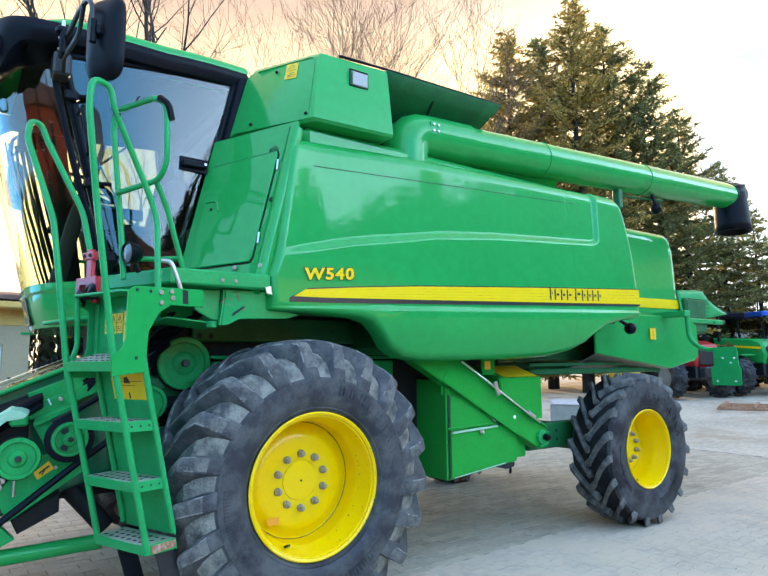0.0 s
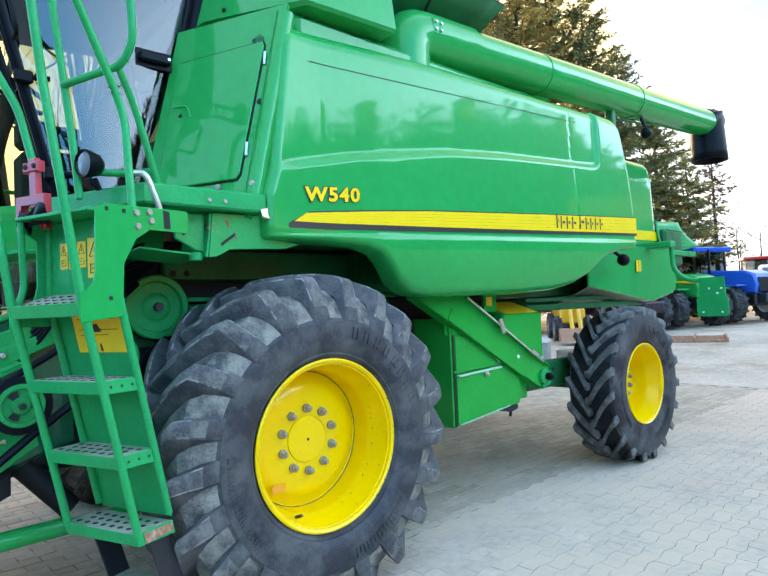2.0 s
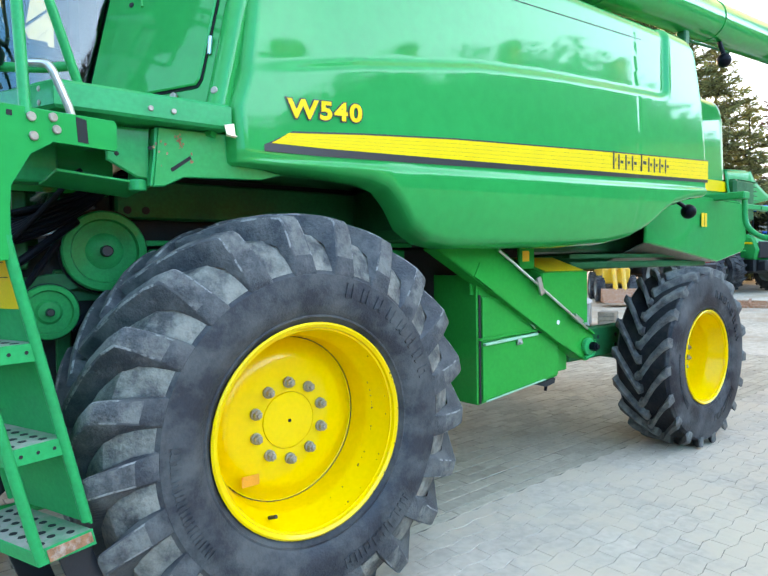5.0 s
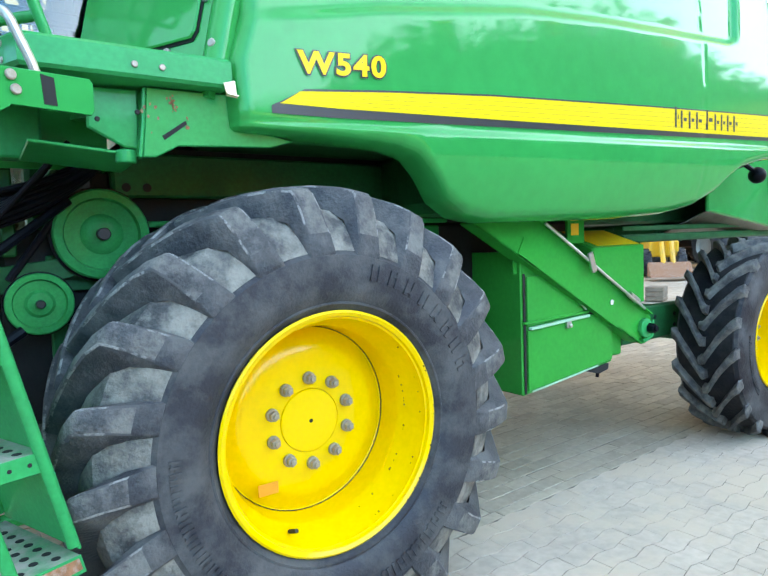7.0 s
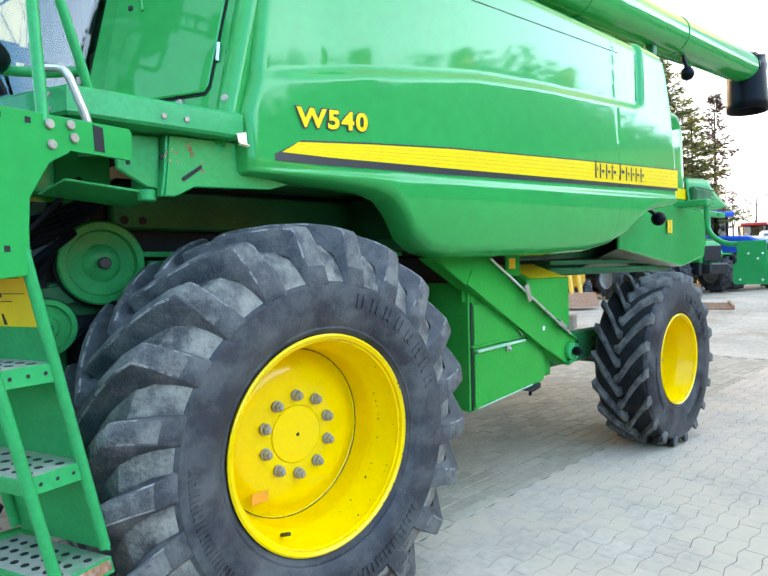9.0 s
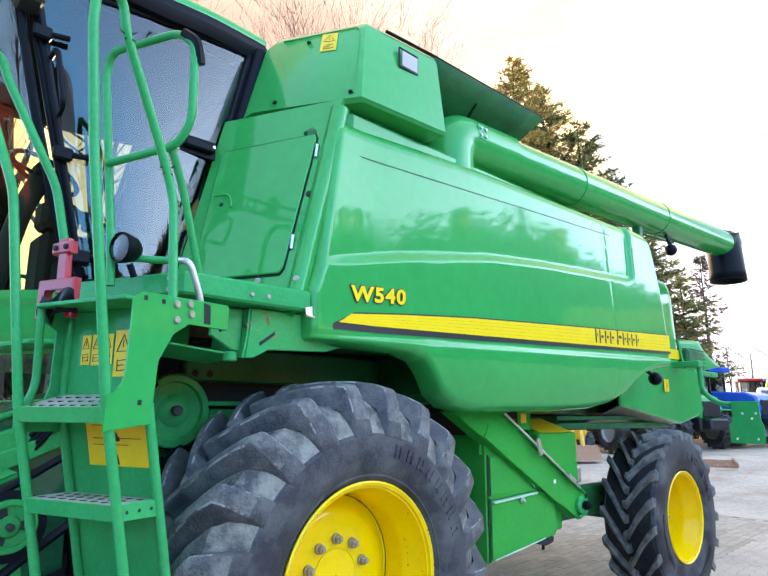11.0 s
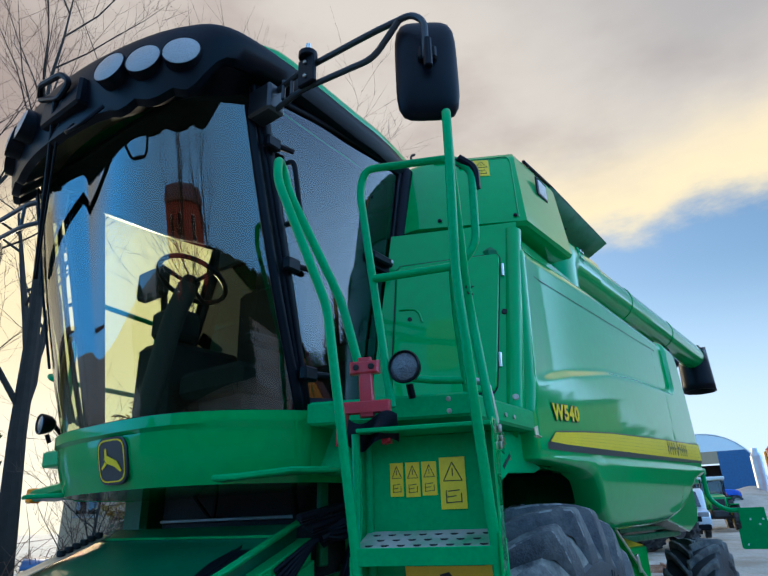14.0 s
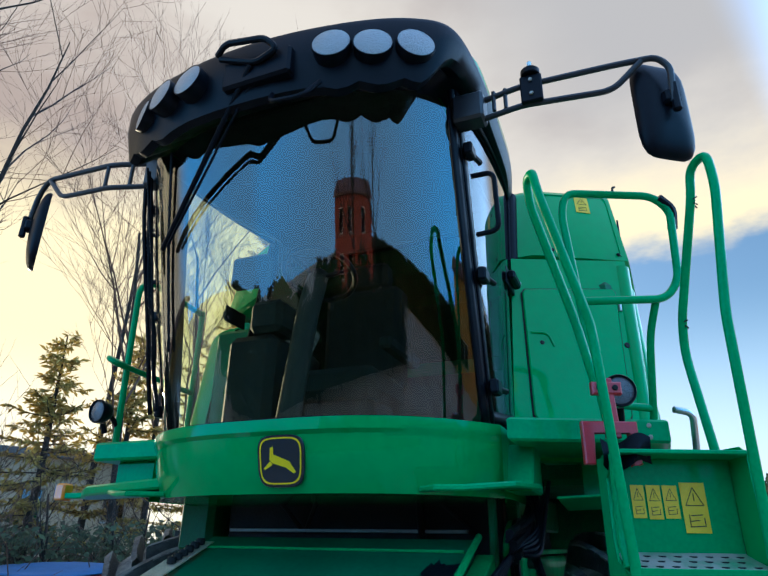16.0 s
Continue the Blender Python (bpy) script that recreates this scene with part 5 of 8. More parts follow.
b = Build()
b.grid(lambda u, v: cab_front(1.96 * u - 0.98, 2.085 + 1.315 * v), 64, 24)
wind = part("windscreen", b, GLASS_F, combine, "large curved tinted windscreen", fix=False, sharp=0)
wind.visible_shadow = False
b = Build()
b.grid(lambda u, v: cab_front(1.96 * u - 0.98, 2.086 + 0.010 * v) + Vector((-0.003, 0, 0)), 48, 1)
for sg in (-1, 1):
    b.grid(lambda u, v: cab_front(sg * (0.972 + 0.028 * u), 2.09 + 1.31 * v) + Vector((-0.003, 0, 0)), 3, 16)
solid(part("windscreen_seal", b, BLACK, combine), 0.012)
for sg, nm in ((-1, "near"), (1, "far")):
    yo = YC + sg * (HALF - 0.003)
    A0, A1, B0, B1 = Vector((-1.075, yo, 2.10)), Vector((-1.445, yo, 3.52)), Vector((-0.60, yo, 2.13)), Vector((-0.265, yo, 3.63))
    if sg > 0:
        A1, B1 = Vector((-1.465, yo, 3.58)), Vector((-0.27, yo, 3.64))
    b = Build()
    b.tube([A0 + Vector((0, -sg * 0.012, 0.0)), A1 + Vector((0, -sg * 0.012, 0.0))], 0.018, 12)
    part("front_pillar", b, BLACK, combine, "black front cab pillar")
    b = Build()
    bow = lambda u, v: (A0 * (1 - u) + B0 * u) * (1 - v) + (A1 * (1 - u) + B1 * u) * v + Vector((0, sg * 0.045 * math.sin(math.pi * u) ** 0.8, 0))
    b.grid(bow, 20, 10)
    dr = part("cab_door", b, GLASS_S if sg < 0 else GLASS_R, combine, "full-height tinted glass cab door", fix=False, sharp=0)
    dr.visible_shadow = False
    b = Build()
    b.grid(lambda u, v: bow(0.955 + 0.045 * u, v) + Vector((0, sg * 0.004, 0)), 3, 10)
    b.grid(lambda u, v: bow(u, 0.972 + 0.028 * v) + Vector((0, sg * 0.004, 0)), 20, 2)
    b.grid(lambda u, v: bow(u, 0.035 * v) + Vector((0, sg * 0.004, 0)), 20, 2)
    b.grid(lambda u, v: bow((0.04 if sg < 0 else 0.24) * u, v) + Vector((0, sg * 0.004, 0)), 2, 10)
    solid(part("door_frame", b, BLACK, dr, "black door frame"), 0.014)
    b = Build()
    hp = bow(0.80, 0.545) + Vector((0, sg * 0.03, 0))
    b.box((-0.085, -0.02, -0.024), (0.085, 0.02, 0.024), 0.015, Matrix.Translation(hp))
    b.box((-0.10, -0.004, -0.05), (0.10, 0.012, 0.05), 0.01, Matrix.Translation(hp - Vector((0, sg * 0.022, 0))))
    part("door_handle", b, BLACK, dr, "black door handle")
    b = Build()
    b.cyl(hp + Vector((0.07, sg * 0.02, 0.004)), hp + Vector((0.07, sg * 0.024, 0.004)), 0.009, 10)
    part_each("lock", b, STEEL, dr)
    b = Build()
    for v in (0.10, 0.42, 0.80):
        p = A0 * (1 - v) + A1 * v + Vector((0.0, sg * 0.04, 0))
        b.box((-0.03, -0.02, -0.03), (0.05, 0.02, 0.03), 0.008, Matrix.Translation(p))
        b.tube([p + Vector((0.02, 0, 0)), p + Vector((0.12, sg * 0.02, 0.005))], 0.014, 8)
    part_each("hinge", b, BLACK, dr)
    b = Build()
    p = A0 * 0.36 + A1 * 0.64
    b.tube([p + Vector((0, sg * 0.03, 0.13)), p + Vector((0.0, sg * 0.13, 0.13)), p + Vector((0.05, sg * 0.13, -0.13)), p + Vector((0.06, sg * 0.03, -0.13))], 0.012, 10, 0.04)
    part("grab_handle", b, BLACK, combine, "black grab handle on the pillar")
    # rear pillar with its dark blue seal strips
    b = Build()
    b.tube([B0 + Vector((0.03, 0, -0.1)), B1 + Vector((0.035, 0, 0.02))], 0.05, 12)
    part("rear_pillar", b, BLACK, combine, "black rear cab pillar")
    b = Build()
    for k, o in ((0.075, 0.025), (0.115, 0.0)):
        b.tube([B0 + Vector((k, sg * o, -0.12)), B1 + Vector((k * 0.8, sg * o, 0.0))], 0.022, 8)
    part("seal_strip", b, NAVY, combine, "dark blue rubber seal strip")
b = Build()
b.grid(lambda u, v: (-0.56 + 0.31 * v, YC - 0.78 + 1.56 * u, 2.0 + 0.55 * v), 4, 4)
b.box((-1.15, YC - 0.76, 2.0), (-0.5, YC + 0.76, 2.05), 0.01)
b.box((-0.33, YC - 0.78, 3.4), (-0.22, YC + 0.78, 3.6), 0.02)
part_each("cab_rear_wall", b, INTERIOR, combine)
b = Build()
b.grid(lambda u, v: (-0.51 + 0.20 * v, YC - 0.77 + 1.54 * u, 2.55 + 0.88 * v), 2, 2)
rg = part("rear_window", b, GLASS_D, combine, "tinted rear cab window", fix=False)
rg.visible_shadow = False

# roof: black shell with visor, green cap
def roof_edge(a):
    """Plan outline of the roof; a runs from 0 to 1 round it, from the rear corner on one side over the front to the other."""
    pts = [(-0.20, -0.80), (-0.6, -0.875), (-1.0, -0.895), (-1.4, -0.895), (-1.66, -0.86), (-1.78, -0.73), (-1.86, -0.53), (-1.915, -0.25), (-1.93, 0.0), (-1.915, 0.25), (-1.86, 0.53), (-1.78, 0.73), (-1.66, 0.86), (-1.4, 0.895), (-1.0, 0.895), (-0.6, 0.875), (-0.20, 0.80)]
    t = a * (len(pts) - 1)
    i = min(int(t), len(pts) - 2)
    f = t - i

    def g(k, c):
        return pts[min(max(k, 0), len(pts) - 1)][c]

    def cr(c):
        p0, p1, p2, p3 = g(i - 1, c), g(i, c), g(i + 1, c), g(i + 2, c)
        return 0.5 * (2 * p1 + (p2 - p0) * f + (2 * p0 - 5 * p1 + 4 * p2 - p3) * f * f + (3 * p1 - p0 - 3 * p2 + p3) * f ** 3)
    return cr(0), YR + cr(1)


def roof_z(x):
    return ip(x, [(-1.95, 3.62), (-1.75, 3.648), (-1.4, 3.66), (-0.8, 3.66), (-0.2, 3.715)])


NR = 96
b = Build()
V = []
for i in range(NR + 1):
    x, y = roof_edge(i / NR)
    z = roof_z(x)
    cx, cy = -1.0, YR
    fr = smooth(-1.45, -1.75, x)
    fr = 1 - smooth(-1.72, -1.42, x)
    lobe = smooth(0.30, 0.40, abs(y - YR))
    scal = 0.032 * fr * lobe * abs(math.sin((abs(y - YR) - 0.37) * math.pi / 0.165))
    drop = 0.11 + 0.19 * fr * (1 - 0.85 * smooth(0.74, 0.88, abs(y - YR))) + scal
    for s, dz in ((1.0, 0.0), (1.012, -0.03), (1.012, -0.5 * drop), (0.985, -drop), (0.95, -drop - 0.012), (0.90 - 0.02 * fr, -drop + 0.05 * fr), (0.80, -0.10 - 0.10 * fr)):
        V.append((cx + (x - cx) * s, cy + (y - cy) * s, z + dz))
k = 7
b.add(V, [(i * k + j, (i + 1) * k + j, (i + 1) * k + j + 1, i * k + j + 1) for i in range(NR) for j in range(k - 1)])
b.box((-0.26, YR - 0.80, 3.58), (-0.19, YR + 0.80, 3.72), 0.02)
shell = part("roof_shell", b, BLACK, combine, "black roof shell with lamp visor", sharp=45)
b = Build()
V = []
for i in range(NR + 1):
    x, y = roof_edge(i / NR)
    z = roof_z(x)
    cx, cy = -1.0, YR
    front = 1 - smooth(-1.72, -1.35, x)
    for s, dz in ((1.004, -0.004), (1.008, 0.02), (0.985, 0.052), (0.93, 0.075), (0.75, 0.105), (0.45, 0.125), (0.02, 0.135)):
        q = s * (1 - 0.05 * front)
        V.append((cx + (x - cx) * q, cy + (y - cy) * q, (z * s + 3.66 * (1 - s)) + dz * (1 - 0.75 * front) - 0.012 * front))
b.add(V, [(i * k + j, (i + 1) * k + j, (i + 1) * k + j + 1, i * k + j + 1) for i in range(NR) for j in range(k - 1)])
b.add([V[j] for j in range(k)] + [V[NR * k + j] for j in range(k)], [(j, j + 1, k + j + 1, k + j) for j in range(k - 1)])
part("roof_cap", b, GREEN, combine, "green roof cap", sharp=45)
b = Build()
b.box((-1.6, YR - 0.7, 3.53), (-0.25, YR + 0.74, 3.575), 0.01)
part("headliner", b, SEATM, combine, "dark fabric headliner")
# lamps in the visor
for x, y, z, yaw in ((-1.937, -0.442, 3.487, 14), (-1.880, -0.602, 3.484, 24), (-1.806, -0.760, 3.490, 36), (-1.975, 0.243, 3.490, -10), (-1.945, 0.418, 3.487, -18), (-1.87, 0.585, 3.480, -32)):
    m = pose(x, y, z, 0, 0, 90 + yaw) @ pose(0, 0.0, 0, 8, 0, 0)
    b = Build()
    b.lathe([(0.080, -0.10), (0.082, -0.012), (0.0815, -0.004), (0.078, -0.004), (0.077, -0.010)], 28, m)
    lamp = part("roof_lamp", b, BLACK, shell, "round roof lamp in the visor")
    b = Build()
    b.lathe([(0.0001, 0.006), (0.03, 0.005), (0.055, 0.002), (0.078, -0.006)], 28, m)
    l = part("lamp_lens", b, LENS, shell, "pale round lamp lens")
# wiper and its hoses
b = Build()
b.box((-1.96, -0.27, 3.38), (-1.90, 0.06, 3.52), 0.012)
b.tube([(-1.97, 0.09, 3.565), (-2.0, 0.03, 3.585), (-2.0, -0.17, 3.545), (-1.98, -0.22, 3.49), (-1.97, -0.12, 3.46), (-1.97, 0.07, 3.54)], 0.014, 8, 0.03)
wp = lambda u, z, o: cab_front(u, z) + Vector((-o, 0, 0))
b.tube([(-1.97, -0.09, 3.455), wp(0.60, 2.86, 0.045)], 0.012, 8)
b.tube([(-1.96, -0.135, 3.45), wp(0.55, 2.86, 0.045)], 0.006, 8)
b.tube([wp(0.55, 3.32, 0.016), wp(0.585, 2.9, 0.016), wp(0.61, 2.42, 0.016)], 0.007, 6, 0.2)
wip = part("wiper", b, BLACK, combine, "black wiper arm and blade")
b = Build()
b.tube([(-1.90, -0.165, 3.34), (-1.95, -0.19, 3.25), (-1.95, -0.34, 3.235), (-1.90, -0.385, 3.33)], 0.010, 8, 0.04)
part("visor_grip", b, BLACK, combine)
b = Build()
rngc = random.Random(8)
for k in range(6):
    y0 = YC + 0.72 + 0.03 * k
    pts = []
    for j in range(8):
        q = cab_front(min(0.99, (y0 - YC) / HALF), 3.38 - 0.165 * j)
        pts.append((q.x - 0.035 + rngc.uniform(-0.012, 0.006), y0 + rngc.uniform(-0.012, 0.012), q.z))
    b.tube(pts, 0.006 + 0.003 * (k % 3), 6, 0.06)
part_each("cable", b, BLACK, combine, "black cable beside the windscreen")

# mirrors on ladder-shaped arms
for sg in (-1, 1):
    y0 = YC
    f = lambda x, y, z: Vector((x, YC + sg * (-(y - YC)) if sg > 0 else y, z))
    dy = 0.0 if sg < 0 else 0.14
    g = lambda x, y, z: Vector((x - (0.15 * smooth(-0.95, -1.3, y) * 0 if sg < 0 else 0.155 * (1 - smooth(-1.5, -0.95, y))), y if sg < 0 else -y, z))
    b = Build()
    b.tube([g(-1.42, -0.88, 3.43), g(-1.445, -1.1, 3.445), g(-1.43, -1.47, 3.445), g(-1.41, -1.63, 3.45), g(-1.395, -1.675, 3.40), g(-1.385, -1.665, 3.24)], 0.013, 10, 0.05)
    b.tube([g(-1.42, -0.88, 3.335), g(-1.445, -1.1, 3.345), g(-1.42, -1.455, 3.33), g(-1.42, -1.575, 3.44)], 0.013, 10, 0.05)
    if sg > 0:
        b = Build()
        b.tube([(-1.46, 0.80, 3.525), (-1.55, 1.10, 3.53), (-1.55, 1.58, 3.545), (-1.52, 1.68, 3.47), (-1.50, 1.735, 3.28)], 0.015, 10, 0.06)
        b.tube([(-1.46, 0.79, 3.38), (-1.55, 1.10, 3.385), (-1.55, 1.44, 3.40), (-1.55, 1.56, 3.535)], 0.014, 10, 0.05)
        b.box((-1.53, 0.78, 3.36), (-1.45, 0.88, 3.55), 0.012)
        for yy, xx in ((0.98, -1.515), (1.12, -1.55)):
            b.tube([(xx, yy, 3.53), (xx, yy, 3.385)], 0.011, 8)
    else:
        for yy in (-0.98, -1.03):
            b.tube([g(-1.435, yy, 3.46), g(-1.435, yy, 3.36)], 0.009, 8)
    if sg < 0:
        b.box((-1.48, -0.94, 3.32), (-1.38, -0.80, 3.46), 0.012)
    marm = part("mirror_arm", b, BLACK_M, combine, "black tubular mirror arm")
    if sg < 0:
        b = Build()
        b.box((-1.475, -1.19, 3.335), (-1.452, -1.10, 3.47), 0.005)
        b.cyl((-1.46, -1.145, 3.47), (-1.46, -1.145, 3.50), 0.04, 14)
        part("beacon_socket", b, BLACK, marm)
        b = Build()
        b.cyl((-1.46, -1.145, 3.50), (-1.46, -1.145, 3.55), 0.010, 10)
        part("socket_pin", b, WHITE, marm)
        b = Build()
        for z in (3.37, 3.44):
            b.cyl((-1.475, -1.145, z), (-1.484, -1.145, z), 0.009, 8)
        part_each("bolt", b, BOLTM, marm)
    b = Build()
    m = Matrix.Translation((-1.315, -1.625, 3.255) if sg < 0 else (-1.47, 1.655, 3.265)) @ Matrix.Rotation(radians(35 if sg < 0 else -35), 4, "Z")
    # a rounded pillow-shaped housing
    def shellpt(u, v, back):
        a = 2 * math.pi * u
        n = 5.0
        c, s = math.cos(a), math.sin(a)
        q = (abs(c) ** n + abs(s) ** n) ** (-1 / n)
        k = math.sin(math.pi / 2 * v)
        dep = 0.055 * math.cos(math.pi / 2 * v)
        return m @ Vector((-dep if back else 0.012, c * q * 0.118 * (k if back else 1), s * q * 0.225 * (k if back else 1)))
    b.grid(lambda u, v: shellpt(u, 0.001 + 0.999 * v, True), 36, 8)
    b.grid(lambda u, v: shellpt(u, 1, True) * (1 - v) + shellpt(u, 1, False) * v, 36, 1)
    mir = part("mirror", b, BLACK, combine, "black rear-view mirror housing", sharp=50)
    b = Build()
    b.add([shellpt(i / 36, 1, False) for i in range(36)], [tuple(range(36))])
    part("mirror_glass", b, MIRRORM, mir, fix=False)
    b = Build()
    c0 = m @ Vector((-0.06, 0, 0.02))
    b.box((-0.085, -0.035, -0.015), (-0.045, 0.035, 0.045), 0.01, m)
    b.cyl(m @ Vector((-0.085, 0, -0.06)), m @ Vector((-0.085, 0, 0.07)), 0.017, 10)
    part("mirror_clamp", b, BLACK, mir)

# cab interior: seat, column with wheel, consoles
b = Build()
b.box((-0.95, YC - 0.25, 2.30), (-0.50, YC + 0.25, 2.45), 0.05)
b.box((-0.58, YC - 0.24, 2.42), (-0.42, YC + 0.24, 3.02), 0.06, Matrix.Translation((0, 0, 0)))
b.box((-0.54, YC - 0.14, 3.02), (-0.42, YC + 0.14, 3.20), 0.04)
b.box((-0.95, YC - 0.34, 2.52), (-0.52, YC - 0.27, 2.58), 0.02)
b.box((-0.85, YC - 0.2, 2.05), (-0.55, YC + 0.2, 2.32), 0.03)
part("operator_seat", b, SEATM, combine, "dark fabric operator's seat")
b = Build()
b.box((-1.0, YC + 0.30, 2.05), (-0.45, YC + 0.60, 2.66), 0.04)
b.tube([(-1.30, YC, 2.05), (-1.18, YC, 2.66), (-1.11, YC, 2.85)], 0.055, 12, 0.1)
b.box((-1.02, YC + 0.26, 2.66), (-0.80, YC + 0.46, 2.84), 0.03)
b.tube([(-0.95, YC + 0.42, 2.80), (-0.98, YC + 0.42, 2.98)], 0.02, 8)
b.box((-1.06, YC + 0.35, 2.92), (-0.98, YC + 0.58, 3.10), 0.02)
part("console", b, INTERIOR, combine, "dark grey control console and steering column")
b = Build()
m = Matrix.Translation((-1.09, YC, 2.895)) @ Matrix.Rotation(radians(24), 4, "Y")
ring = [m @ Vector((0.185 * math.cos(a), 0.185 * math.sin(a), 0)) for a in [2 * math.pi * i / 32 for i in range(33)]]
b.tube(ring, 0.014, 8)
for a in (0.5, 2.64, 4.71):
    b.tube([m @ Vector((0, 0, -0.03)), m @ Vector((0.185 * math.cos(a), 0.185 * math.sin(a), 0))], 0.012, 8)
b.cyl(m @ Vector((0, 0, -0.06)), m @ Vector((0, 0, 0.0)), 0.05, 14)
part("steering_wheel", b, BLACK, combine, "black steering wheel")

# wing plates at the cab's front corners
for sg in (-1, 1):
    b = Build()
    y = lambda a: YC + sg * a
    b.prism([(-1.43, y(0.70), 1.815), (-1.40, y(0.80), 1.815), (-1.28, y(0.96), 1.835), (-0.95, y(1.0), 1.85), (-0.95, y(0.70), 1.85), (-1.30, y(0.60), 1.82)], (0, 0, 0.022), 0.006)
    b.prism([(-1.05, y(0.78), 1.84), (-0.80, y(0.78), 1.84), (-0.80, y(0.78), 2.03), (-0.95, y(0.78), 2.03)], (0, sg * 0.20, 0), 0.008)
    part("corner_wing", b, GREEN_W, combine, "green wing plate under the cab corner")
b = Build()
b.box((-1.10, 0.70, 2.02), (-0.35, 1.32, 2.115), 0.012)
b.box((-1.02, 0.80, 1.90), (-0.5, 1.22, 2.02), 0.012)
b.prism([(-1.25, 0.70, 1.86), (-0.9, 0.70, 1.86), (-0.9, 1.50, 1.84), (-1.0, 1.46, 1.84), (-1.16, 1.26, 1.84)], (0, 0, 0.05), 0.01)
b.box((-0.985, 1.40, 1.845), (-0.935, 1.60, 1.875), 0.005)
part("far_deck", b, GREEN_W, combine, "green deck on the far side of the cab")
b = Build()
b.box((-1.0, 1.595, 1.835), (-0.93, 1.665, 1.925), 0.01)
part("reflector", b, AMBER, combine, "amber marker lamp")
b = Build()
b.tube([(-1.02, 1.26, 2.10), (-1.05, 1.26, 3.02), (-0.95, 1.28, 3.10), (-0.45, 1.28, 3.06)], 0.018, 10, 0.07)
b.tube([(-1.03, 1.26, 2.54), (-1.16, 1.29, 2.57), (-1.16, 1.22, 2.53), (-0.45, 1.28, 2.52)], 0.016, 10, 0.05)
b.tube([(-0.45, 1.28, 3.08), (-0.45, 1.28, 2.10)], 0.018, 10)
part("far_handrail", b, GREEN_W, combine, "green tubular handrail on the far side")


def work_lamp(c, aim, label, hold=None):
    m = Matrix.Translation(c) @ Vector((0, 1, 0)).rotation_difference(Vector(aim).normalized()).to_matrix().to_4x4()
    b = Build()
    b.lathe([(0.0001, -0.075), (0.026, -0.07), (0.048, -0.048), (0.059, -0.01), (0.063, 0.010), (0.059, 0.019), (0.052, 0.015)], 28, m)
    b.tube([m @ Vector((0, -0.03, -0.06)), m @ Vector((0, -0.05, -0.11))], 0.014, 8)
    if hold:
        b.tube([m @ Vector((0, -0.06, 0)), m @ Vector((0, -0.09, -0.03)), Vector(hold)], 0.014, 8)
    o = part("work_lamp", b, BLACK, combine, label)
    b = Build()
    b.lathe([(0.0001, 0.020), (0.034, 0.017), (0.053, 0.010)], 28, m)
    part("lamp_lens", b, LENS_D, o, "dark ribbed lens")


work_lamp((-1.085, -1.315, 2.195), (-1.0, -0.28, -0.05), "round black work lamp on the handrail")
work_lamp((-1.15, 1.28, 2.27), (-1.0, 0.1, -0.05), "round black work lamp on the handrail", (-1.02, 1.26, 2.20))

# ---------- deck, ladder and rails ----------
b = Build()
b.prism([(-1.155, -0.89, 2.018), (-0.30, -0.90, 2.018), (-0.30, -1.475, 2.018), (-0.90, -1.475, 2.018)], (0, 0, 0.092), 0.01)
deck = part("deck", b, GREEN_W, combine, "green sheet metal deck beside the cab")
b = Build()
for x, z in ((-0.60, 2.055), (-0.52, 2.055)):
    b.cyl((x, -1.475, z), (x, -1.483, z), 0.010, 12)
for x, y, z in ((-0.935, -1.15, 2.055), (-0.935, -1.15, 2.09), (-0.925, -1.30, 2.04), (-0.925, -1.30, 2.085), (-0.92, -1.40, 2.04), (-0.92, -1.40, 2.085)):
    b.cyl((x, y, z), (x - 0.014, y - 0.002, z), 0.011, 10)
part_each("bolt", b, BOLTM, deck)
b = Build()
b.prism([(-0.335, -1.488, 2.03), (-0.295, -1.488, 2.04), (-0.290, -1.488, 1.985), (-0.325, -1.488, 1.99)], (0, 0.006, 0), 0.002)
b.prism([(-0.325, -1.500, 1.992), (-0.290, -1.500, 1.988), (-0.290, -1.475, 1.988), (-0.325, -1.475, 1.992)], (0, 0, 0.004))
part("catch_plate", b, RAILM, deck)

LAD = Matrix.Translation((-1.22, -1.69, 0)) @ Matrix(((0.931, -0.365, 0, 0), (0.365, 0.931, 0, 0), (0, 0, 1, 0), (0, 0, 0, 1)))
WID = 0.42


def lp(x, y, z):
    """A ladder point: x inwards, y across from the outer side, z up; the flight below the top step leans inwards."""
    return LAD @ Vector((x + (0.24 * (1.585 - z) if z < 1.585 else 0), y, z))


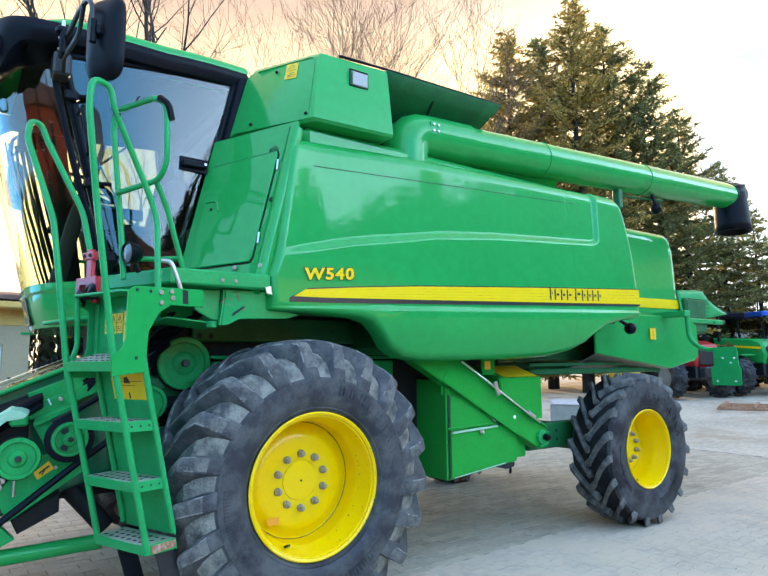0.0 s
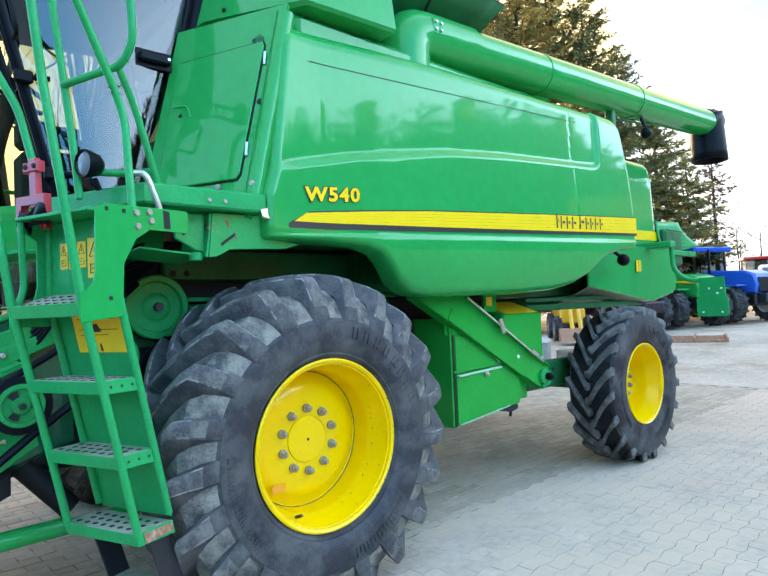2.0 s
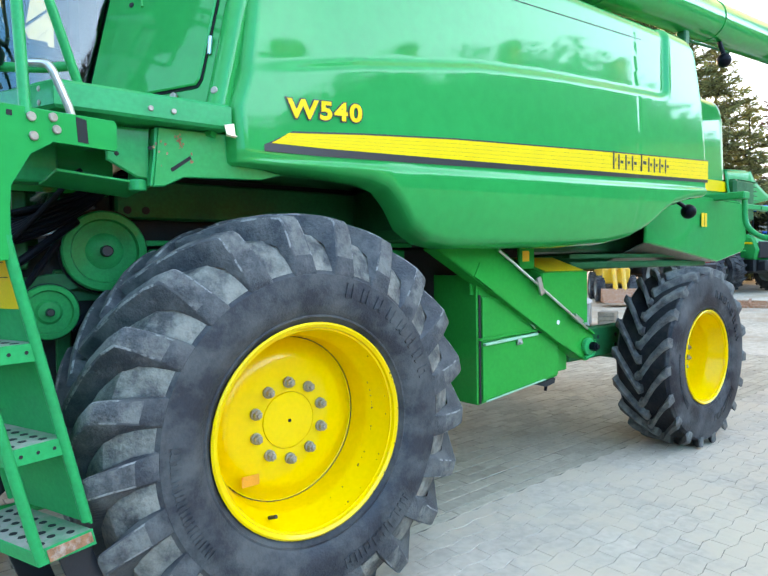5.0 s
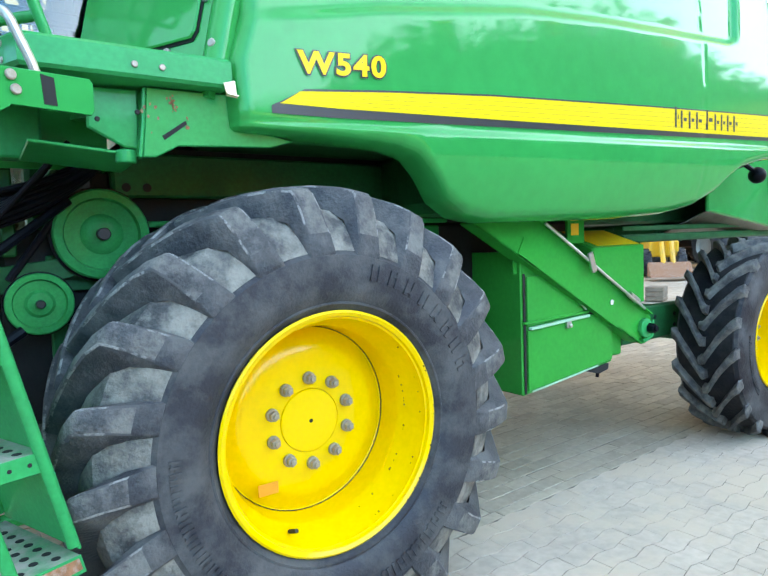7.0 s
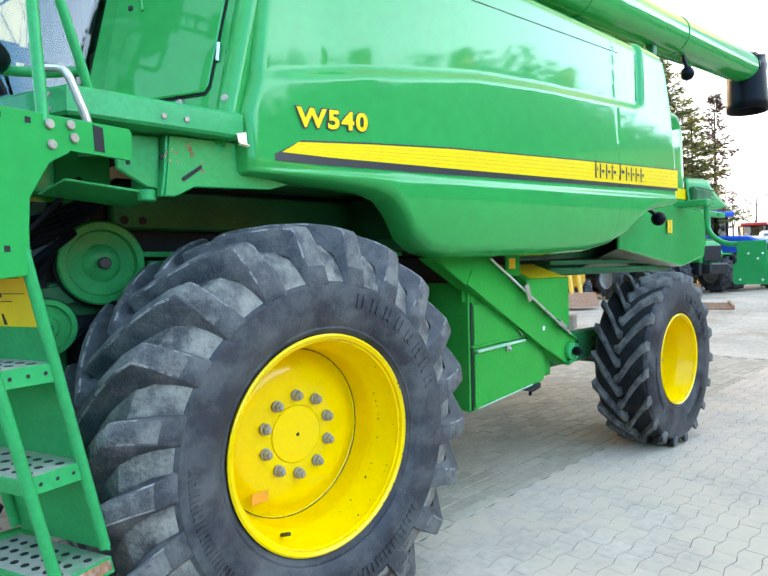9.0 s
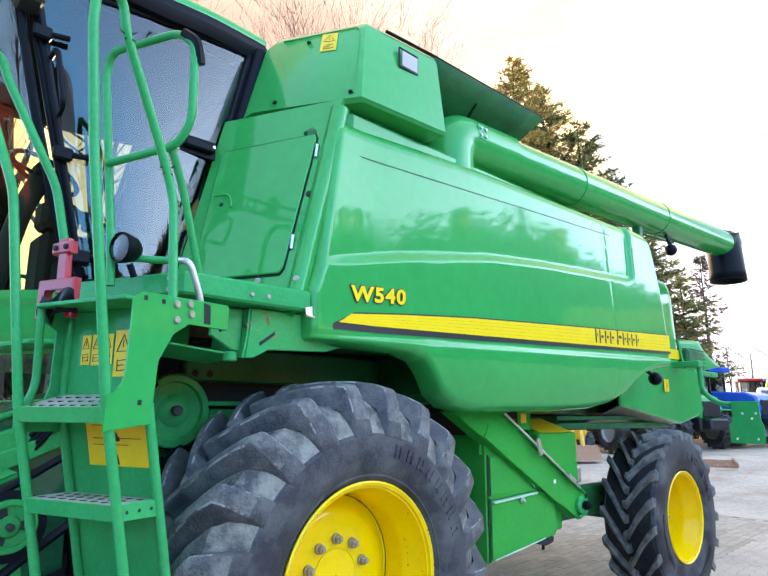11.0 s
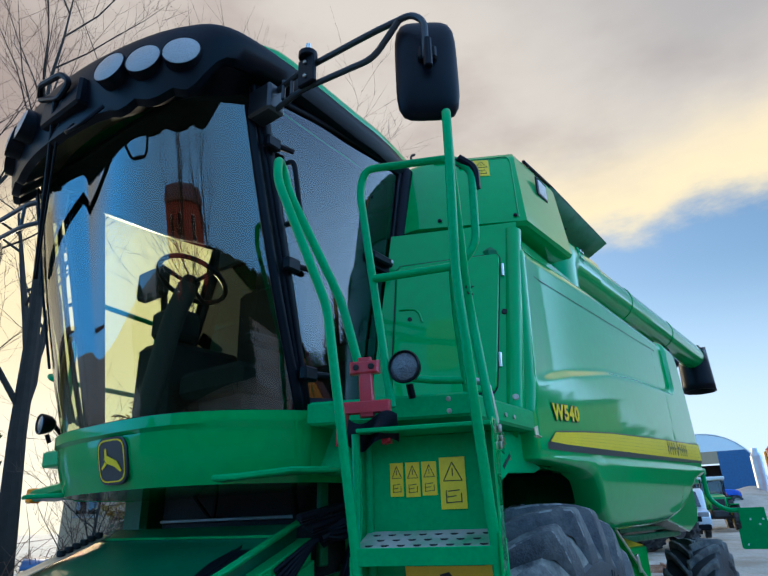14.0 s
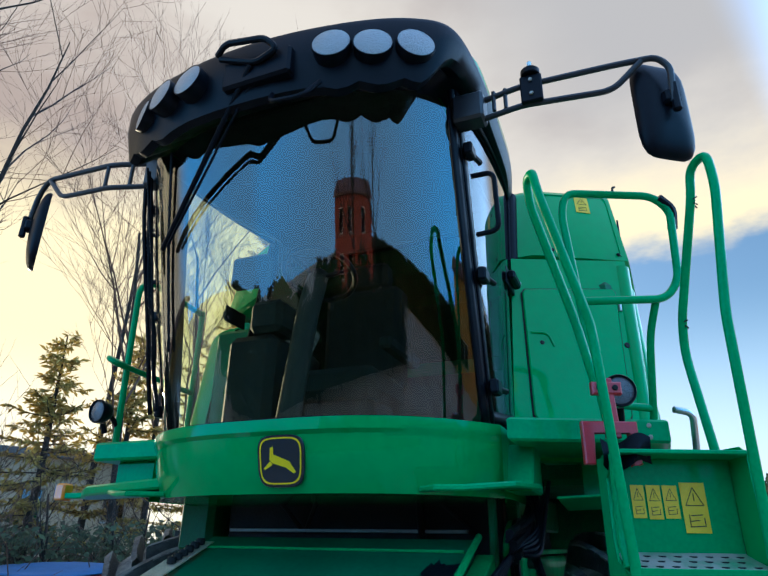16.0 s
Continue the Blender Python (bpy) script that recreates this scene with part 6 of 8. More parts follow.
ladder = new("ladder")
ladder.parent = combine
tagged(ladder, "green steel access ladder with perforated steps")
for nm, x, y, top in (("stringer", 0.0, 0.0, 1.60), ("stringer", 0.0, WID, 1.60), ("stringer", 0.165, -0.005, 1.60), ("stringer", 0.165, WID, 1.90)):
    b = Build()
    b.tube([lp(x, y, 0.635 if x == 0 else 0.70), lp(x, y, 1.585), lp(x, y, top)], 0.0165, 12)
    part(nm, b, GREEN_W, ladder)
STEPS = (0.665, 0.985, 1.285, 1.585)
for i, z in enumerate(STEPS):
    b = Build()
    n = 14
    dep = 0.175 if i < 3 else 0.165
    # perforated tread: a sheet with round holes as dark recesses, turned-down lips
    rise = 0.045 if i == 3 else 0.0
    sink = 0.006 if i == 3 else 0.0
    c = [lp(-0.012, -0.005, z - sink), lp(dep, -0.005, z + rise), lp(dep, WID + 0.005, z + rise), lp(-0.012, WID + 0.005, z - sink)]
    b.prism(c, (0, 0, -0.008), 0.002)
    st = part("step", b, STEP_W, ladder, "perforated trodden green step")
    b = Build()
    lipf = [lp(-0.014, -0.006, z + 0.001), lp(-0.014, WID + 0.006, z + 0.001), lp(-0.014, WID + 0.006, z - 0.05), lp(-0.014, -0.006, z - 0.05)]
    b.prism(lipf, LAD.to_3x3() @ Vector((0.006, 0, 0)), 0.002)
    lips = [lp(-0.012, -0.008, z + 0.001), lp(dep, -0.008, z + 0.001), lp(dep, -0.008, z - 0.055), lp(-0.012, -0.008, z - 0.05)]
    b.prism(lips, LAD.to_3x3() @ Vector((0, 0.006, 0)), 0.002)
    part("step_lip", b, GREEN_W, ladder)
    b = Build()
    for r in range(3):
        for q in range(8):
            y = 0.035 + 0.05 * q + (0.025 if r % 2 else 0)
            if y > WID - 0.02:
                continue
            p = lp(0.03 + 0.048 * r, y, z - sink + (rise + sink) * (0.042 + 0.048 * r) / (dep + 0.012))
            b.cyl(p + Vector((0, 0, -0.004)), p + Vector((0, 0, 0.0012)), 0.0125, 12, 0.0005)
    for q in range(3):
        p = lp(0.03 + 0.05 * q, -0.0085, z - 0.025)
        b.cyl(p, p + LAD.to_3x3() @ Vector((0, -0.0012, 0)), 0.006, 8, 0.0003)
    part_each("hole", b, HOLE, ladder)
b = Build()
b.prism([lp(0.02, -0.0095, 0.66), lp(0.165, -0.0095, 0.66), lp(0.165, -0.0095, 0.625), lp(0.02, -0.0095, 0.618)], LAD.to_3x3() @ Vector((0, -0.003, 0)), 0.001)
part("rusty_edge", b, RUST, ladder, "bare rusty edge of the lowest step")
# back panel, upper part with cut-out side plate
b = Build()
b.prism([lp(0.175, 0.0, 0.68), lp(0.175, WID, 0.68), lp(0.175, WID, 1.58), lp(0.175, 0, 1.58)], LAD.to_3x3() @ Vector((0.012, 0, 0)), 0.003)
part("back_panel", b, GREEN_W, ladder, "green panel behind the steps")
b = Build()
b.prism([lp(0.168, -0.01, 1.585), lp(0.168, WID, 1.585), lp(0.168, WID, 1.93), lp(0.168, -0.01, 1.93)], LAD.to_3x3() @ Vector((0.012, 0, 0)), 0.003)
b.prism([lp(0.02, -0.015, 1.93), lp(0.02, WID, 1.93), lp(0.20, WID, 1.93), lp(0.20, -0.015, 1.93)], (0, 0, 0.014), 0.003)
upanel = part("upper_panel", b, GREEN_W, ladder, "green panel below the deck with labels")
b = Build()
side = [(-0.02, 1.51), (0.165, 1.53), (0.175, 1.74), (0.235, 1.84), (0.30, 1.875), (0.30, 1.885), (0.515, 1.885), (0.525, 1.90), (0.525, 1.975), (0.515, 1.985), (0.09, 1.965), (0.05, 1.94), (0.045, 1.70), (0.035, 1.66), (0.01, 1.63), (-0.02, 1.62)]
b.prism([LAD @ Vector((x, -0.02, z)) for x, z in side], LAD.to_3x3() @ Vector((0, 0.008, 0)), 0.002)
splate = part("side_plate", b, GREEN, ladder, "pale worn green side plate")
b = Build()
b.prism([LAD @ Vector((x, -0.0215, z)) for x, z in ((0.385, 1.895), (0.42, 1.895), (0.415, 1.968), (0.38, 1.972))], LAD.to_3x3() @ Vector((0, 0.002, 0)))
for x, z in ((0.10, 1.945), (0.18, 1.945), (0.11, 1.60)):
    b.box((x - 0.008, -0.0215, z - 0.008), (x + 0.008, -0.0195, z + 0.008), 0.0004, LAD)
part_each("slot", b, HOLE, ladder)
b = Build()
for x, z in ((0.24, 1.945), (0.245, 1.89), (0.315, 1.92), (0.305, 1.955)):
    b.cyl(LAD @ Vector((x, -0.02, z)), LAD @ Vector((x, -0.030, z)), 0.014, 12)
part_each("bolt", b, BOLTM, ladder)
# the second side plate, towards the cab, with its large cut-out
b = Build()
b.tube([LAD @ Vector((0.03, WID + 0.01, 1.585)), LAD @ Vector((0.06, WID + 0.01, 1.66)), LAD @ Vector((0.05, WID + 0.01, 1.93))], 0.014, 10, 0.05)
b.prism([LAD @ Vector((x, WID + 0.01, z)) for x, z in ((0.05, 1.93), (0.20, 1.93), (0.20, 1.50), (0.0, 1.50), (0.0, 1.56), (0.10, 1.60), (0.12, 1.66), (0.12, 1.86), (0.05, 1.90))], LAD.to_3x3() @ Vector((0, 0.008, 0)), 0.002)
part("side_plate", b, GREEN_W, ladder)


def on_upper(u, z, lift=0.004):
    return LAD @ Vector((0.168 - lift, WID - u, z))


ln = LAD.to_3x3() @ Vector((-1, 0, 0))
for u0, u1, z0, z1 in ((0.075, 0.120, 1.735, 1.842), (0.128, 0.176, 1.732, 1.842), (0.183, 0.233, 1.735, 1.842), (0.243, 0.328, 1.690, 1.852)):
    label_on("warning_label", on_upper, u0, u1, z0, z1, ladder, ln)


def on_back(u, z, lift=0.004):
    return LAD @ Vector((0.175 + 0.24 * (1.585 - z) - lift, WID - u, z))


b = Build()
b.prism([on_back(0.11, 1.385), on_back(0.395, 1.385), on_back(0.395, 1.555), on_back(0.11, 1.555)], ln * 0.001)
big = part("instruction_label", b, LABEL_Y, ladder, "large yellow instruction label")
b = Build()
for i in (0, 2, 3):
    z = 1.525 - 0.022 * i
    b.prism([on_back(0.14, z, 0.0055), on_back(0.14 + (0.19 if i % 2 else 0.23) - 0.02 * (i == 3), z, 0.0055), on_back(0.14 + (0.19 if i % 2 else 0.23) - 0.02 * (i == 3), z - 0.0025, 0.0055), on_back(0.14, z - 0.0025, 0.0055)], ln * 0.0006)
for u, zz, w, h in ((0.22, 1.47, 0.05, 0.035), (0.245, 1.39, 0.014, 0.035), (0.24, 1.548, 0.05, 0.012)):
    b.prism([on_back(u, zz - h * 0 , 0.0055), on_back(u + w, zz, 0.0055), on_back(u + w, zz + h * 0.3, 0.0055), on_back(u + w * 0.6, zz + h, 0.0055), on_back(u, zz + h * 0.8, 0.0055)], ln * 0.0006)
part("pictogram", b, INK, ladder)

# rubber-hung lowest step
b = Build()
for y in (0.03, WID - 0.05):
    b.prism([lp(0.06, y, 0.66), lp(0.17, y, 0.66), lp(0.20, y, 0.36), lp(0.09, y, 0.36)], LAD.to_3x3() @ Vector((0, 0.01, 0)), 0.002)
part_each("hanger", b, BLACK_M, ladder, "black hanger straps of the lowest step")
b = Build()
b.prism([lp(0.02, 0.02, 0.37), lp(0.20, 0.02, 0.37), lp(0.20, WID - 0.02, 0.37), lp(0.02, WID - 0.02, 0.37)], (0, 0, -0.03), 0.004)
part("step", b, STEP_W, ladder, "lowest hanging step")

# rails
Ls, Rs = LAD @ Vector((0, WID, 1.585)), LAD @ Vector((0, 0, 1.585))
b = Build()
b.tube([Ls, (-1.465, -1.262, 2.345), (-1.605, -1.145, 2.82), (-1.590, -1.13, 2.92), (-1.535, -1.10, 2.92), (-1.50, -1.10, 2.83), (-1.315, -1.20, 2.42), (-1.27, -1.245, 2.17)], 0.0165, 12, 0.055)
part("handrail", b, GREEN_W, ladder, "green tubular handrail")
b = Build()
b.tube([Rs, (-1.333, -1.690, 2.385), (-1.395, -1.735, 2.84), (-1.385, -1.73, 2.985), (-1.29, -1.68, 2.985), (-1.27, -1.67, 2.88), (-1.05, -1.578, 2.46), (-1.008, -1.571, 2.34), (-1.00, -1.612, 1.95)], 0.0165, 12, 0.06)
part("handrail", b, GREEN_W, ladder, "green tubular handrail")
b = Build()
b.tube([(-1.10, -1.26, 2.05), (-1.115, -1.235, 2.30), (-1.175, -1.185, 2.95), (-1.17, -1.21, 3.05), (-1.03, -1.55, 3.04), (-0.99, -1.615, 2.98), (-0.975, -1.60, 2.66), (-1.0, -1.54, 2.575), (-1.145, -1.222, 2.555)], 0.0165, 12, 0.06)
b.tube([(-1.0, -1.50, 2.57), (-0.93, -1.46, 2.45), (-0.80, -1.42, 2.06)], 0.0155, 12, 0.06)
b.tube([(-1.10, -1.25, 2.17), (-0.92, -1.33, 2.17), (-0.84, -1.42, 2.17)], 0.0155, 12, 0.03)
part("rail_cage", b, GREEN_W, ladder, "green tubular rail cage")
b = Build()
b.tube([(-1.02, -1.575, 3.03), (-0.985, -1.625, 2.985), (-0.965, -1.615, 2.90)], 0.021, 8, 0.03)
part("rubber_sleeve", b, BLACK, ladder)
b = Build()
b.tube([(-1.10, -1.40, 3.04), (-1.10, -1.40, 3.075), (-1.085, -1.41, 3.085)], 0.005, 6, 0.01)
for c in ((-1.26, -1.665, 2.86), (-1.05, -1.575, 2.45)):
    for k in range(5):
        a = k * 1.3
        b.tube([(c[0], c[1], c[2]), (c[0] - 0.03 * math.cos(a), c[1] - 0.02, c[2] + 0.03 * math.sin(a))], 0.0028, 5)
part_each("wire_tie", b, DARK, ladder)
# latch lever and red gate
b = Build()
b.tube([(-0.965, -1.50, 2.135), (-0.925, -1.565, 2.125), (-0.87, -1.56, 1.99), (-0.86, -1.55, 1.93)], 0.013, 10, 0.03)
part("latch_lever", b, STEEL, ladder, "bent bright steel latch lever")
b = Build()
G = lambda u, z: LAD @ Vector((0.115 + 0.0 * u, 0.43 - u, z))
b.prism([G(-0.08, 2.045), G(0.11, 2.045), G(0.11, 1.90), G(0.085, 1.90), G(0.085, 2.01), G(-0.045, 2.01), G(-0.045, 1.90), G(-0.08, 1.90)], LAD.to_3x3() @ Vector((-0.035, 0, 0)), 0.004)
b.prism([G(0.0, 2.20), G(0.045, 2.20), G(0.055, 1.99), G(0.005, 1.99)], LAD.to_3x3() @ Vector((-0.028, 0, 0)), 0.004)
b.prism([G(-0.03, 2.185), G(0.075, 2.185), G(0.075, 2.14), G(-0.03, 2.14)], LAD.to_3x3() @ Vector((-0.035, 0, 0)), 0.006)
gate = part("gate_latch", b, RED, ladder, "red painted steel gate latch")
b = Build()
for u in (-0.005, 0.05):
    p = G(u, 2.163)
    b.cyl(p + ln * 0.033, p + ln * 0.042, 0.011, 10)
part_each("bolt", b, DARK, ladder)
b = Build()
rr = random.Random(3)
b.grid(lambda u, v: G(-0.03 + 0.17 * u, 1.985 - 0.09 * v - 0.02 * math.sin(6 * u)) + ln * (0.05 + 0.025 * math.sin(9 * u + 3 * v) * v), 14, 8)
part("rubber_flap", b, BLACK, ladder, "torn black rubber flap")

# ---------- feeder house ----------
FS = -0.42


def fh(x, y, up=0.0):
    """Points on the sloping top of the feeder house."""
    return Vector((x, y, 1.60 + (x + 1.15) * -FS + up))


feeder = new("feeder_house")
feeder.parent = combine
tagged(feeder, "sloping green feeder house below the cab")
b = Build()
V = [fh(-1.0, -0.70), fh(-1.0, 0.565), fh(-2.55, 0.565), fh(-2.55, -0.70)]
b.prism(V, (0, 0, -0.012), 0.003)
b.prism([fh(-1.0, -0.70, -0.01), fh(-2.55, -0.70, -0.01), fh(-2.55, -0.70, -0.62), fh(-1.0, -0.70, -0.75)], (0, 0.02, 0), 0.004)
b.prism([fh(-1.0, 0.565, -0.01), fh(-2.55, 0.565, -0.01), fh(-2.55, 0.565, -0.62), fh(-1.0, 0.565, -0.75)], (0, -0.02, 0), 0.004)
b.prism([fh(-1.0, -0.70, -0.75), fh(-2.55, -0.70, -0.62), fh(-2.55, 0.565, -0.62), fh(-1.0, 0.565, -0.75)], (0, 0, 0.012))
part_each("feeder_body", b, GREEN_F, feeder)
b = Build()
b.prism([fh(-1.0, -0.78, -0.055), fh(-1.487, -0.78, -0.05), fh(-1.475, -0.78, -0.14), fh(-1.0, -0.78, -0.14)], (0, 0.075, 0), 0.005)
b.prism([fh(-1.0, -0.80, -0.135), fh(-1.51, -0.80, -0.125), fh(-1.47, -0.80, -0.21), fh(-1.0, -0.80, -0.21)], (0, 0.09, 0), 0.006)
b.prism([(-1.467, -0.90, 1.250), (-1.260, -0.90, 1.338), (-1.270, -0.80, 1.345), (-1.450, -0.80, 1.270)], (0, 0, -0.008), 0.002)
b.prism([(-1.467, -0.90, 1.250), (-1.260, -0.90, 1.338), (-1.258, -0.90, 1.316), (-1.463, -0.90, 1.225)], (0, 0.008, 0), 0.002)
b.prism([(-1.463, -0.87, 1.235), (-1.250, -0.87, 1.325), (-1.200, -0.87, 1.10), (-1.398, -0.87, 1.10)], (0, 0.012, 0), 0.003)
b.prism([(-1.64, -0.89, 0.88), (-1.42, -0.89, 1.06), (-1.22, -0.89, 1.10), (-1.20, -0.89, 0.95), (-1.56, -0.89, 0.72)], (0, 0.015, 0), 0.004)
b.box((-1.585, -0.95, 1.235), (-1.495, -0.80, 1.30), 0.012)
b.prism([(-1.70, -0.82, 0.76), (-1.60, -0.82, 0.70), (-1.516, -0.82, 0.608), (-1.582, -0.82, 0.575), (-1.75, -0.82, 0.62)], (0, 0.10, 0), 0.006)
b.tube([fh(-1.0, -0.72, 0.01), fh(-2.5, -0.72, 0.01)], 0.014, 8)
b.tube([fh(-1.12, -0.69, 0.006), fh(-1.12, 0.55, 0.006)], 0.006, 6)
part_each("feeder_plate", b, GREEN_P, feeder, "green folded side plate of the feeder house")
b = Build()
# near-black sheet standing in for the shade behind the guard, then a box
b.prism([fh(-1.47, -0.722, -0.06), fh(-2.55, -0.722, -0.03), fh(-2.55, -0.722, -0.60), fh(-1.47, -0.722, -0.50)], (0, 0.018, 0), 0.004)
b.prism([(-1.543, -0.80, 0.711), (-1.298, -0.80, 0.836), (-1.299, -0.80, 0.721), (-1.504, -0.80, 0.627)], (0, 0.4, 0), 0.01)
part_each("drive_part", b, DARK, feeder, "grimy drive parts and backing, shade in their colour")
b = Build()
b.prism([(-1.725, -0.96, 1.185), (-1.698, -0.96, 1.168), (-1.662, -0.96, 1.222), (-1.60, -0.96, 1.268), (-1.52, -0.96, 1.278), (-1.499, -0.96, 1.299), (-1.535, -0.96, 1.322), (-1.587, -0.96, 1.329), (-1.65, -0.96, 1.292), (-1.69, -0.96, 1.253)], (0.02, 0.14, 0.02), 0.003)
part("guard_sheet", b, LIP, feeder, "bent pale green guard sheet over the hoses")
b = Build()
for x, y, z, r in ((-1.322, -0.80, 1.371, 0.014), (-1.601, -0.89, 0.945, 0.018), (-1.625, -0.90, 0.915, 0.028), (-1.47, -0.80, 1.35, 0.012), (-1.36, -0.87, 1.22, 0.009), (-1.34, -0.89, 0.99, 0.010)):
    b.cyl((x, y, z), (x, y - 0.016, z), r, 12)
b.tube([(-1.545, -0.93, 0.945), (-1.545, -0.93, 0.86)], 0.007, 8)
b.tube([fh(-1.39, -0.82, -0.125), fh(-1.375, -0.83, -0.165)], 0.005, 6)
part_each("bolt", b, STEEL, feeder)
b = Build()
rr = random.Random(44)
for k in range(16):
    x, z = rr.uniform(-1.78, -1.60), rr.uniform(0.93, 1.16)
    b.box((-0.022, -0.02, -0.014), (0.022, 0.02, 0.014), 0.006, Matrix.Translation((x, rr.uniform(-0.92, -0.80), z)) @ Matrix.Rotation(rr.uniform(-1, 1), 4, "Y"))
part_each("pipe_fitting", b, STEEL, feeder, "worn steel pipe fitting")
# rubber sheets lying on top, label, far edge rail
rr = random.Random(4)
def ragged(x0, x1, y0, y1, n=9, j=0.03):
    P = []
    for i in range(n):
        P.append((x0 + (x1 - x0) * i / n, y0 + rr.uniform(-j, j)))
    for i in range(n):
        P.append((x1 + rr.uniform(-j, j), y0 + (y1 - y0) * i / n))
    for i in range(n):
        P.append((x1 + (x0 - x1) * i / n, y1 + rr.uniform(-j, j)))
    for i in range(n):
        P.append((x0 + rr.uniform(-j, j), y1 + (y0 - y1) * i / n))
    return P
for x0, x1, y0, y1 in ((-1.62, -1.97, -0.34, 0.14), (-1.24, -1.78, -0.70, -0.59), (-1.75, -2.25, 0.38, 0.50)):
    b = Build()
    P = [fh(x, y, 0.006 + rr.uniform(0, 0.012)) for x, y in ragged(x0, x1, y0, y1, 9, 0.018)]
    b.prism(P, (0, 0, 0.006))
    part("rubber_sheet", b, BLACK, feeder, "torn black rubber sheet")
def on_feed(u, z, lift=0.004):
    return fh(-1.62 + z, -0.17 + u + 0.5 * (z), lift)
b = Build()
b.prism([fh(-1.56, -0.14, 0.003), fh(-1.56, -0.21, 0.003), fh(-1.42, -0.29, 0.003), fh(-1.42, -0.22, 0.003)], (0, 0, 0.001))
part("warning_label", b, LABEL_Y, feeder, "yellow warning label on the feeder house")
b = Build()
b.tube([fh(-1.53, -0.175, 0.005), fh(-1.45, -0.175 - 0.06, 0.005)], 0.006, 4)
b.tube([fh(-1.545, -0.17, 0.005), fh(-1.545, -0.195, 0.005)], 0.005, 4)
part("pictogram", b, INK, feeder)
b = Build()
b.prism([fh(-1.10, 0.475, 0.015), fh(-2.55, 0.475, 0.015), fh(-2.55, 0.585, 0.015), fh(-1.10, 0.585, 0.015)], (0, 0, 0.006), 0.002)
part("edge_rail", b, RAILM, feeder, "worn steel edge rail with sunset glow in its colour")
b = Build()
for k in range(6):
    p = fh(-1.14 - 0.035 * k, 0.52, 0.02)
    b.cyl(p, p + Vector((0, 0, 0.03)), 0.02, 10)
for k in range(4):
    p = fh(-1.5 - 0.25 * k, 0.53, 0.02)
    b.cyl(p, p + Vector((0, 0, 0.012)), 0.012, 8)
part_each("bolt", b, DARK, feeder)


def pulley(c, r, w, spokes, name="pulley"):
    m = Matrix.Translation(c)
    b = Build()
    b.lathe([(r * 0.93, 0.0), (r, -w * 0.1), (r, -w * 0.35), (r * 0.9, -w * 0.5), (r, -w * 0.65), (r, -w * 0.9), (r * 0.96, -w), (r * 0.80, -w), (r * 0.76, -w * 0.75), (r * 0.45, -w * 0.72), (r * 0.36, -w * 0.9), (r * 0.20, -w * 0.95), (0.0001, -w * 0.95)], 40, m)
    o = part(name, b, GREEN_P, feeder, "green belt pulley")
    b = Build()
    b.cyl(Vector(c) + Vector((0, -w * 0.9, 0)), Vector(c) + Vector((0, -w - 0.03, 0)), r * 0.14, 12)
    part("hub_bolt", b, BLACK_M, feeder)
    if spokes:
        b = Build()
        for k in range(spokes):
            a = 2 * math.pi * k / spokes
            pts = [(0.42, a - 0.35), (0.70, a - 0.35), (0.72, a), (0.70, a + 0.35), (0.42, a + 0.35)]
            b.prism([Vector(c) + Vector((r * q * math.cos(t), -w * 0.745, r * q * math.sin(t))) for q, t in pts], (0, -0.004, 0))
        part_each("opening", b, HOLE, feeder)
    b = Build()
    b.lathe([(r * 1.0, -w * 0.42), (r * 1.05, -w * 0.42), (r * 1.05, -w * 0.62), (r * 1.0, -w * 0.62)], 40, m)
    part("belt", b, BLACK, feeder)


pulley((-1.545, -0.985, 1.075), 0.110, 0.07, 0)
pulley((-1.296, -0.985, 1.157), 0.096, 0.06, 3)
pulley((-0.605, -0.76, 1.575), 0.175, 0.08, 0)
pulley((-0.84, -0.84, 1.327), 0.112, 0.06, 0)
b = Build()
b.lathe([(0.097, -0.015), (0.126, -0.012), (0.128, -0.045), (0.097, -0.048)], 40, Matrix.Translation((-1.296, -0.985, 1.157)))
b.tube([(-1.385, -1.015, 1.247), (-1.10, -1.01, 1.412), (-0.72, -0.86, 1.70)], 0.017, 8)
b.tube([(-1.66, -0.985, 0.70), (-1.24, -0.985, 1.02), (-0.90, -0.93, 1.24)], 0.020, 8)
b.tube([(-0.93, -0.86, 1.415), (-0.72, -0.80, 1.70)], 0.014, 8)
b.tube([(-0.76, -0.87, 1.25), (-0.44, -0.80, 1.52)], 0.014, 8)
part_each("drive_belt", b, BLACK, feeder, "black drive belt")
b = Build()
for k in range(9):
    b.tube([(-1.42, -0.79 - 0.012 * (k % 4), 1.405 - 0.009 * k), (-1.55, -0.83 - 0.012 * (k % 4), 1.355 - 0.012 * k), (-1.72, -0.86 - 0.01 * (k % 3), 1.285 - 0.016 * k), (-2.0, -0.86, 1.16 - 0.02 * k), (-2.5, -0.82, 0.95 - 0.02 * k)], 0.008 + 0.004 * (k % 3), 8, 0.1)
for k in range(5):
    b.tube([(-0.72, -0.85 - 0.03 * k, 1.90), (-0.86 - 0.03 * k, -0.95, 1.72 - 0.03 * k), (-1.05, -0.86, 1.62), (-1.2, -0.78, 1.50 - 0.03 * k)], 0.010, 8, 0.08)
part_each("hydraulic_hose", b, BLACK, feeder, "black hydraulic hose")
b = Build()
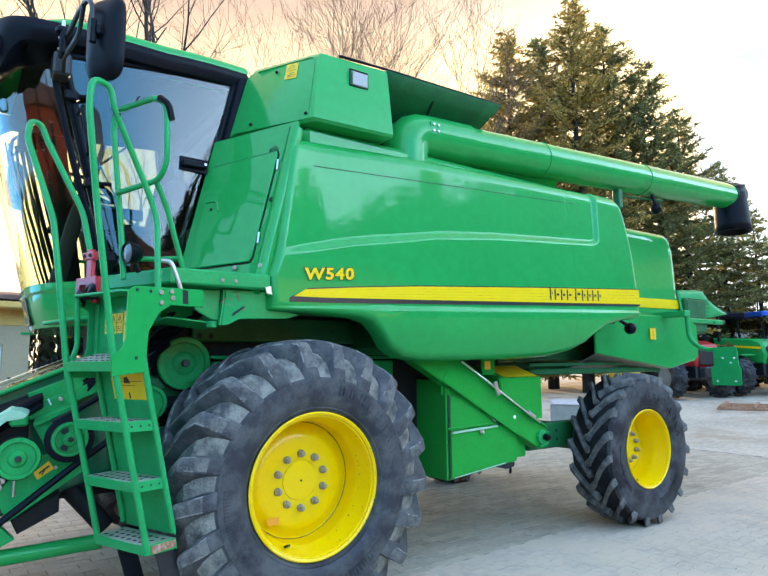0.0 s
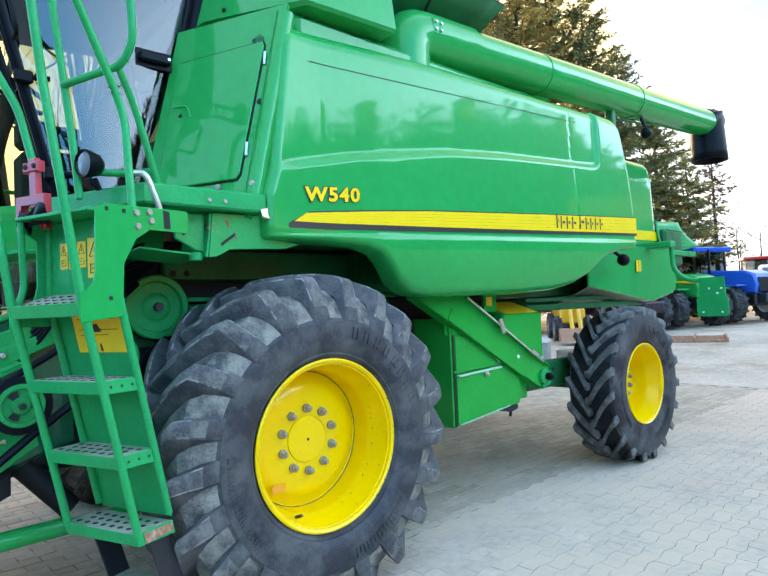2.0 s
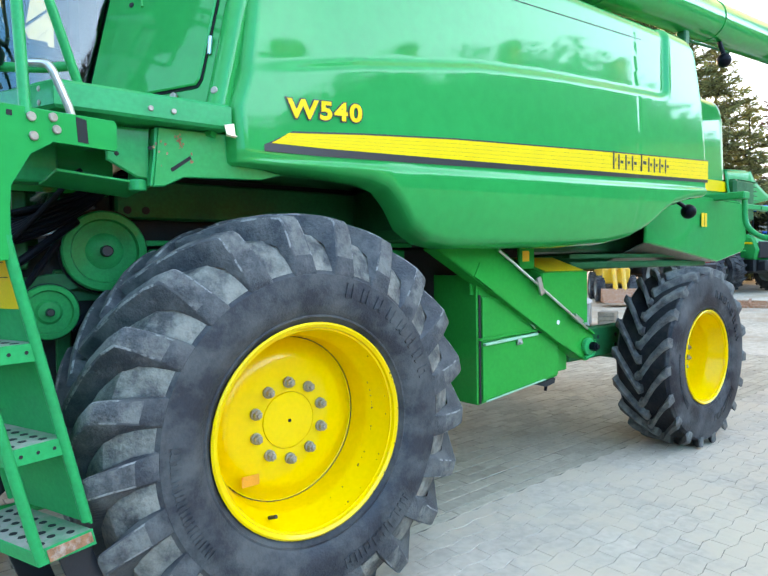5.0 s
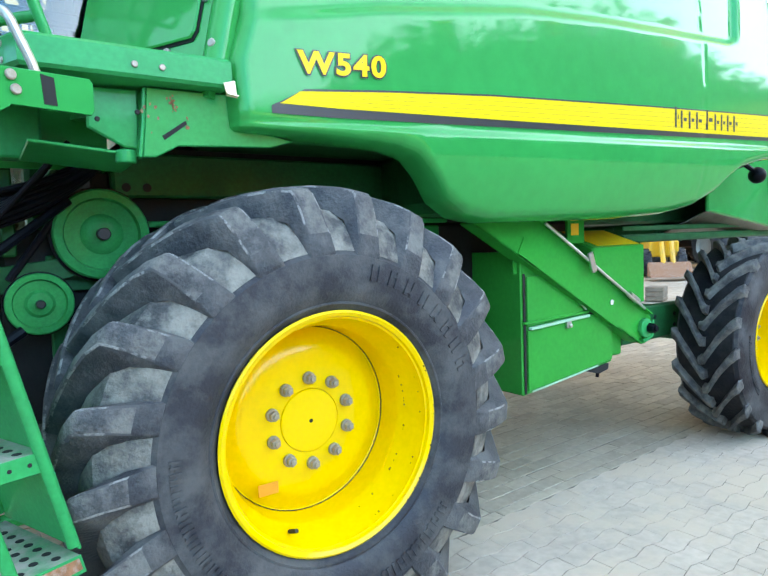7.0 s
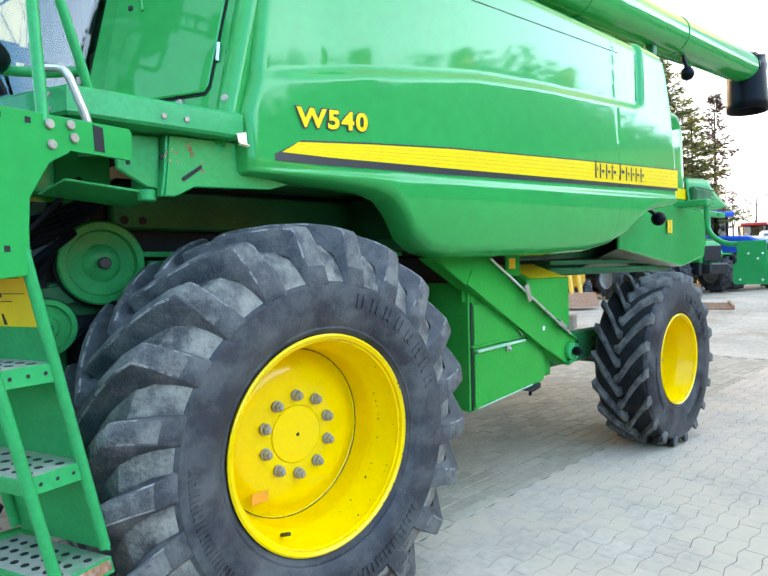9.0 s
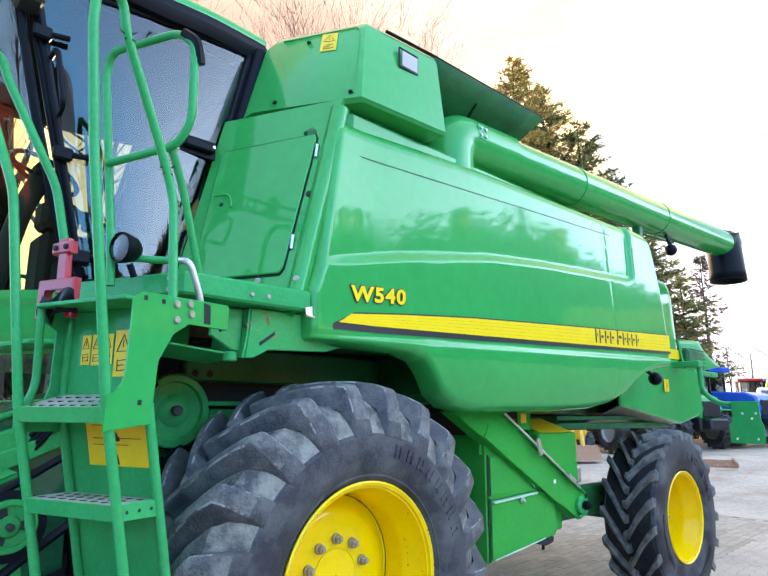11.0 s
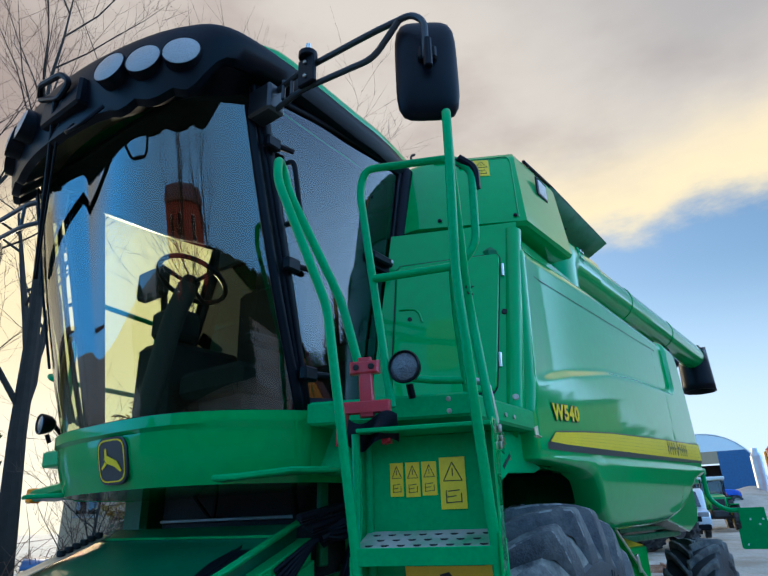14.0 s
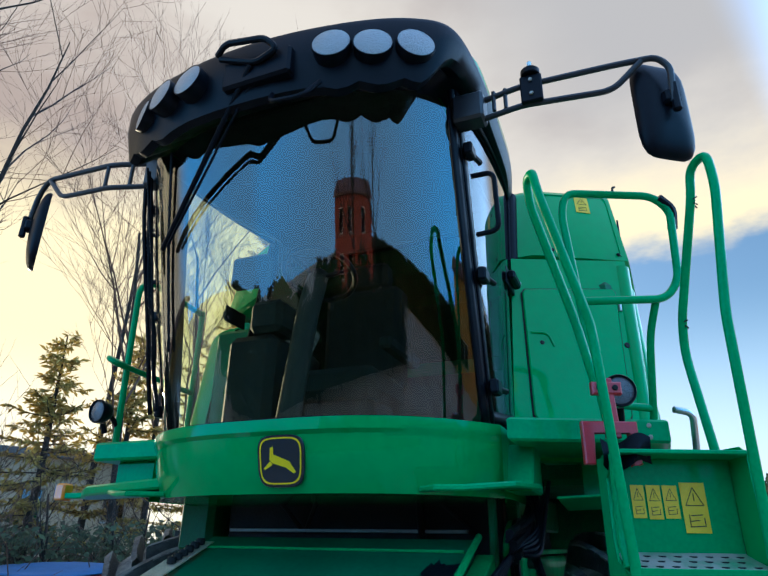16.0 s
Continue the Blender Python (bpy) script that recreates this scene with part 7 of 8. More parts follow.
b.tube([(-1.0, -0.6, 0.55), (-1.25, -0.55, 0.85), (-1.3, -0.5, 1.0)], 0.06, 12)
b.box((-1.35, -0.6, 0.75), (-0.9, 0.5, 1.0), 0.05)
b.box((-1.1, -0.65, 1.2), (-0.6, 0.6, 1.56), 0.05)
part_each("drive_part", b, DARK, feeder, "grimy drive parts and backing, shade in their colour")
b = Build()
b.tube([(-2.7, -0.74, 0.49), (-1.05, -0.74, 0.505)], 0.045, 16)
b.tube([(-1.05, -0.74, 0.505), (-0.75, -0.74, 0.51)], 0.028, 12)
part("lift_cylinder", b, GREEN, feeder, "green lift cylinder")
b = Build()
b.prism([(-1.452, -0.892, 0.971), (-1.378, -0.892, 1.029), (-1.348, -0.892, 0.985), (-1.430, -0.892, 0.931)], (0, -0.002, 0))
part("warning_label", b, LABEL_Y, feeder, "small yellow warning label")
b = Build()
b.tube([(-1.425, -0.895, 0.965), (-1.375, -0.895, 1.003)], 0.006, 4)
b.tube([(-1.41, -0.895, 0.955), (-1.395, -0.895, 0.985)], 0.004, 4)
part("pictogram", b, INK, feeder)
# dark cross-members and white edge below the cab
b = Build()
b.box((-0.62, -0.74, 1.58), (-0.55, 0.76, 1.90), 0.01)
b.tube([(-0.70, 0.40, 1.84), (-0.64, 0.28, 1.69)], 0.012, 6)
b.tube([(-0.70, 0.18, 1.84), (-0.64, 0.27, 1.69)], 0.012, 6)
b.tube([(-0.70, -0.36, 1.86), (-0.64, -0.36, 1.66)], 0.022, 6)
b.tube([(-0.70, -0.45, 1.84), (-0.64, -0.62, 1.69)], 0.012, 6)
part_each("cross_member", b, DARK, combine)
b = Build()
b.box((-0.66, -0.58, 1.69), (-0.625, 0.72, 1.706), 0.003)
part("pale_edge", b, GREY, combine)
b = Build()
b.box((-0.72, 0.80, 1.58), (-0.42, 1.02, 1.90), 0.03)
part("cab_mount", b, GREEN_D, combine)

# ---------- surroundings ----------
def at_az(az, d, ox=-1.87, oy=-4.88):
    return ox + d * math.cos(radians(az)), oy + d * math.sin(radians(az))


def spruce(x, y, h, seed, spread=0.24, material=None, label="tall dark spruce with sunlit tips", clear=0.08, dens=1.0, leaf=1.0):
    """A conifer: tapered trunk, drooping whorls, each branch hung with many narrow needle tufts."""
    rng = random.Random(seed)
    t = thing("spruce_tree", label, "conifer", (x, y, ground_z(x, y) - 0.05), "trees behind the yard")
    b = Build()
    b.tube([(0, 0, 0), (0.05, 0, h * 0.5), (0, 0.04, h * 0.985)], 0.012 * h + 0.05, 8, taper=0.012)
    part("trunk", b, BARK, t)
    V, F, VB = [], [], Build()
    z = clear * h
    while z < h * 0.985:
        k = (z / h - clear) / (1 - clear)
        L = spread * h * (1 - k) ** 0.85 * (0.75 if k < 0.12 else 1) + 0.12
        for i in range(rng.randint(5, 7)):
            if rng.random() < 0.12:
                continue
            a = rng.uniform(0, 2 * math.pi)
            ln = L * rng.uniform(0.55, 1.15)
            rise = rng.uniform(-0.28, 0.05) + 0.5 * k
            d = Vector((math.cos(a), math.sin(a), rise)).normalized()
            p0 = Vector((0, 0, z + rng.uniform(-0.1, 0.1)))
            tip_ = p0 + d * ln + Vector((0, 0, -0.10 * ln + 0.16 * ln * ln / (L + 0.5)))
            mid = p0 + d * ln * 0.55 + Vector((0, 0, -0.06 * ln))
            if ln > 0.7:
                VB.tube([p0, mid, tip_], 0.018, 4, taper=0.005)
            n = max(3, int(ln * 9 * dens / leaf))
            for j in range(n):
                f = 0.12 + 0.88 * (j + rng.random()) / n
                c = p0 * (1 - f) ** 2 + mid * 2 * f * (1 - f) + tip_ * f * f
                for q in range(3):
                    s = leaf * rng.uniform(0.24, 0.52) * (1.15 - 0.4 * f)
                    e = (d * rng.uniform(0.2, 1.0) + Vector((rng.uniform(-1, 1), rng.uniform(-1, 1), rng.uniform(-0.75, 0.45)))).normalized()
                    w = e.orthogonal().normalized()
                    w = (w * math.cos(q * 2.1) + e.cross(w) * math.sin(q * 2.1)) * s * 0.13
                    m = len(V)
                    V += [tuple(c - w * 0.5), tuple(c + e * s * 0.55 - w), tuple(c + e * s), tuple(c + e * s * 0.5 + w)]
                    F.append((m, m + 1, m + 2, m + 3))
        z += rng.uniform(0.16, 0.28) * (1.0 + 0.6 * (1 - k)) / max(0.75, dens)
    b = Build()
    b.v, b.f = V, F
    part("crown", b, material or NEEDLE, t, sharp=0, fix=False)
    if VB.v:
        part("branchwork", VB, BARK, t, fix=False)
    return t


def bare_tree(x, y, h, seed, r0=0.14, lean=(0.1, 0.0), levels=4, label="leafless tree with fine bare twigs", wide=0.55, fork=0.32, straight=0.0, mat_=None):
    """A leafless tree: a bent tapering trunk that forks into limbs, branches and fine twigs."""
    rng = random.Random(seed)
    t = thing("bare_tree", label, "tree", (x, y, ground_z(x, y) - 0.05), "bare trees")
    trunk, limbs, twigs = Build(), Build(), Build()

    def grow(p, d, ln, r, lev):
        n = 5 if lev < 2 else 4
        pts, q, e = [p], p.copy(), d.copy()
        for i in range(n):
            wob = 0.16 if lev else 0.07
            e = (e + Vector((rng.uniform(-wob, wob), rng.uniform(-wob, wob), rng.uniform(-0.03, 0.10)))).normalized()
            q = q + e * (ln / n)
            pts.append(q.copy())
        end = r * (0.32 if lev == 0 else 0.16 if lev < 3 else 0.3)
        (trunk if lev == 0 else limbs if lev < 3 else twigs).tube(pts, r, 9 if lev == 0 else 6 if lev < 3 else 3, taper=end)
        if lev >= levels:
            return
        kids = {0: 6, 1: 6, 2: 5, 3: 4, 4: 3}[lev]
        for i in range(kids):
            f = fork + (1 - fork) * (i + rng.random()) / kids if lev == 0 else 0.2 + 0.8 * (i + rng.random()) / kids
            k = min(n - 1, int(f * n))
            c = pts[k].lerp(pts[k + 1], f * n - k)
            ax = Vector((rng.uniform(-1, 1), rng.uniform(-1, 1), rng.uniform(-0.2, 0.6 + straight))).normalized()
            nd = (e * (0.75 + straight) + ax * wide * rng.uniform(0.8, 1.7)).normalized()
            grow(c, nd, ln * rng.uniform(0.42, 0.68), max(0.004, r * (1 - 0.5 * f) * rng.uniform(0.35, 0.58)), lev + 1)

    grow(Vector((0, 0, 0)), Vector((lean[0], lean[1], 1)).normalized(), h * 0.62, r0, 0)
    part("trunk", trunk, BARK, t, fix=False)
    part("branchwork", limbs, mat_ or BARK, t, fix=False)
    if twigs.v:
        part("twig_crown", twigs, mat_ or TWIG, t, fix=False)
    return t


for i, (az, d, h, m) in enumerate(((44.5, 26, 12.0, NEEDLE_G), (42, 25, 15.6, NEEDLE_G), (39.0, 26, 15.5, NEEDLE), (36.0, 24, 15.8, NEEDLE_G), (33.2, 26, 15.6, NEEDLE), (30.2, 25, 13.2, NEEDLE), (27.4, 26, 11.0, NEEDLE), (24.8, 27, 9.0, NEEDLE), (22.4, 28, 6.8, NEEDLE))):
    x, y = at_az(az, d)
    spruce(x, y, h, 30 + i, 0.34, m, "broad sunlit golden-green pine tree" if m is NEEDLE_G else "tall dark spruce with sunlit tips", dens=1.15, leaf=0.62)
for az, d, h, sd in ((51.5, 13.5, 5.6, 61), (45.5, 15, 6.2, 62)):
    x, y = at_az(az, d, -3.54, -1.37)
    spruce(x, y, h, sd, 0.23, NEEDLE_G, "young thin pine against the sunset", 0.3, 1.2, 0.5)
bare_tree(2.30, 9.12, 13.5, 4, 0.20, (-0.048, -0.012), 4)
bare_tree(0.9, 10.6, 13.5, 11, 0.22, (-0.04, 0.0), 4)
for i, (az, d, h) in enumerate(((60.5, 17, 14), (58, 16, 13.5), (55.5, 17, 13.0), (52.5, 16, 13.0), (49, 17, 12.5), (46, 18, 11))):
    x, y = at_az(az, d)
    bare_tree(x, y, h, 70 + i, 0.09, (0.08 * (-1) ** i, 0.02), 4, "slender leafless willow with upright shoots", 0.55, 0.35, 0.15, TWIG)
x, y = at_az(18.6, 38, -1.57, -3.71)
spruce(x, y, 9.5, 91, 0.20, TWIG, "thin bare larch tree behind the yard", 0.15, 0.35)
for i in range(9):
    x, y = at_az(14 + 1.6 * i, 60 + 4 * (i % 3), -1.57, -3.71)
    bare_tree(x, y, 7.5 + (i % 3), 120 + i, 0.10, (0.03, 0), 3, "slim leafless tree far behind the yard", 0.6, 0.25)

# saplings and shrubs along the verge
for i, (x, y, h) in enumerate(((2.9, 7.8, 3.4), (3.7, 7.1, 2.8), (4.4, 7.9, 3.9), (5.1, 7.0, 3.0), (5.9, 7.5, 3.6), (6.6, 6.7, 3.2), (3.3, 8.6, 4.2))):
    bare_tree(x, y, h, 210 + i, 0.045, (0.10 * (-1) ** i, 0.03), 3, "crooked leafless sapling on the verge", 0.7, 0.2)

# row of thuja columns
def thuja(x, y, h, seed):
    rng = random.Random(seed)
    t = thing("thuja", "dark green columnar thuja with browned tips", "hedge shrub", (x, y, ground_z(x, y) - 0.05), "thuja row")
    b = Build()
    b.tube([(0, 0, 0), (0, 0, h * 0.9)], 0.05, 6, taper=0.01)
    part("trunk", b, BARK, t)
    V, F = [], []
    for i in range(int(1500 * h / 4)):
        k = rng.random() ** 1.3
        R = 0.62 * (1 - k) ** 0.6 * rng.uniform(0.45, 1.05)
        a = rng.uniform(0, 6.283)
        c = Vector((R * math.cos(a), R * math.sin(a), 0.1 + k * h * 0.97))
        e = Vector((math.cos(a) * 0.4 + rng.uniform(-0.4, 0.4), math.sin(a) * 0.4 + rng.uniform(-0.4, 0.4), rng.uniform(0.4, 1.1))).normalized()
        s = rng.uniform(0.14, 0.30)
        w = e.cross(Vector((math.sin(a + 0.7), math.cos(a), 0.2))).normalized() * s * 0.3
        m = len(V)
        V += [tuple(c - w * 0.5), tuple(c + e * s * 0.5 - w), tuple(c + e * s), tuple(c + e * s * 0.5 + w)]
        F.append((m, m + 1, m + 2, m + 3))
    b = Build()
    b.v, b.f = V, F
    part("foliage", b, THUJA, t, sharp=0, fix=False)


for i, az in enumerate((82.6, 80.6, 79.3, 78.0, 76.6, 75.2, 73.6, 72.0)):
    x, y = at_az(az, 16.5 + 0.3 * (i % 2), -2.24, -3.27)
    thuja(x, y, (3.0, 3.9, 3.7, 4.2, 4.0, 3.7, 4.1, 3.9)[i], 200 + i)

# brambles and dry twigs along the verge
rng = random.Random(77)
b = Build()
for i in range(900):
    az, d = rng.triangular(40, 80, 56), rng.uniform(10.5, 15.5)
    x, y = at_az(az, d, -2.8, -2.8)
    p = Vector((x, y, ground_z(x, y)))
    e = Vector((rng.uniform(-0.7, 0.7), rng.uniform(-0.7, 0.7), rng.uniform(0.5, 1.2)))
    ln = rng.uniform(0.6, 2.6)
    q = p + e * ln * 0.6
    b.tube([p, q, q + Vector((e.x * 0.8, e.y * 0.8, rng.uniform(-0.4, 0.5))) * ln * 0.5], 0.012, 3, taper=0.003)
o = new("brambles", b.mesh("brambles", TWIG, 0, fix=False))
tagged(o, "dry brown tangled bramble stems along the verge", "undergrowth", kind="stuff")
V, F = [], []
for i in range(13000):
    az, d = rng.triangular(36, 84, 52), rng.uniform(11.5, 15.0)
    x, y = at_az(az, d, -2.8, -2.8)
    top = 0.5 + 0.75 * (0.5 + 0.5 * noise.noise(Vector((x * 0.6, y * 0.6, 0)))) + (0.9 if az < 60 else 0)
    c = Vector((x, y, ground_z(x, y) + top * rng.random() ** 0.7))
    e = Vector((rng.uniform(-1, 1), rng.uniform(-1, 1), rng.uniform(-0.2, 1))).normalized()
    s = rng.uniform(0.05, 0.16)
    w = e.orthogonal().normalized() * s * 0.35
    m = len(V)
    V += [tuple(c), tuple(c + e * s * 0.5 - w), tuple(c + e * s), tuple(c + e * s * 0.5 + w)]
    F.append((m, m + 1, m + 2, m + 3))
b = Build()
b.v, b.f = V, F
o = new("undergrowth", b.mesh("undergrowth", HEDGE, 0, fix=False))
tagged(o, "low tangled green-brown undergrowth", "undergrowth", kind="stuff")

# cream house with flat roof, in the trees
def house(name, label, x, y, turn, w, dp, h, wallm, roofm, wins, base=0.0, over=0.35, rise=0.0, frame_m=None):
    t = thing(name, label, "house", (x, y, base), turn=turn)
    b = Build()
    # front wall with real openings: piers and bands round each window
    xs = sorted({-w / 2, w / 2} | {a for q in wins for a in (q[0], q[0] + q[2])})
    zs = sorted({0, h} | {a for q in wins for a in (q[1], q[1] + q[3])})
    for i in range(len(xs) - 1):
        for j in range(len(zs) - 1):
            cx, cz = (xs[i] + xs[i + 1]) / 2, (zs[j] + zs[j + 1]) / 2
            if any(q[0] < cx < q[0] + q[2] and q[1] < cz < q[1] + q[3] for q in wins):
                continue
            b.box((xs[i], 0, zs[j]), (xs[i + 1], 0.25, zs[j + 1]), 0.0)
    b.box((-w / 2, 0.25, 0), (-w / 2 + 0.25, dp, h), 0.0)
    b.box((w / 2 - 0.25, 0.25, 0), (w / 2, dp, h), 0.0)
    b.box((-w / 2, dp - 0.25, 0), (w / 2, dp, h), 0.0)
    part("wall", b, wallm, t)
    b = Build()
    if rise:
        b.prism([(-w / 2 - over, -over, h), (w / 2 + over, -over, h), (w / 2 + over, dp / 2, h + rise), (-w / 2 - over, dp / 2, h + rise)], (0, 0, 0.12), 0.02)
        b.prism([(-w / 2 - over, dp + over, h), (w / 2 + over, dp + over, h), (w / 2 + over, dp / 2, h + rise), (-w / 2 - over, dp / 2, h + rise)], (0, 0, 0.12), 0.02)
        for sx in (-w / 2, w / 2 - 0.2):
            b.prism([(sx, 0, h), (sx, dp, h), (sx, dp / 2, h + rise)], (0.2, 0, 0))
    else:
        b.box((-w / 2 - over, -over, h), (w / 2 + over, dp + over, h + 0.28), 0.02)
    part("roof", b, roofm, t)
    for q in wins:
        b = Build()
        x0, z0, ww, hh = q[:4]
        for lo, hi in (((x0, 0.10, z0), (x0 + ww, 0.17, z0 + 0.07)), ((x0, 0.10, z0 + hh - 0.07), (x0 + ww, 0.17, z0 + hh)), ((x0, 0.10, z0), (x0 + 0.07, 0.17, z0 + hh)), ((x0 + ww - 0.07, 0.10, z0), (x0 + ww, 0.17, z0 + hh)), ((x0 + ww / 2 - 0.03, 0.10, z0), (x0 + ww / 2 + 0.03, 0.17, z0 + hh))):
            b.box(lo, hi, 0.01)
        o = part("window", b, frame_m or WHITE, t)
        b = Build()
        b.box((x0 + 0.02, 0.13, z0 + 0.02), (x0 + ww - 0.02, 0.14, z0 + hh - 0.02), 0.0)
        part("pane", b, GLASS_H, o)
        b = Build()
        b.box((x0 - 0.05, -0.06, z0 - 0.06), (x0 + ww + 0.05, 0.10, z0), 0.01)
        part("sill", b, GREY, o)
    return t


x, y = at_az(54.2, 27, -3.28, -1.94)
house("cream_house", "cream plastered two-storey house with a flat dark roof", x + 0.6, y - 0.36, -31, 8.2, 8, 5.6, PLASTER, GREYR, [(-3.7, 3.4, 0.9, 1.1), (-0.5, 3.4, 0.9, 1.1), (2.5, 3.4, 0.9, 1.1), (-3.7, 0.8, 0.9, 1.2), (-0.7, 0.2, 1.0, 2.0), (2.1, 0.7, 0.9, 1.2)], -1.15, frame_m=WOOD)
x, y = at_az(87.3, 15.2, -2.1, -3.44)
t = house("ochre_house", "single-storey house with ochre gable, pale walls and brown roof", x - 2.4, y, 4, 6.9, 6, 3.1, PLASTER, ROOFM, [(1.9, 0.9, 1.0, 1.2)], 0.0, 0.7, 0.45)
b = Build()
b.box((-3.5, -0.03, 2.55), (3.5, -0.005, 3.09), 0.01)
b.box((-3.5, -0.68, 2.92), (4.1, -0.03, 3.07), 0.02)
part("gable_band", b, PLASTER_Y, t, "ochre painted boards under the eaves")
b = Build()
b.box((0.55, -0.05, 0.0), (1.55, 0.02, 2.1), 0.02)
for z0 in (0.2, 1.15):
    b.box((0.70, -0.07, z0), (1.40, -0.04, z0 + 0.75), 0.02)
part("door", b, WHITE, t, "white panelled door")
b = Build()
b.box((3.2, -0.6, 0.0), (3.5, -0.3, 1.0), 0.03)
b.box((2.2, -0.75, 0.0), (3.1, -0.25, 0.9), 0.03)
part("pillar", b, PLASTER, t)
# tall street pole with a yellow cap, beyond the house
# fence of posts and wire
fen = thing("fence", "low fence of grey timber posts and wire", "fence")
for i in range(9):
    x, y = at_az(83 - 3.0 * i, 14.0, -2.1, -3.44)
    b = Build()
    b.box((x - 0.05, y - 0.05, ground_z(x, y) - 0.05), (x + 0.05, y + 0.05, ground_z(x, y) + 1.05), 0.01)
    part("post", b, WOOD, fen)
for z in (0.3, 0.65, 1.0):
    b = Build()
    pts = [at_az(83 - 3.0 * i, 14.0, -2.1, -3.44) for i in range(9)]
    b.tube([(x, y - 0.05, ground_z(x, y) + z) for x, y in pts], 0.006, 5)
    part("wire", b, STEEL, fen)

# skip with a blue cover and concrete blocks beyond the feeder house
x, y = at_az(51.5, 11.0, -3.28, -1.94)
t = thing("skip_container", "red steel skip with a blue tarpaulin cover", "skip", (x, y, 0), turn=-28)
b = Build()
b.prism([(-1.6, -0.8, 0.05), (1.6, -0.8, 0.05), (1.9, -0.8, 1.18), (-1.9, -0.8, 1.18)], (0, 1.6, 0), 0.02)
for k in range(5):
    b.box((-1.4 + 0.66 * k, -0.86, 0.08), (-1.32 + 0.66 * k, -0.80, 1.15), 0.01)
part("body", b, REDM, t)
b = Build()
b.grid(lambda u, v: (-1.95 + 3.9 * u, -0.84 + 1.7 * v, 1.20 + 0.08 * math.sin(3.14 * v) + 0.04 * math.sin(11 * u + 4 * v)), 20, 8)
solid(part("tarpaulin", b, BLUETARP, t, "blue tarpaulin cover"), 0.02)
for i, (az, d, tl) in enumerate(((47.0, 8.3, 20), (44.5, 8.6, 75), (42.0, 9.0, 40))):
    x, y = at_az(az, d, -3.54, -1.37)
    b = Build()
    b.box((-0.35, -0.22, 0), (0.35, 0.22, 1.0 + 0.2 * i), 0.04)
    o = new("concrete_block", b.mesh("concrete_block", SHEET))
    o.matrix_basis = pose(x, y, 0, 0, 0, tl)
    tagged(o, "pale weathered concrete block beside the skip", "concrete block", "concrete blocks")


# parked machines
def small_wheel(parent, c, r, w, rimm, side=-1, rim_k=0.55):
    b = Build()
    b.lathe([(r * rim_k, w / 2), (r * 0.86, w / 2), (r * 0.97, w * 0.36), (r, 0), (r * 0.97, -w * 0.36), (r * 0.86, -w / 2), (r * rim_k, -w / 2)], 32, Matrix.Translation(c))
    n = 18
    for k in range(n):
        a = 2 * math.pi * k / n
        for s in (-1, 1):
            m = Matrix.Translation(c) @ Matrix.Rotation(-a - (0.17 if s > 0 else 0), 4, "Y")
            b.box((r * 0.94, min(0, s * w * 0.48), -r * 0.05), (r * 1.03, max(0, s * w * 0.48), r * 0.05), 0.005, m @ Matrix.Rotation(s * 0.4, 4, "X"))
    o = new("wheel")
    o.parent = parent
    part("tyre", b, RUBBER, o)
    b = Build()
    b.lathe([(r * rim_k * 1.03, w * 0.48), (r * rim_k * 0.9, w * 0.30), (r * rim_k * 0.5, w * 0.24), (0.0001, w * 0.26)], 24, Matrix.Translation(c))
    b.lathe([(r * rim_k * 1.03, -w * 0.48), (r * rim_k * 0.9, -w * 0.30), (r * rim_k * 0.5, -w * 0.24), (0.0001, -w * 0.26)], 24, Matrix.Translation(c))
    part("rim", b, rimm, o)


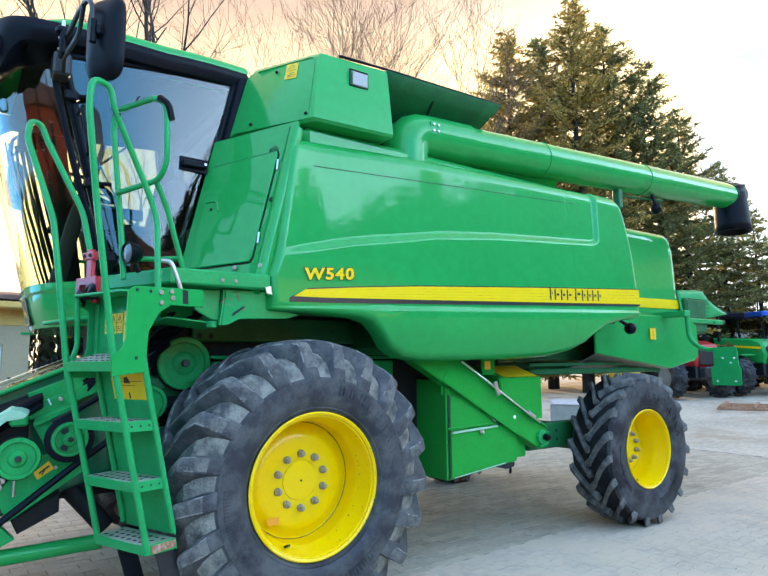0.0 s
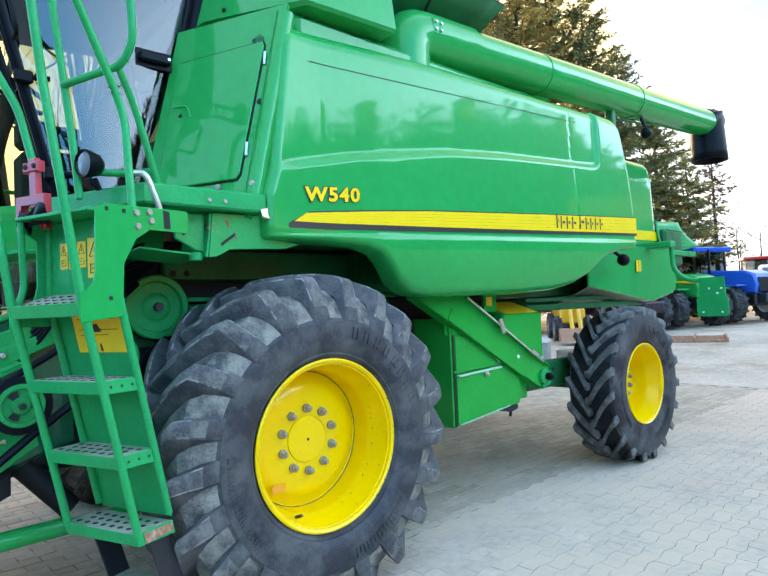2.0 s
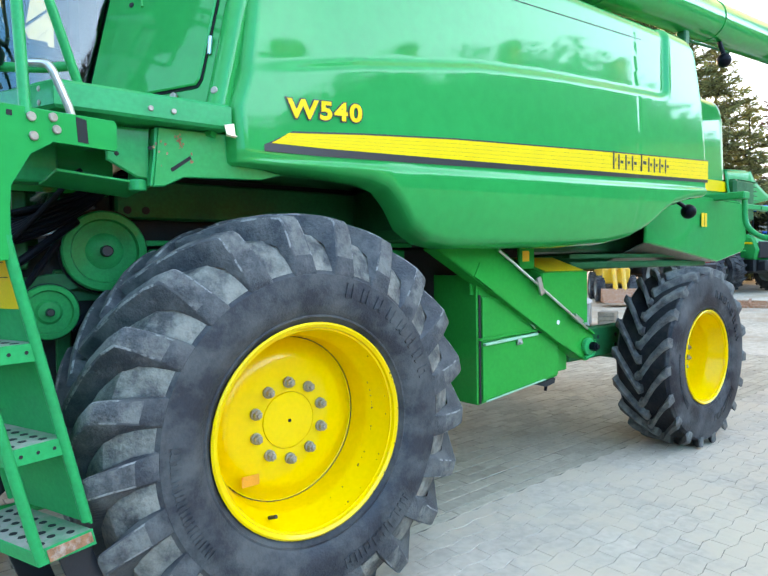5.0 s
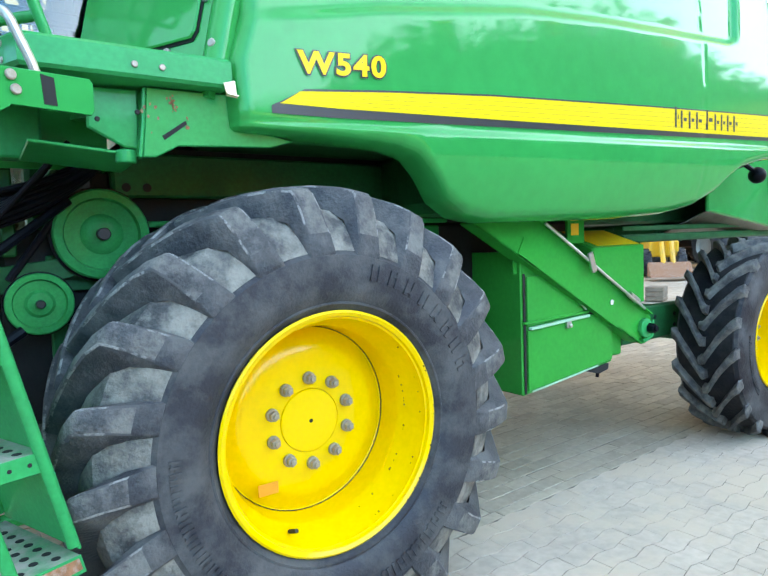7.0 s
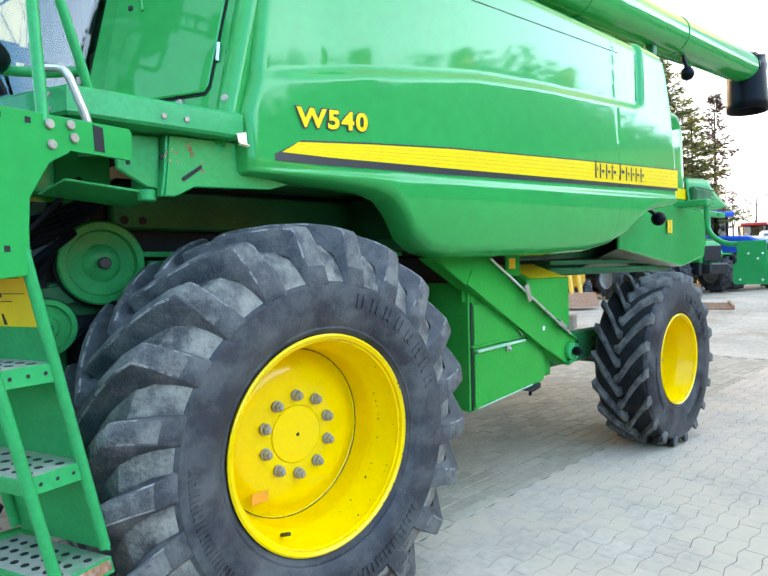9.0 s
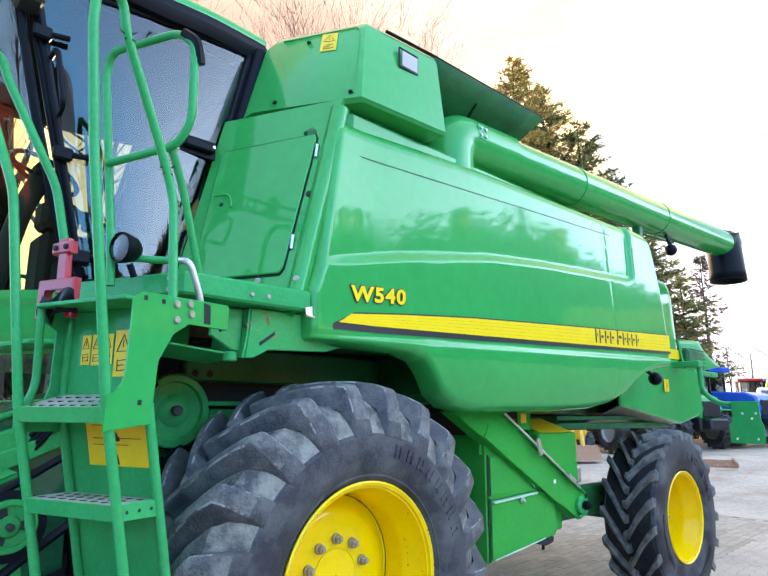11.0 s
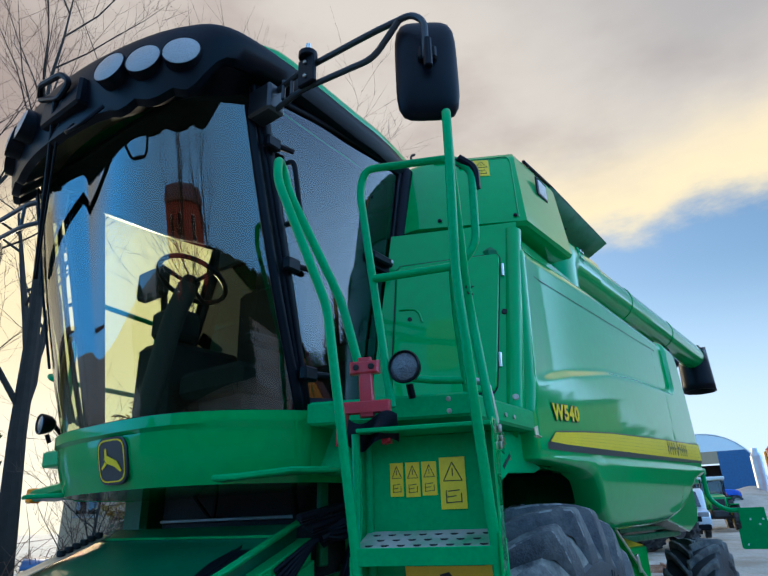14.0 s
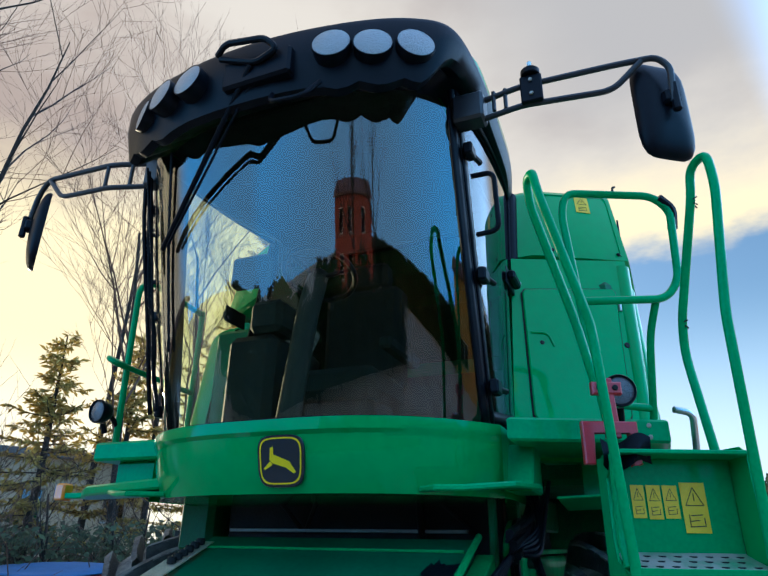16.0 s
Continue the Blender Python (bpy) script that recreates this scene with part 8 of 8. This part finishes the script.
def tractor(x, y, turn, paint, rimm, label, roofm=None, s=1.0, stripe=None):
    """A farm tractor that faces its local +x."""
    t = thing("tractor", label, "tractor", (x, y, ground_z(x, y)), "parked tractors", turn)
    S = lambda *p: tuple(q * s for q in p)
    b = Build()
    b.prism([S(0.1, -0.42, 1.0), S(2.35, -0.40, 0.95), S(2.45, -0.40, 1.25), S(2.3, -0.40, 1.62), S(1.9, -0.42, 1.75), S(0.1, -0.45, 1.85)], S(0, 0.84, 0), 0.06)
    part("bonnet", b, paint, t)
    b = Build()
    b.box(S(2.38, -0.32, 1.0), S(2.47, 0.32, 1.5), 0.02)
    b.box(S(-1.0, -0.35, 0.55), S(2.3, 0.35, 1.0), 0.05)
    b.cyl(S(-0.9, -0.75, 0.9), S(-0.9, 0.75, 0.9), 0.12 * s, 12)
    b.cyl(S(1.7, -0.75, 0.62), S(1.7, 0.75, 0.62), 0.10 * s, 12)
    b.box(S(2.4, -0.35, 0.6), S(2.75, 0.35, 0.95), 0.05)
    part("chassis", b, BLACK_M, t)
    if stripe:
        b = Build()
        b.prism([S(0.2, -0.455, 1.55), S(2.3, -0.43, 1.42), S(2.3, -0.43, 1.48), S(0.2, -0.455, 1.63)], S(0, -0.01, 0))
        part("stripe", b, stripe, t)
    b = Build()
    for px in (-1.25, 0.05):
        for py in (-0.72, 0.66):
            b.tube([S(px, py, 1.15), S(px * 0.92 - 0.05, py * 0.95, 2.55)], 0.035 * s, 6)
    b.box(S(-1.35, -0.78, 1.05), S(0.12, 0.78, 1.2), 0.03)
    part("cab_frame", b, BLACK, t)
    b = Build()
    b.box(S(-1.22, -0.74, 1.2), S(0.02, 0.74, 2.53), 0.04)
    g = part("cab_glass", b, GLASS_H, t, fix=False)
    b = Build()
    b.box(S(-1.4, -0.82, 2.53), S(0.2, 0.82, 2.74), 0.07)
    part("cab_roof", b, roofm or paint, t)
    b = Build()
    for py in (-1, 1):
        b.box(S(-1.6, py * 0.70 - 0.28, 1.52), S(-0.2, py * 0.70 + 0.28, 1.62), 0.05)
        b.box(S(1.2, py * 0.78 - 0.22, 1.20), S(2.2, py * 0.78 + 0.22, 1.26), 0.03)
    part_each("mudguard", b, paint, t)
    b = Build()
    b.tube([S(0.5, -0.5, 1.7), S(0.5, -0.5, 2.6)], 0.05 * s, 8)
    part("exhaust", b, BLACK, t)
    for py in (-0.82, 0.82):
        small_wheel(t, S(-0.9, py, 0.86), 0.86 * s, 0.5 * s, rimm)
        small_wheel(t, S(1.7, py, 0.62), 0.62 * s, 0.42 * s, rimm)
    return t


for k, (paint, rimm, roofm, stripe, lab) in enumerate(((BLUE, WHITE, BLUE, None, "blue tractor with white rims parked in a row"), (GREEN, GREY, BLACK, DECAL_Y, "green tractor with yellow stripe parked in a row"), (REDM, GREY, BLACK, None, "red tractor parked behind the harvester"))):
    tractor(22.3 - 2.05 * k, 4.5 + 1.08 * k, -118, paint, rimm, lab, roofm, 1.0, stripe)
x, y = at_az(9.4, 36, -2.81, -2.79)
tractor(x, y, 195, GREEN, YELLOW, "green tractor facing the yard", WHITE, 0.9)
x, y = at_az(11.8, 42, -2.81, -2.79)
tractor(x, y, 205, LOADER_Y, GREY, "yellow machine parked before the hangar", None, 1.0)
for i in range(7):
    x, y = at_az(15.4 - 0.9 * i, 44 + 3.2 * i, -1.57, -3.71)
    tractor(x, y, -60 + 9 * (i % 3), (REDM, BLUE, REDM, GREEN, LOADER_Y, REDM, BLUE)[i], GREY, ("red", "blue", "red", "green", "yellow", "red", "blue")[i] + " tractor far back in the row", None, 0.9)

# yellow loader seen below the body
x, y = 15.2, 6.25
t = thing("wheel_loader", "small yellow backhoe loader with raised arm and rusty bucket", "loader", (x, y, ground_z(x, y)), turn=220)
t.scale = (0.74, 0.74, 0.74)
b = Build()
b.box((-1.2, -0.5, 0.7), (1.2, 0.5, 1.3), 0.06)
b.box((-0.9, -0.65, 1.3), (0.3, 0.65, 1.6), 0.05)
part("body", b, LOADER_Y, t)
b = Build()
b.tube([(0.7, -0.16, 1.55), (1.5, -0.16, 1.3), (2.1, -0.16, 0.35)], 0.09, 8, 0.1)
b.tube([(0.7, 0.16, 1.55), (1.5, 0.16, 1.3), (2.1, 0.16, 0.35)], 0.09, 8, 0.1)
b.box((1.98, -0.3, 0.25), (2.16, 0.3, 0.42), 0.03)
part("arm", b, LOADER_Y, t)
b = Build()
b.prism([(2.0, -0.7, 0.05), (2.7, -0.7, 0.05), (2.3, -0.7, 0.35), (2.05, -0.7, 0.55)], (0, 1.4, 0), 0.02)
part("bucket", b, RUST, t)
for c, r in (((0.9, -0.58, 0.5), 0.5), ((0.9, 0.58, 0.5), 0.5), ((-0.9, -0.58, 0.55), 0.55), ((-0.9, 0.58, 0.55), 0.55)):
    small_wheel(t, c, r, 0.32, GREY)

# crates beside the loader
x, y = 10.3, 4.4
t = thing("storage_box", "grey sheet-metal box standing on the yard", "box", (x, y, ground_z(x, y)), turn=28)
b = Build()
b.box((-0.35, -0.5, 0.0), (0.35, 0.5, 0.52), 0.02)
part("body", b, GREY, t)
b = Build()
b.prism([(-0.38, -0.53, 0.52), (0.38, -0.53, 0.52), (0.26, -0.42, 0.62), (-0.26, -0.42, 0.62)], (0, 0.95, 0), 0.01)
part("lid", b, SHEET, t)
b = Build()
for k in range(3):
    b.box((-0.362, -0.38 + 0.10 * k, 0.12), (-0.35, -0.31 + 0.10 * k, 0.36), 0.003)
part_each("rib", b, SHEET, t)
x, y = 10.9, 3.75
t = thing("wooden_crate", "brown slatted wooden crate on the yard", "crate", (x, y, ground_z(x, y)), turn=20)
b = Build()
for k in range(3):
    b.box((-0.22, -0.18, 0.0 + 0.10 * k), (0.22, 0.18, 0.095 + 0.10 * k), 0.008)
part_each("slat", b, WOOD, t)

# van
x, y = 27.6, 3.6
t = thing("van", "silver van parked at the end of the yard", "van", (x, y, ground_z(x, y)), turn=196)
b = Build()
b.prism([(2.4, -0.9, 0.35), (2.45, -0.9, 0.75), (2.2, -0.9, 1.02), (1.45, -0.88, 1.15), (0.75, -0.82, 1.85), (0.4, -0.8, 1.95), (-2.2, -0.8, 1.95), (-2.4, -0.85, 1.1), (-2.4, -0.9, 0.35)], (0, 1.75, 0), 0.08)
part("body", b, VANM, t)
b = Build()
b.prism([(1.47, -0.70, 1.19), (1.47, 0.66, 1.19), (0.86, 0.62, 1.78), (0.86, -0.66, 1.78)], (0.03, 0, 0.03))
for sy in (-0.91, 0.86):
    b.prism([(1.1, sy, 1.2), (0.6, sy, 1.7), (-1.9, sy, 1.7), (-1.9, sy, 1.2)], (0, 0.03, 0))
part("window", b, GLASS_H, t)
b = Build()
b.box((2.38, -0.55, 0.62), (2.47, 0.5, 0.82), 0.02)
b.box((2.3, -0.85, 0.3), (2.5, 0.8, 0.52), 0.04)
part("bumper", b, BLACK, t)
for sy in (-0.66, 0.6):
    b = Build()
    b.box((2.25, sy - 0.2, 0.78), (2.42, sy + 0.2, 0.98), 0.05)
    part("headlight", b, LENS, t)
for c in ((1.5, -0.78, 0.34), (1.5, 0.72, 0.34), (-1.5, -0.78, 0.34), (-1.5, 0.72, 0.34)):
    small_wheel(t, c, 0.34, 0.22, GREY, rim_k=0.62)

# low steel trailer frame on the ground before the tractors
x, y = at_az(20.3, 18.0, -1.57, -3.71)
t = thing("flat_trailer", "low rusty steel trailer frame on the ground", "trailer", (x, y, ground_z(x, y)), turn=20)
b = Build()
for k in range(3):
    b.box((-1.0, -0.8 + 0.75 * k, 0.08), (1.0, -0.74 + 0.75 * k, 0.15), 0.01)
for k in range(4):
    b.box((-0.95 + 0.6 * k, -0.8, 0.03), (-0.87 + 0.6 * k, 0.8, 0.10), 0.01)
part("trailer_frame", b, RUST, t)

# arched hangar
x, y = at_az(9.2, 78, -2.81, -2.79)
t = thing("hangar", "arched grey sheet-metal hangar with a dark open gate", "hangar", (x, y, 4.4), turn=-80)
b = Build()
R = 5.7
arc = [(R * math.cos(a), R * 0.97 * math.sin(a)) for a in [math.pi * i / 24 for i in range(25)]]
b.grid(lambda u, v: (arc[round(u * 24)][0], 20 * v, arc[round(u * 24)][1]), 24, 4)
solid(part("roof", b, SHEET, t), 0.15)
b = Build()
top = [(xx, 0, zz) for xx, zz in arc if zz > 3.6]
b.prism([(4.2, 0, 3.6)] + top + [(-4.2, 0, 3.6)], (0, 0.15, 0))
part("gable", b, WHITE, t, "pale translucent gable sheet")
b = Build()
for sx, gate in ((-1, 2.9), (1, 1.5)):
    b.prism([(sx * gate, 0, -1.5), (sx * 5.65, 0, -1.5), (sx * 5.65, 0, 0.3), (sx * 5.2, 0, 2.1), (sx * 4.3, 0, 3.6), (sx * gate, 0, 3.6)], (0, 0.15, 0))
part_each("wall", b, BLUETARP, t, "dark blue front wall")
b = Build()
b.box((-2.9, 0.02, 2.3), (1.5, 0.14, 3.6), 0.02)
part("lintel", b, PLASTER, t)
b = Build()
b.box((-5.4, 14, 0), (5.4, 14.2, 3), 0.0)
part("rear_wall", b, BLACK_M, t)
# bank of bare earth before the hangar
b = Build()


def bank(u, v):
    x, y = at_az(11.5 - 9.5 * u, 58 + 22 * v, -2.81, -2.79)
    k = math.sin(math.pi * min(1, max(0, u))) ** 0.5 * smooth(0, 0.6, v)
    return x, y, ground_z(x, y) - 0.1 + 1.7 * k + 0.35 * k * noise.noise(Vector((x * 0.5, y * 0.5, 0)))


b.grid(bank, 30, 16)
o = new("earth_bank", b.mesh("earth_bank", GROUNDM, 60))
tagged(o, "low bank of bare grey-brown earth before the hangar", "earth bank", kind="structure")
# white bulk bag beside the van
x, y = at_az(15.0, 29.0, -1.57, -3.71)
b = Build()
b.grid(lambda u, v: (lambda a, r: (r * math.cos(a), r * math.sin(a), 1.25 * v + 0.05 * math.sin(3 * a) * v))(2 * math.pi * u, 0.62 * (1 - 0.35 * v ** 3) * (0.92 + 0.08 * math.cos(4 * 2 * math.pi * u)) + 0.03 * math.sin(17 * u + 9 * v)), 28, 10)
b.add([(0.4 * math.cos(2 * math.pi * i / 28), 0.4 * math.sin(2 * math.pi * i / 28), 1.22) for i in range(28)], [tuple(range(28))])
o = new("bulk_bag", b.mesh("bulk_bag", WHITE, 60))
o.matrix_basis = pose(x, y, ground_z(x, y))
tagged(o, "full white woven bulk bag beside the tractors", "bulk bag")
# silos and hoist
for az, d, r, h, m, lab in ((4.75, 70, 0.50, 5.2, SHEET, "grey sheet-metal grain silo"), (3.4, 68, 0.72, 5.7, REDSHEET, "red sheet-metal grain silo with a small vent")):
    x, y = at_az(az, d, -3.28, -1.94)
    t = thing("grain_silo", lab, "silo", (x, y, ground_z(x, y)), "grain silos")
    b = Build()
    b.lathe([(r, 0), (r, h * 0.86)], 24, Matrix.Rotation(radians(90), 4, "X"))
    for k in range(7):
        b.lathe([(r, h * 0.12 * k), (r * 1.02, h * 0.12 * k + 0.03), (r, h * 0.12 * k + 0.06)], 24, Matrix.Rotation(radians(90), 4, "X"))
    part_each("shell", b, m, t)
    b = Build()
    b.lathe([(r * 1.04, h * 0.86), (0.28, h * 0.95), (0.28, h), (0.0001, h)], 24, Matrix.Rotation(radians(90), 4, "X"))
    part("cap", b, m, t)
    b = Build()
    b.tube([(-0.1, r * 1.05, h * 0.84), (-0.15, r * 1.05, h * 0.5), (-0.5, r * 0.8, h * 0.25)], 0.14, 8, 0.3)
    if m is REDSHEET:
        part("chute", b, ORANGE, t, "orange outlet chute")
x, y = at_az(14.9, 40, -1.57, -3.71)
t = thing("crane_arm", "lime green loading crane reaching over the machines", "crane", (x, y, ground_z(x, y)), turn=-70)
b = Build()
b.tube([(0, 0, 1.5), (0.3, 0, 2.6), (1.2, 0, 4.1), (2.4, 0, 4.3)], 0.14, 8, 0.3)
b.cyl((0, 0, 0), (0, 0, 1.6), 0.2, 10)
part("boom", b, LIME, t)

# woods and houses on the other side of the yard, mirrored in paint and glass
WOOD_TOP = [(183, 4.0), (262, 4.5), (284, 8.5), (298, 11.0), (307, 15.2), (327, 15.6), (336, 10.2), (348, 5.2), (354, 4.6)]
rng = random.Random(15)
V, F = [], []
for i in range(80000):
    az = rng.uniform(183, 354)
    a = radians(az)
    d = rng.uniform(36, 44)
    x, y = d * math.cos(a), d * math.sin(a)
    h = ip(az, WOOD_TOP) * (1 + 0.06 * noise.noise(Vector((a * 14, 0, 3))) + 0.05 * noise.noise(Vector((a * 45, 1, 0))))
    c = Vector((x, y, h * rng.random() ** 0.75))
    e = Vector((rng.uniform(-1, 1), rng.uniform(-1, 1), rng.uniform(-0.5, 1))).normalized()
    s = rng.uniform(0.4, 0.8) * (2.4 - 1.85 * min(1, c.z / h))
    w = e.orthogonal().normalized() * s * 0.45
    m = len(V)
    V += [tuple(c), tuple(c + e * s * 0.5 - w), tuple(c + e * s), tuple(c + e * s * 0.5 + w)]
    F.append((m, m + 1, m + 2, m + 3))
b = Build()
b.v, b.f = V, F
b.grid(lambda u, v: (lambda a: (41 * math.cos(a), 41 * math.sin(a), 0.955 * v * ip(math.degrees(a), WOOD_TOP) * (1 + 0.06 * noise.noise(Vector((a * 14, 0, 3))) + 0.05 * noise.noise(Vector((a * 45, 1, 0))))))(radians(183 + 171 * u)), 400, 6)
o = new("far_woods", b.mesh("far_woods", HEDGE, 0, fix=False))
tagged(o, "belt of dark green woods round the yard", "woods", kind="stuff")
house("farm_hall", "long ochre farm hall across the yard", 8.0, -27.0, 180, 24, 7, 6.2, PLASTER_Y, ROOFM, [(-9, 1.2, 2, 1.5), (-3, 1.2, 2, 1.5), (4, 0.0, 3, 3.2), (9, 1.2, 2, 1.5)], 0.0, 0.5, 1.6)
# unseen hedge, added to darken what the lower windscreen mirrors
V, F = [], []
rng = random.Random(77)
for k in range(7000):
    y = rng.uniform(-9.5, 6.5)
    h = 2.3 + 0.35 * math.sin(1.7 * y) + 0.2 * math.sin(4.1 * y + 1)
    c = Vector((-9.0 + rng.gauss(0, 0.35), y, h * rng.random() ** 0.8))
    e = Vector((rng.uniform(-1, 1), rng.uniform(-1, 1), rng.uniform(-0.4, 1))).normalized()
    s = rng.uniform(0.14, 0.34)
    w = e.orthogonal().normalized() * s * 0.4
    m = len(V)
    V += [tuple(c), tuple(c + e * s * 0.5 - w), tuple(c + e * s), tuple(c + e * s * 0.5 + w)]
    F.append((m, m + 1, m + 2, m + 3))
b = Build()
b.v, b.f = V, F
top = lambda y: 1.95 + 0.35 * math.sin(1.7 * y) + 0.2 * math.sin(4.1 * y + 1)
b.grid(lambda u, v: (-8.9 - 0.25 * math.sin(math.pi * v), -9.5 + 16 * u, top(-9.5 + 16 * u) * v), 60, 6)
o = new("hedge", b.mesh("hedge", THUJA, 0, fix=False))
tagged(o, "unseen dark hedge added for the windscreen's reflection", "hedge", kind="stuff")
barn = house("farm_barn", "tall dark barn with an ochre band under the eaves", 31.5, -13.8, 247, 8.5, 5, 7.3, GREYR, ROOFM, [(-2.8, 1.0, 1.2, 1.2), (-0.6, 0.0, 2.4, 2.8), (2.2, 1.0, 1.2, 1.2)], ground_z(31.5, -13.8) - 0.1, 0.3, 0.5)
b = Build()
b.box((-4.2, -0.06, 5.55), (4.2, -0.005, 7.2), 0.01)
part("gable_band", b, PLASTER_Y, barn, "ochre painted boards under the eaves")
for x, y, turn, h in ((30.3, -36.1, 266, 19.6), (36.6, -30.7, 275, 19.6), (41.9, -24.8, 284, 17.4)):
    house("farm_tower", "slim ochre tower above the woods", x, y, turn, 1.3, 1.3, h, PLASTER_Y, ROOFM, [(-0.3, h - 2.2, 0.6, 0.9)], 0.0, 0.2, 0.4)
house("brick_house", "tall red-brown brick house across the yard", -22.0, -4.6, 100, 11.0, 6, 5.7, BRICK, ROOFM, [(-3.4, 1.0, 1.1, 1.5), (0.6, 1.0, 1.1, 1.5), (3.2, 1.0, 1.1, 1.5), (-3.4, 3.6, 1.1, 1.5), (0.6, 3.6, 1.1, 1.5), (3.2, 3.6, 1.1, 1.5)], 0.0, 0.3, 1.3)
house("pale_house", "pale plastered house across the yard", -52.0, -16.0, 105, 9, 7, 4.4, PLASTER, ROOFM, [(-3.3, 1.2, 1.2, 1.5), (0, 0.2, 1.2, 2.1), (2.6, 1.2, 1.2, 1.5)], 0.0, 0.5, 2.6)
bare_tree(-17.0, -3.5, 12.5, 301, 0.24, (0.05, 0), 4)
bare_tree(-15.0, -7.5, 11.5, 302, 0.22, (-0.05, 0), 4)

# ---------- paving, laid last ----------
pav = thing("pavement", "grey concrete block paving with sandy joints", "paving", kind="structure")
bed = Build()
bed.grid(lambda u, v: (-4.5 + 13.5 * u, -7.0 + 10.5 * v, -0.0075), 4, 4)
part("joint_sand", bed, SAND, pav, "sand between the blocks")


def paver(l, w, k, e, h=0.05):
    """A block with softened top edges and a wavy outline."""
    out = [(-l / 2, -w / 2), (-l / 4, -w / 2 + k), (0, -w / 2), (l / 4, -w / 2 - k), (l / 2, -w / 2), (l / 2, w / 2), (l / 4, w / 2 - k), (0, w / 2), (-l / 4, w / 2 + k), (-l / 2, w / 2)]
    n = len(out)
    V = [(x, y, -h) for x, y in out] + [(x, y, -e) for x, y in out] + [(x * (1 - 2.4 * e / l), y * (1 - 2 * e / w), 0) for x, y in out]
    F = [(i, (i + 1) % n, n + (i + 1) % n, n + i) for i in range(n)] + [(n + i, n + (i + 1) % n, 2 * n + (i + 1) % n, 2 * n + i) for i in range(n)] + [tuple(2 * n + i for i in range(n))]
    return V, F


PL, PW = 0.222, 0.111
rp = random.Random(21)
ang = radians(1.8)
ca, sa = math.cos(ang), math.sin(ang)
# wavy blocks under a cement film before the machine, sandy oblong ones beneath it, a row of long kerb stones between
kinds = {
    "wavy": (paver(PL - 0.004, PW - 0.004, 0.011, 0.001), PAVER, "field of wavy grey concrete paving blocks"),
    "wavy_turned": (paver(PL - 0.004, PW - 0.004, -0.011, 0.001), PAVER, "field of wavy grey concrete paving blocks"),
    "oblong": (paver(PL - 0.007, PW - 0.007, 0.0, 0.002), PAVER_W, "field of sandy oblong paving blocks"),
    "kerb": (paver(0.493, 0.072, 0.0, 0.002), PAVER_W, "row of long flush kerb stones"),
}
cells = []
for iy in range(-56, 44):
    for ix in range(-22, 43):
        px = ix * PL + (PL / 2 if iy % 2 else 0)
        if iy < 0:
            cells.append(("wavy_turned" if iy % 2 else "wavy", px, iy * PW + 0.015))
        else:
            cells.append(("oblong", px, iy * PW + 0.096))
for ix in range(-10, 19):
    cells.append(("kerb", ix * 0.5, 0.0))
shared = {k: Build().add(*v[0]).mesh("paver", v[1], 30, fix=False) for k, v in kinds.items()}
rest = {k: ([], []) for k in kinds}
near_n = 0
for kind, px, py in cells:
    x, y = px * ca - py * sa, px * sa + py * ca - 1.13
    if not (-4.4 < x < 8.9 and -6.9 < y < 3.4):
        continue
    wob = 0.4 if kind[0] == "w" else 1.0
    m = Matrix.Translation((x, y, rp.uniform(-0.003, 0.002) * wob - 0.004)) @ Matrix.Rotation(ang + rp.uniform(-0.012, 0.012) * wob, 4, "Z") @ Matrix.Rotation(rp.uniform(-0.008, 0.008) * wob, 4, "X")
    if near_n < 290 and 0.75 < x < 3.2 and -2.0 < y < -0.55:
        o = new("paver", shared[kind])
        o.parent = pav
        o.matrix_basis = m
        near_n += 1
    else:
        rv, rf = rest[kind]
        k = len(rv)
        rv += [tuple(m @ Vector(p)) for p in kinds[kind][0][0]]
        rf += [tuple(i + k for i in f) for f in kinds[kind][0][1]]
for kind, (rv, rf) in rest.items():
    b = Build()
    b.v, b.f = rv, rf
    o = part("paving_field", b, kinds[kind][1], pav, kinds[kind][2], fix=False, sharp=30)
    tagged(o, kind="stuff")
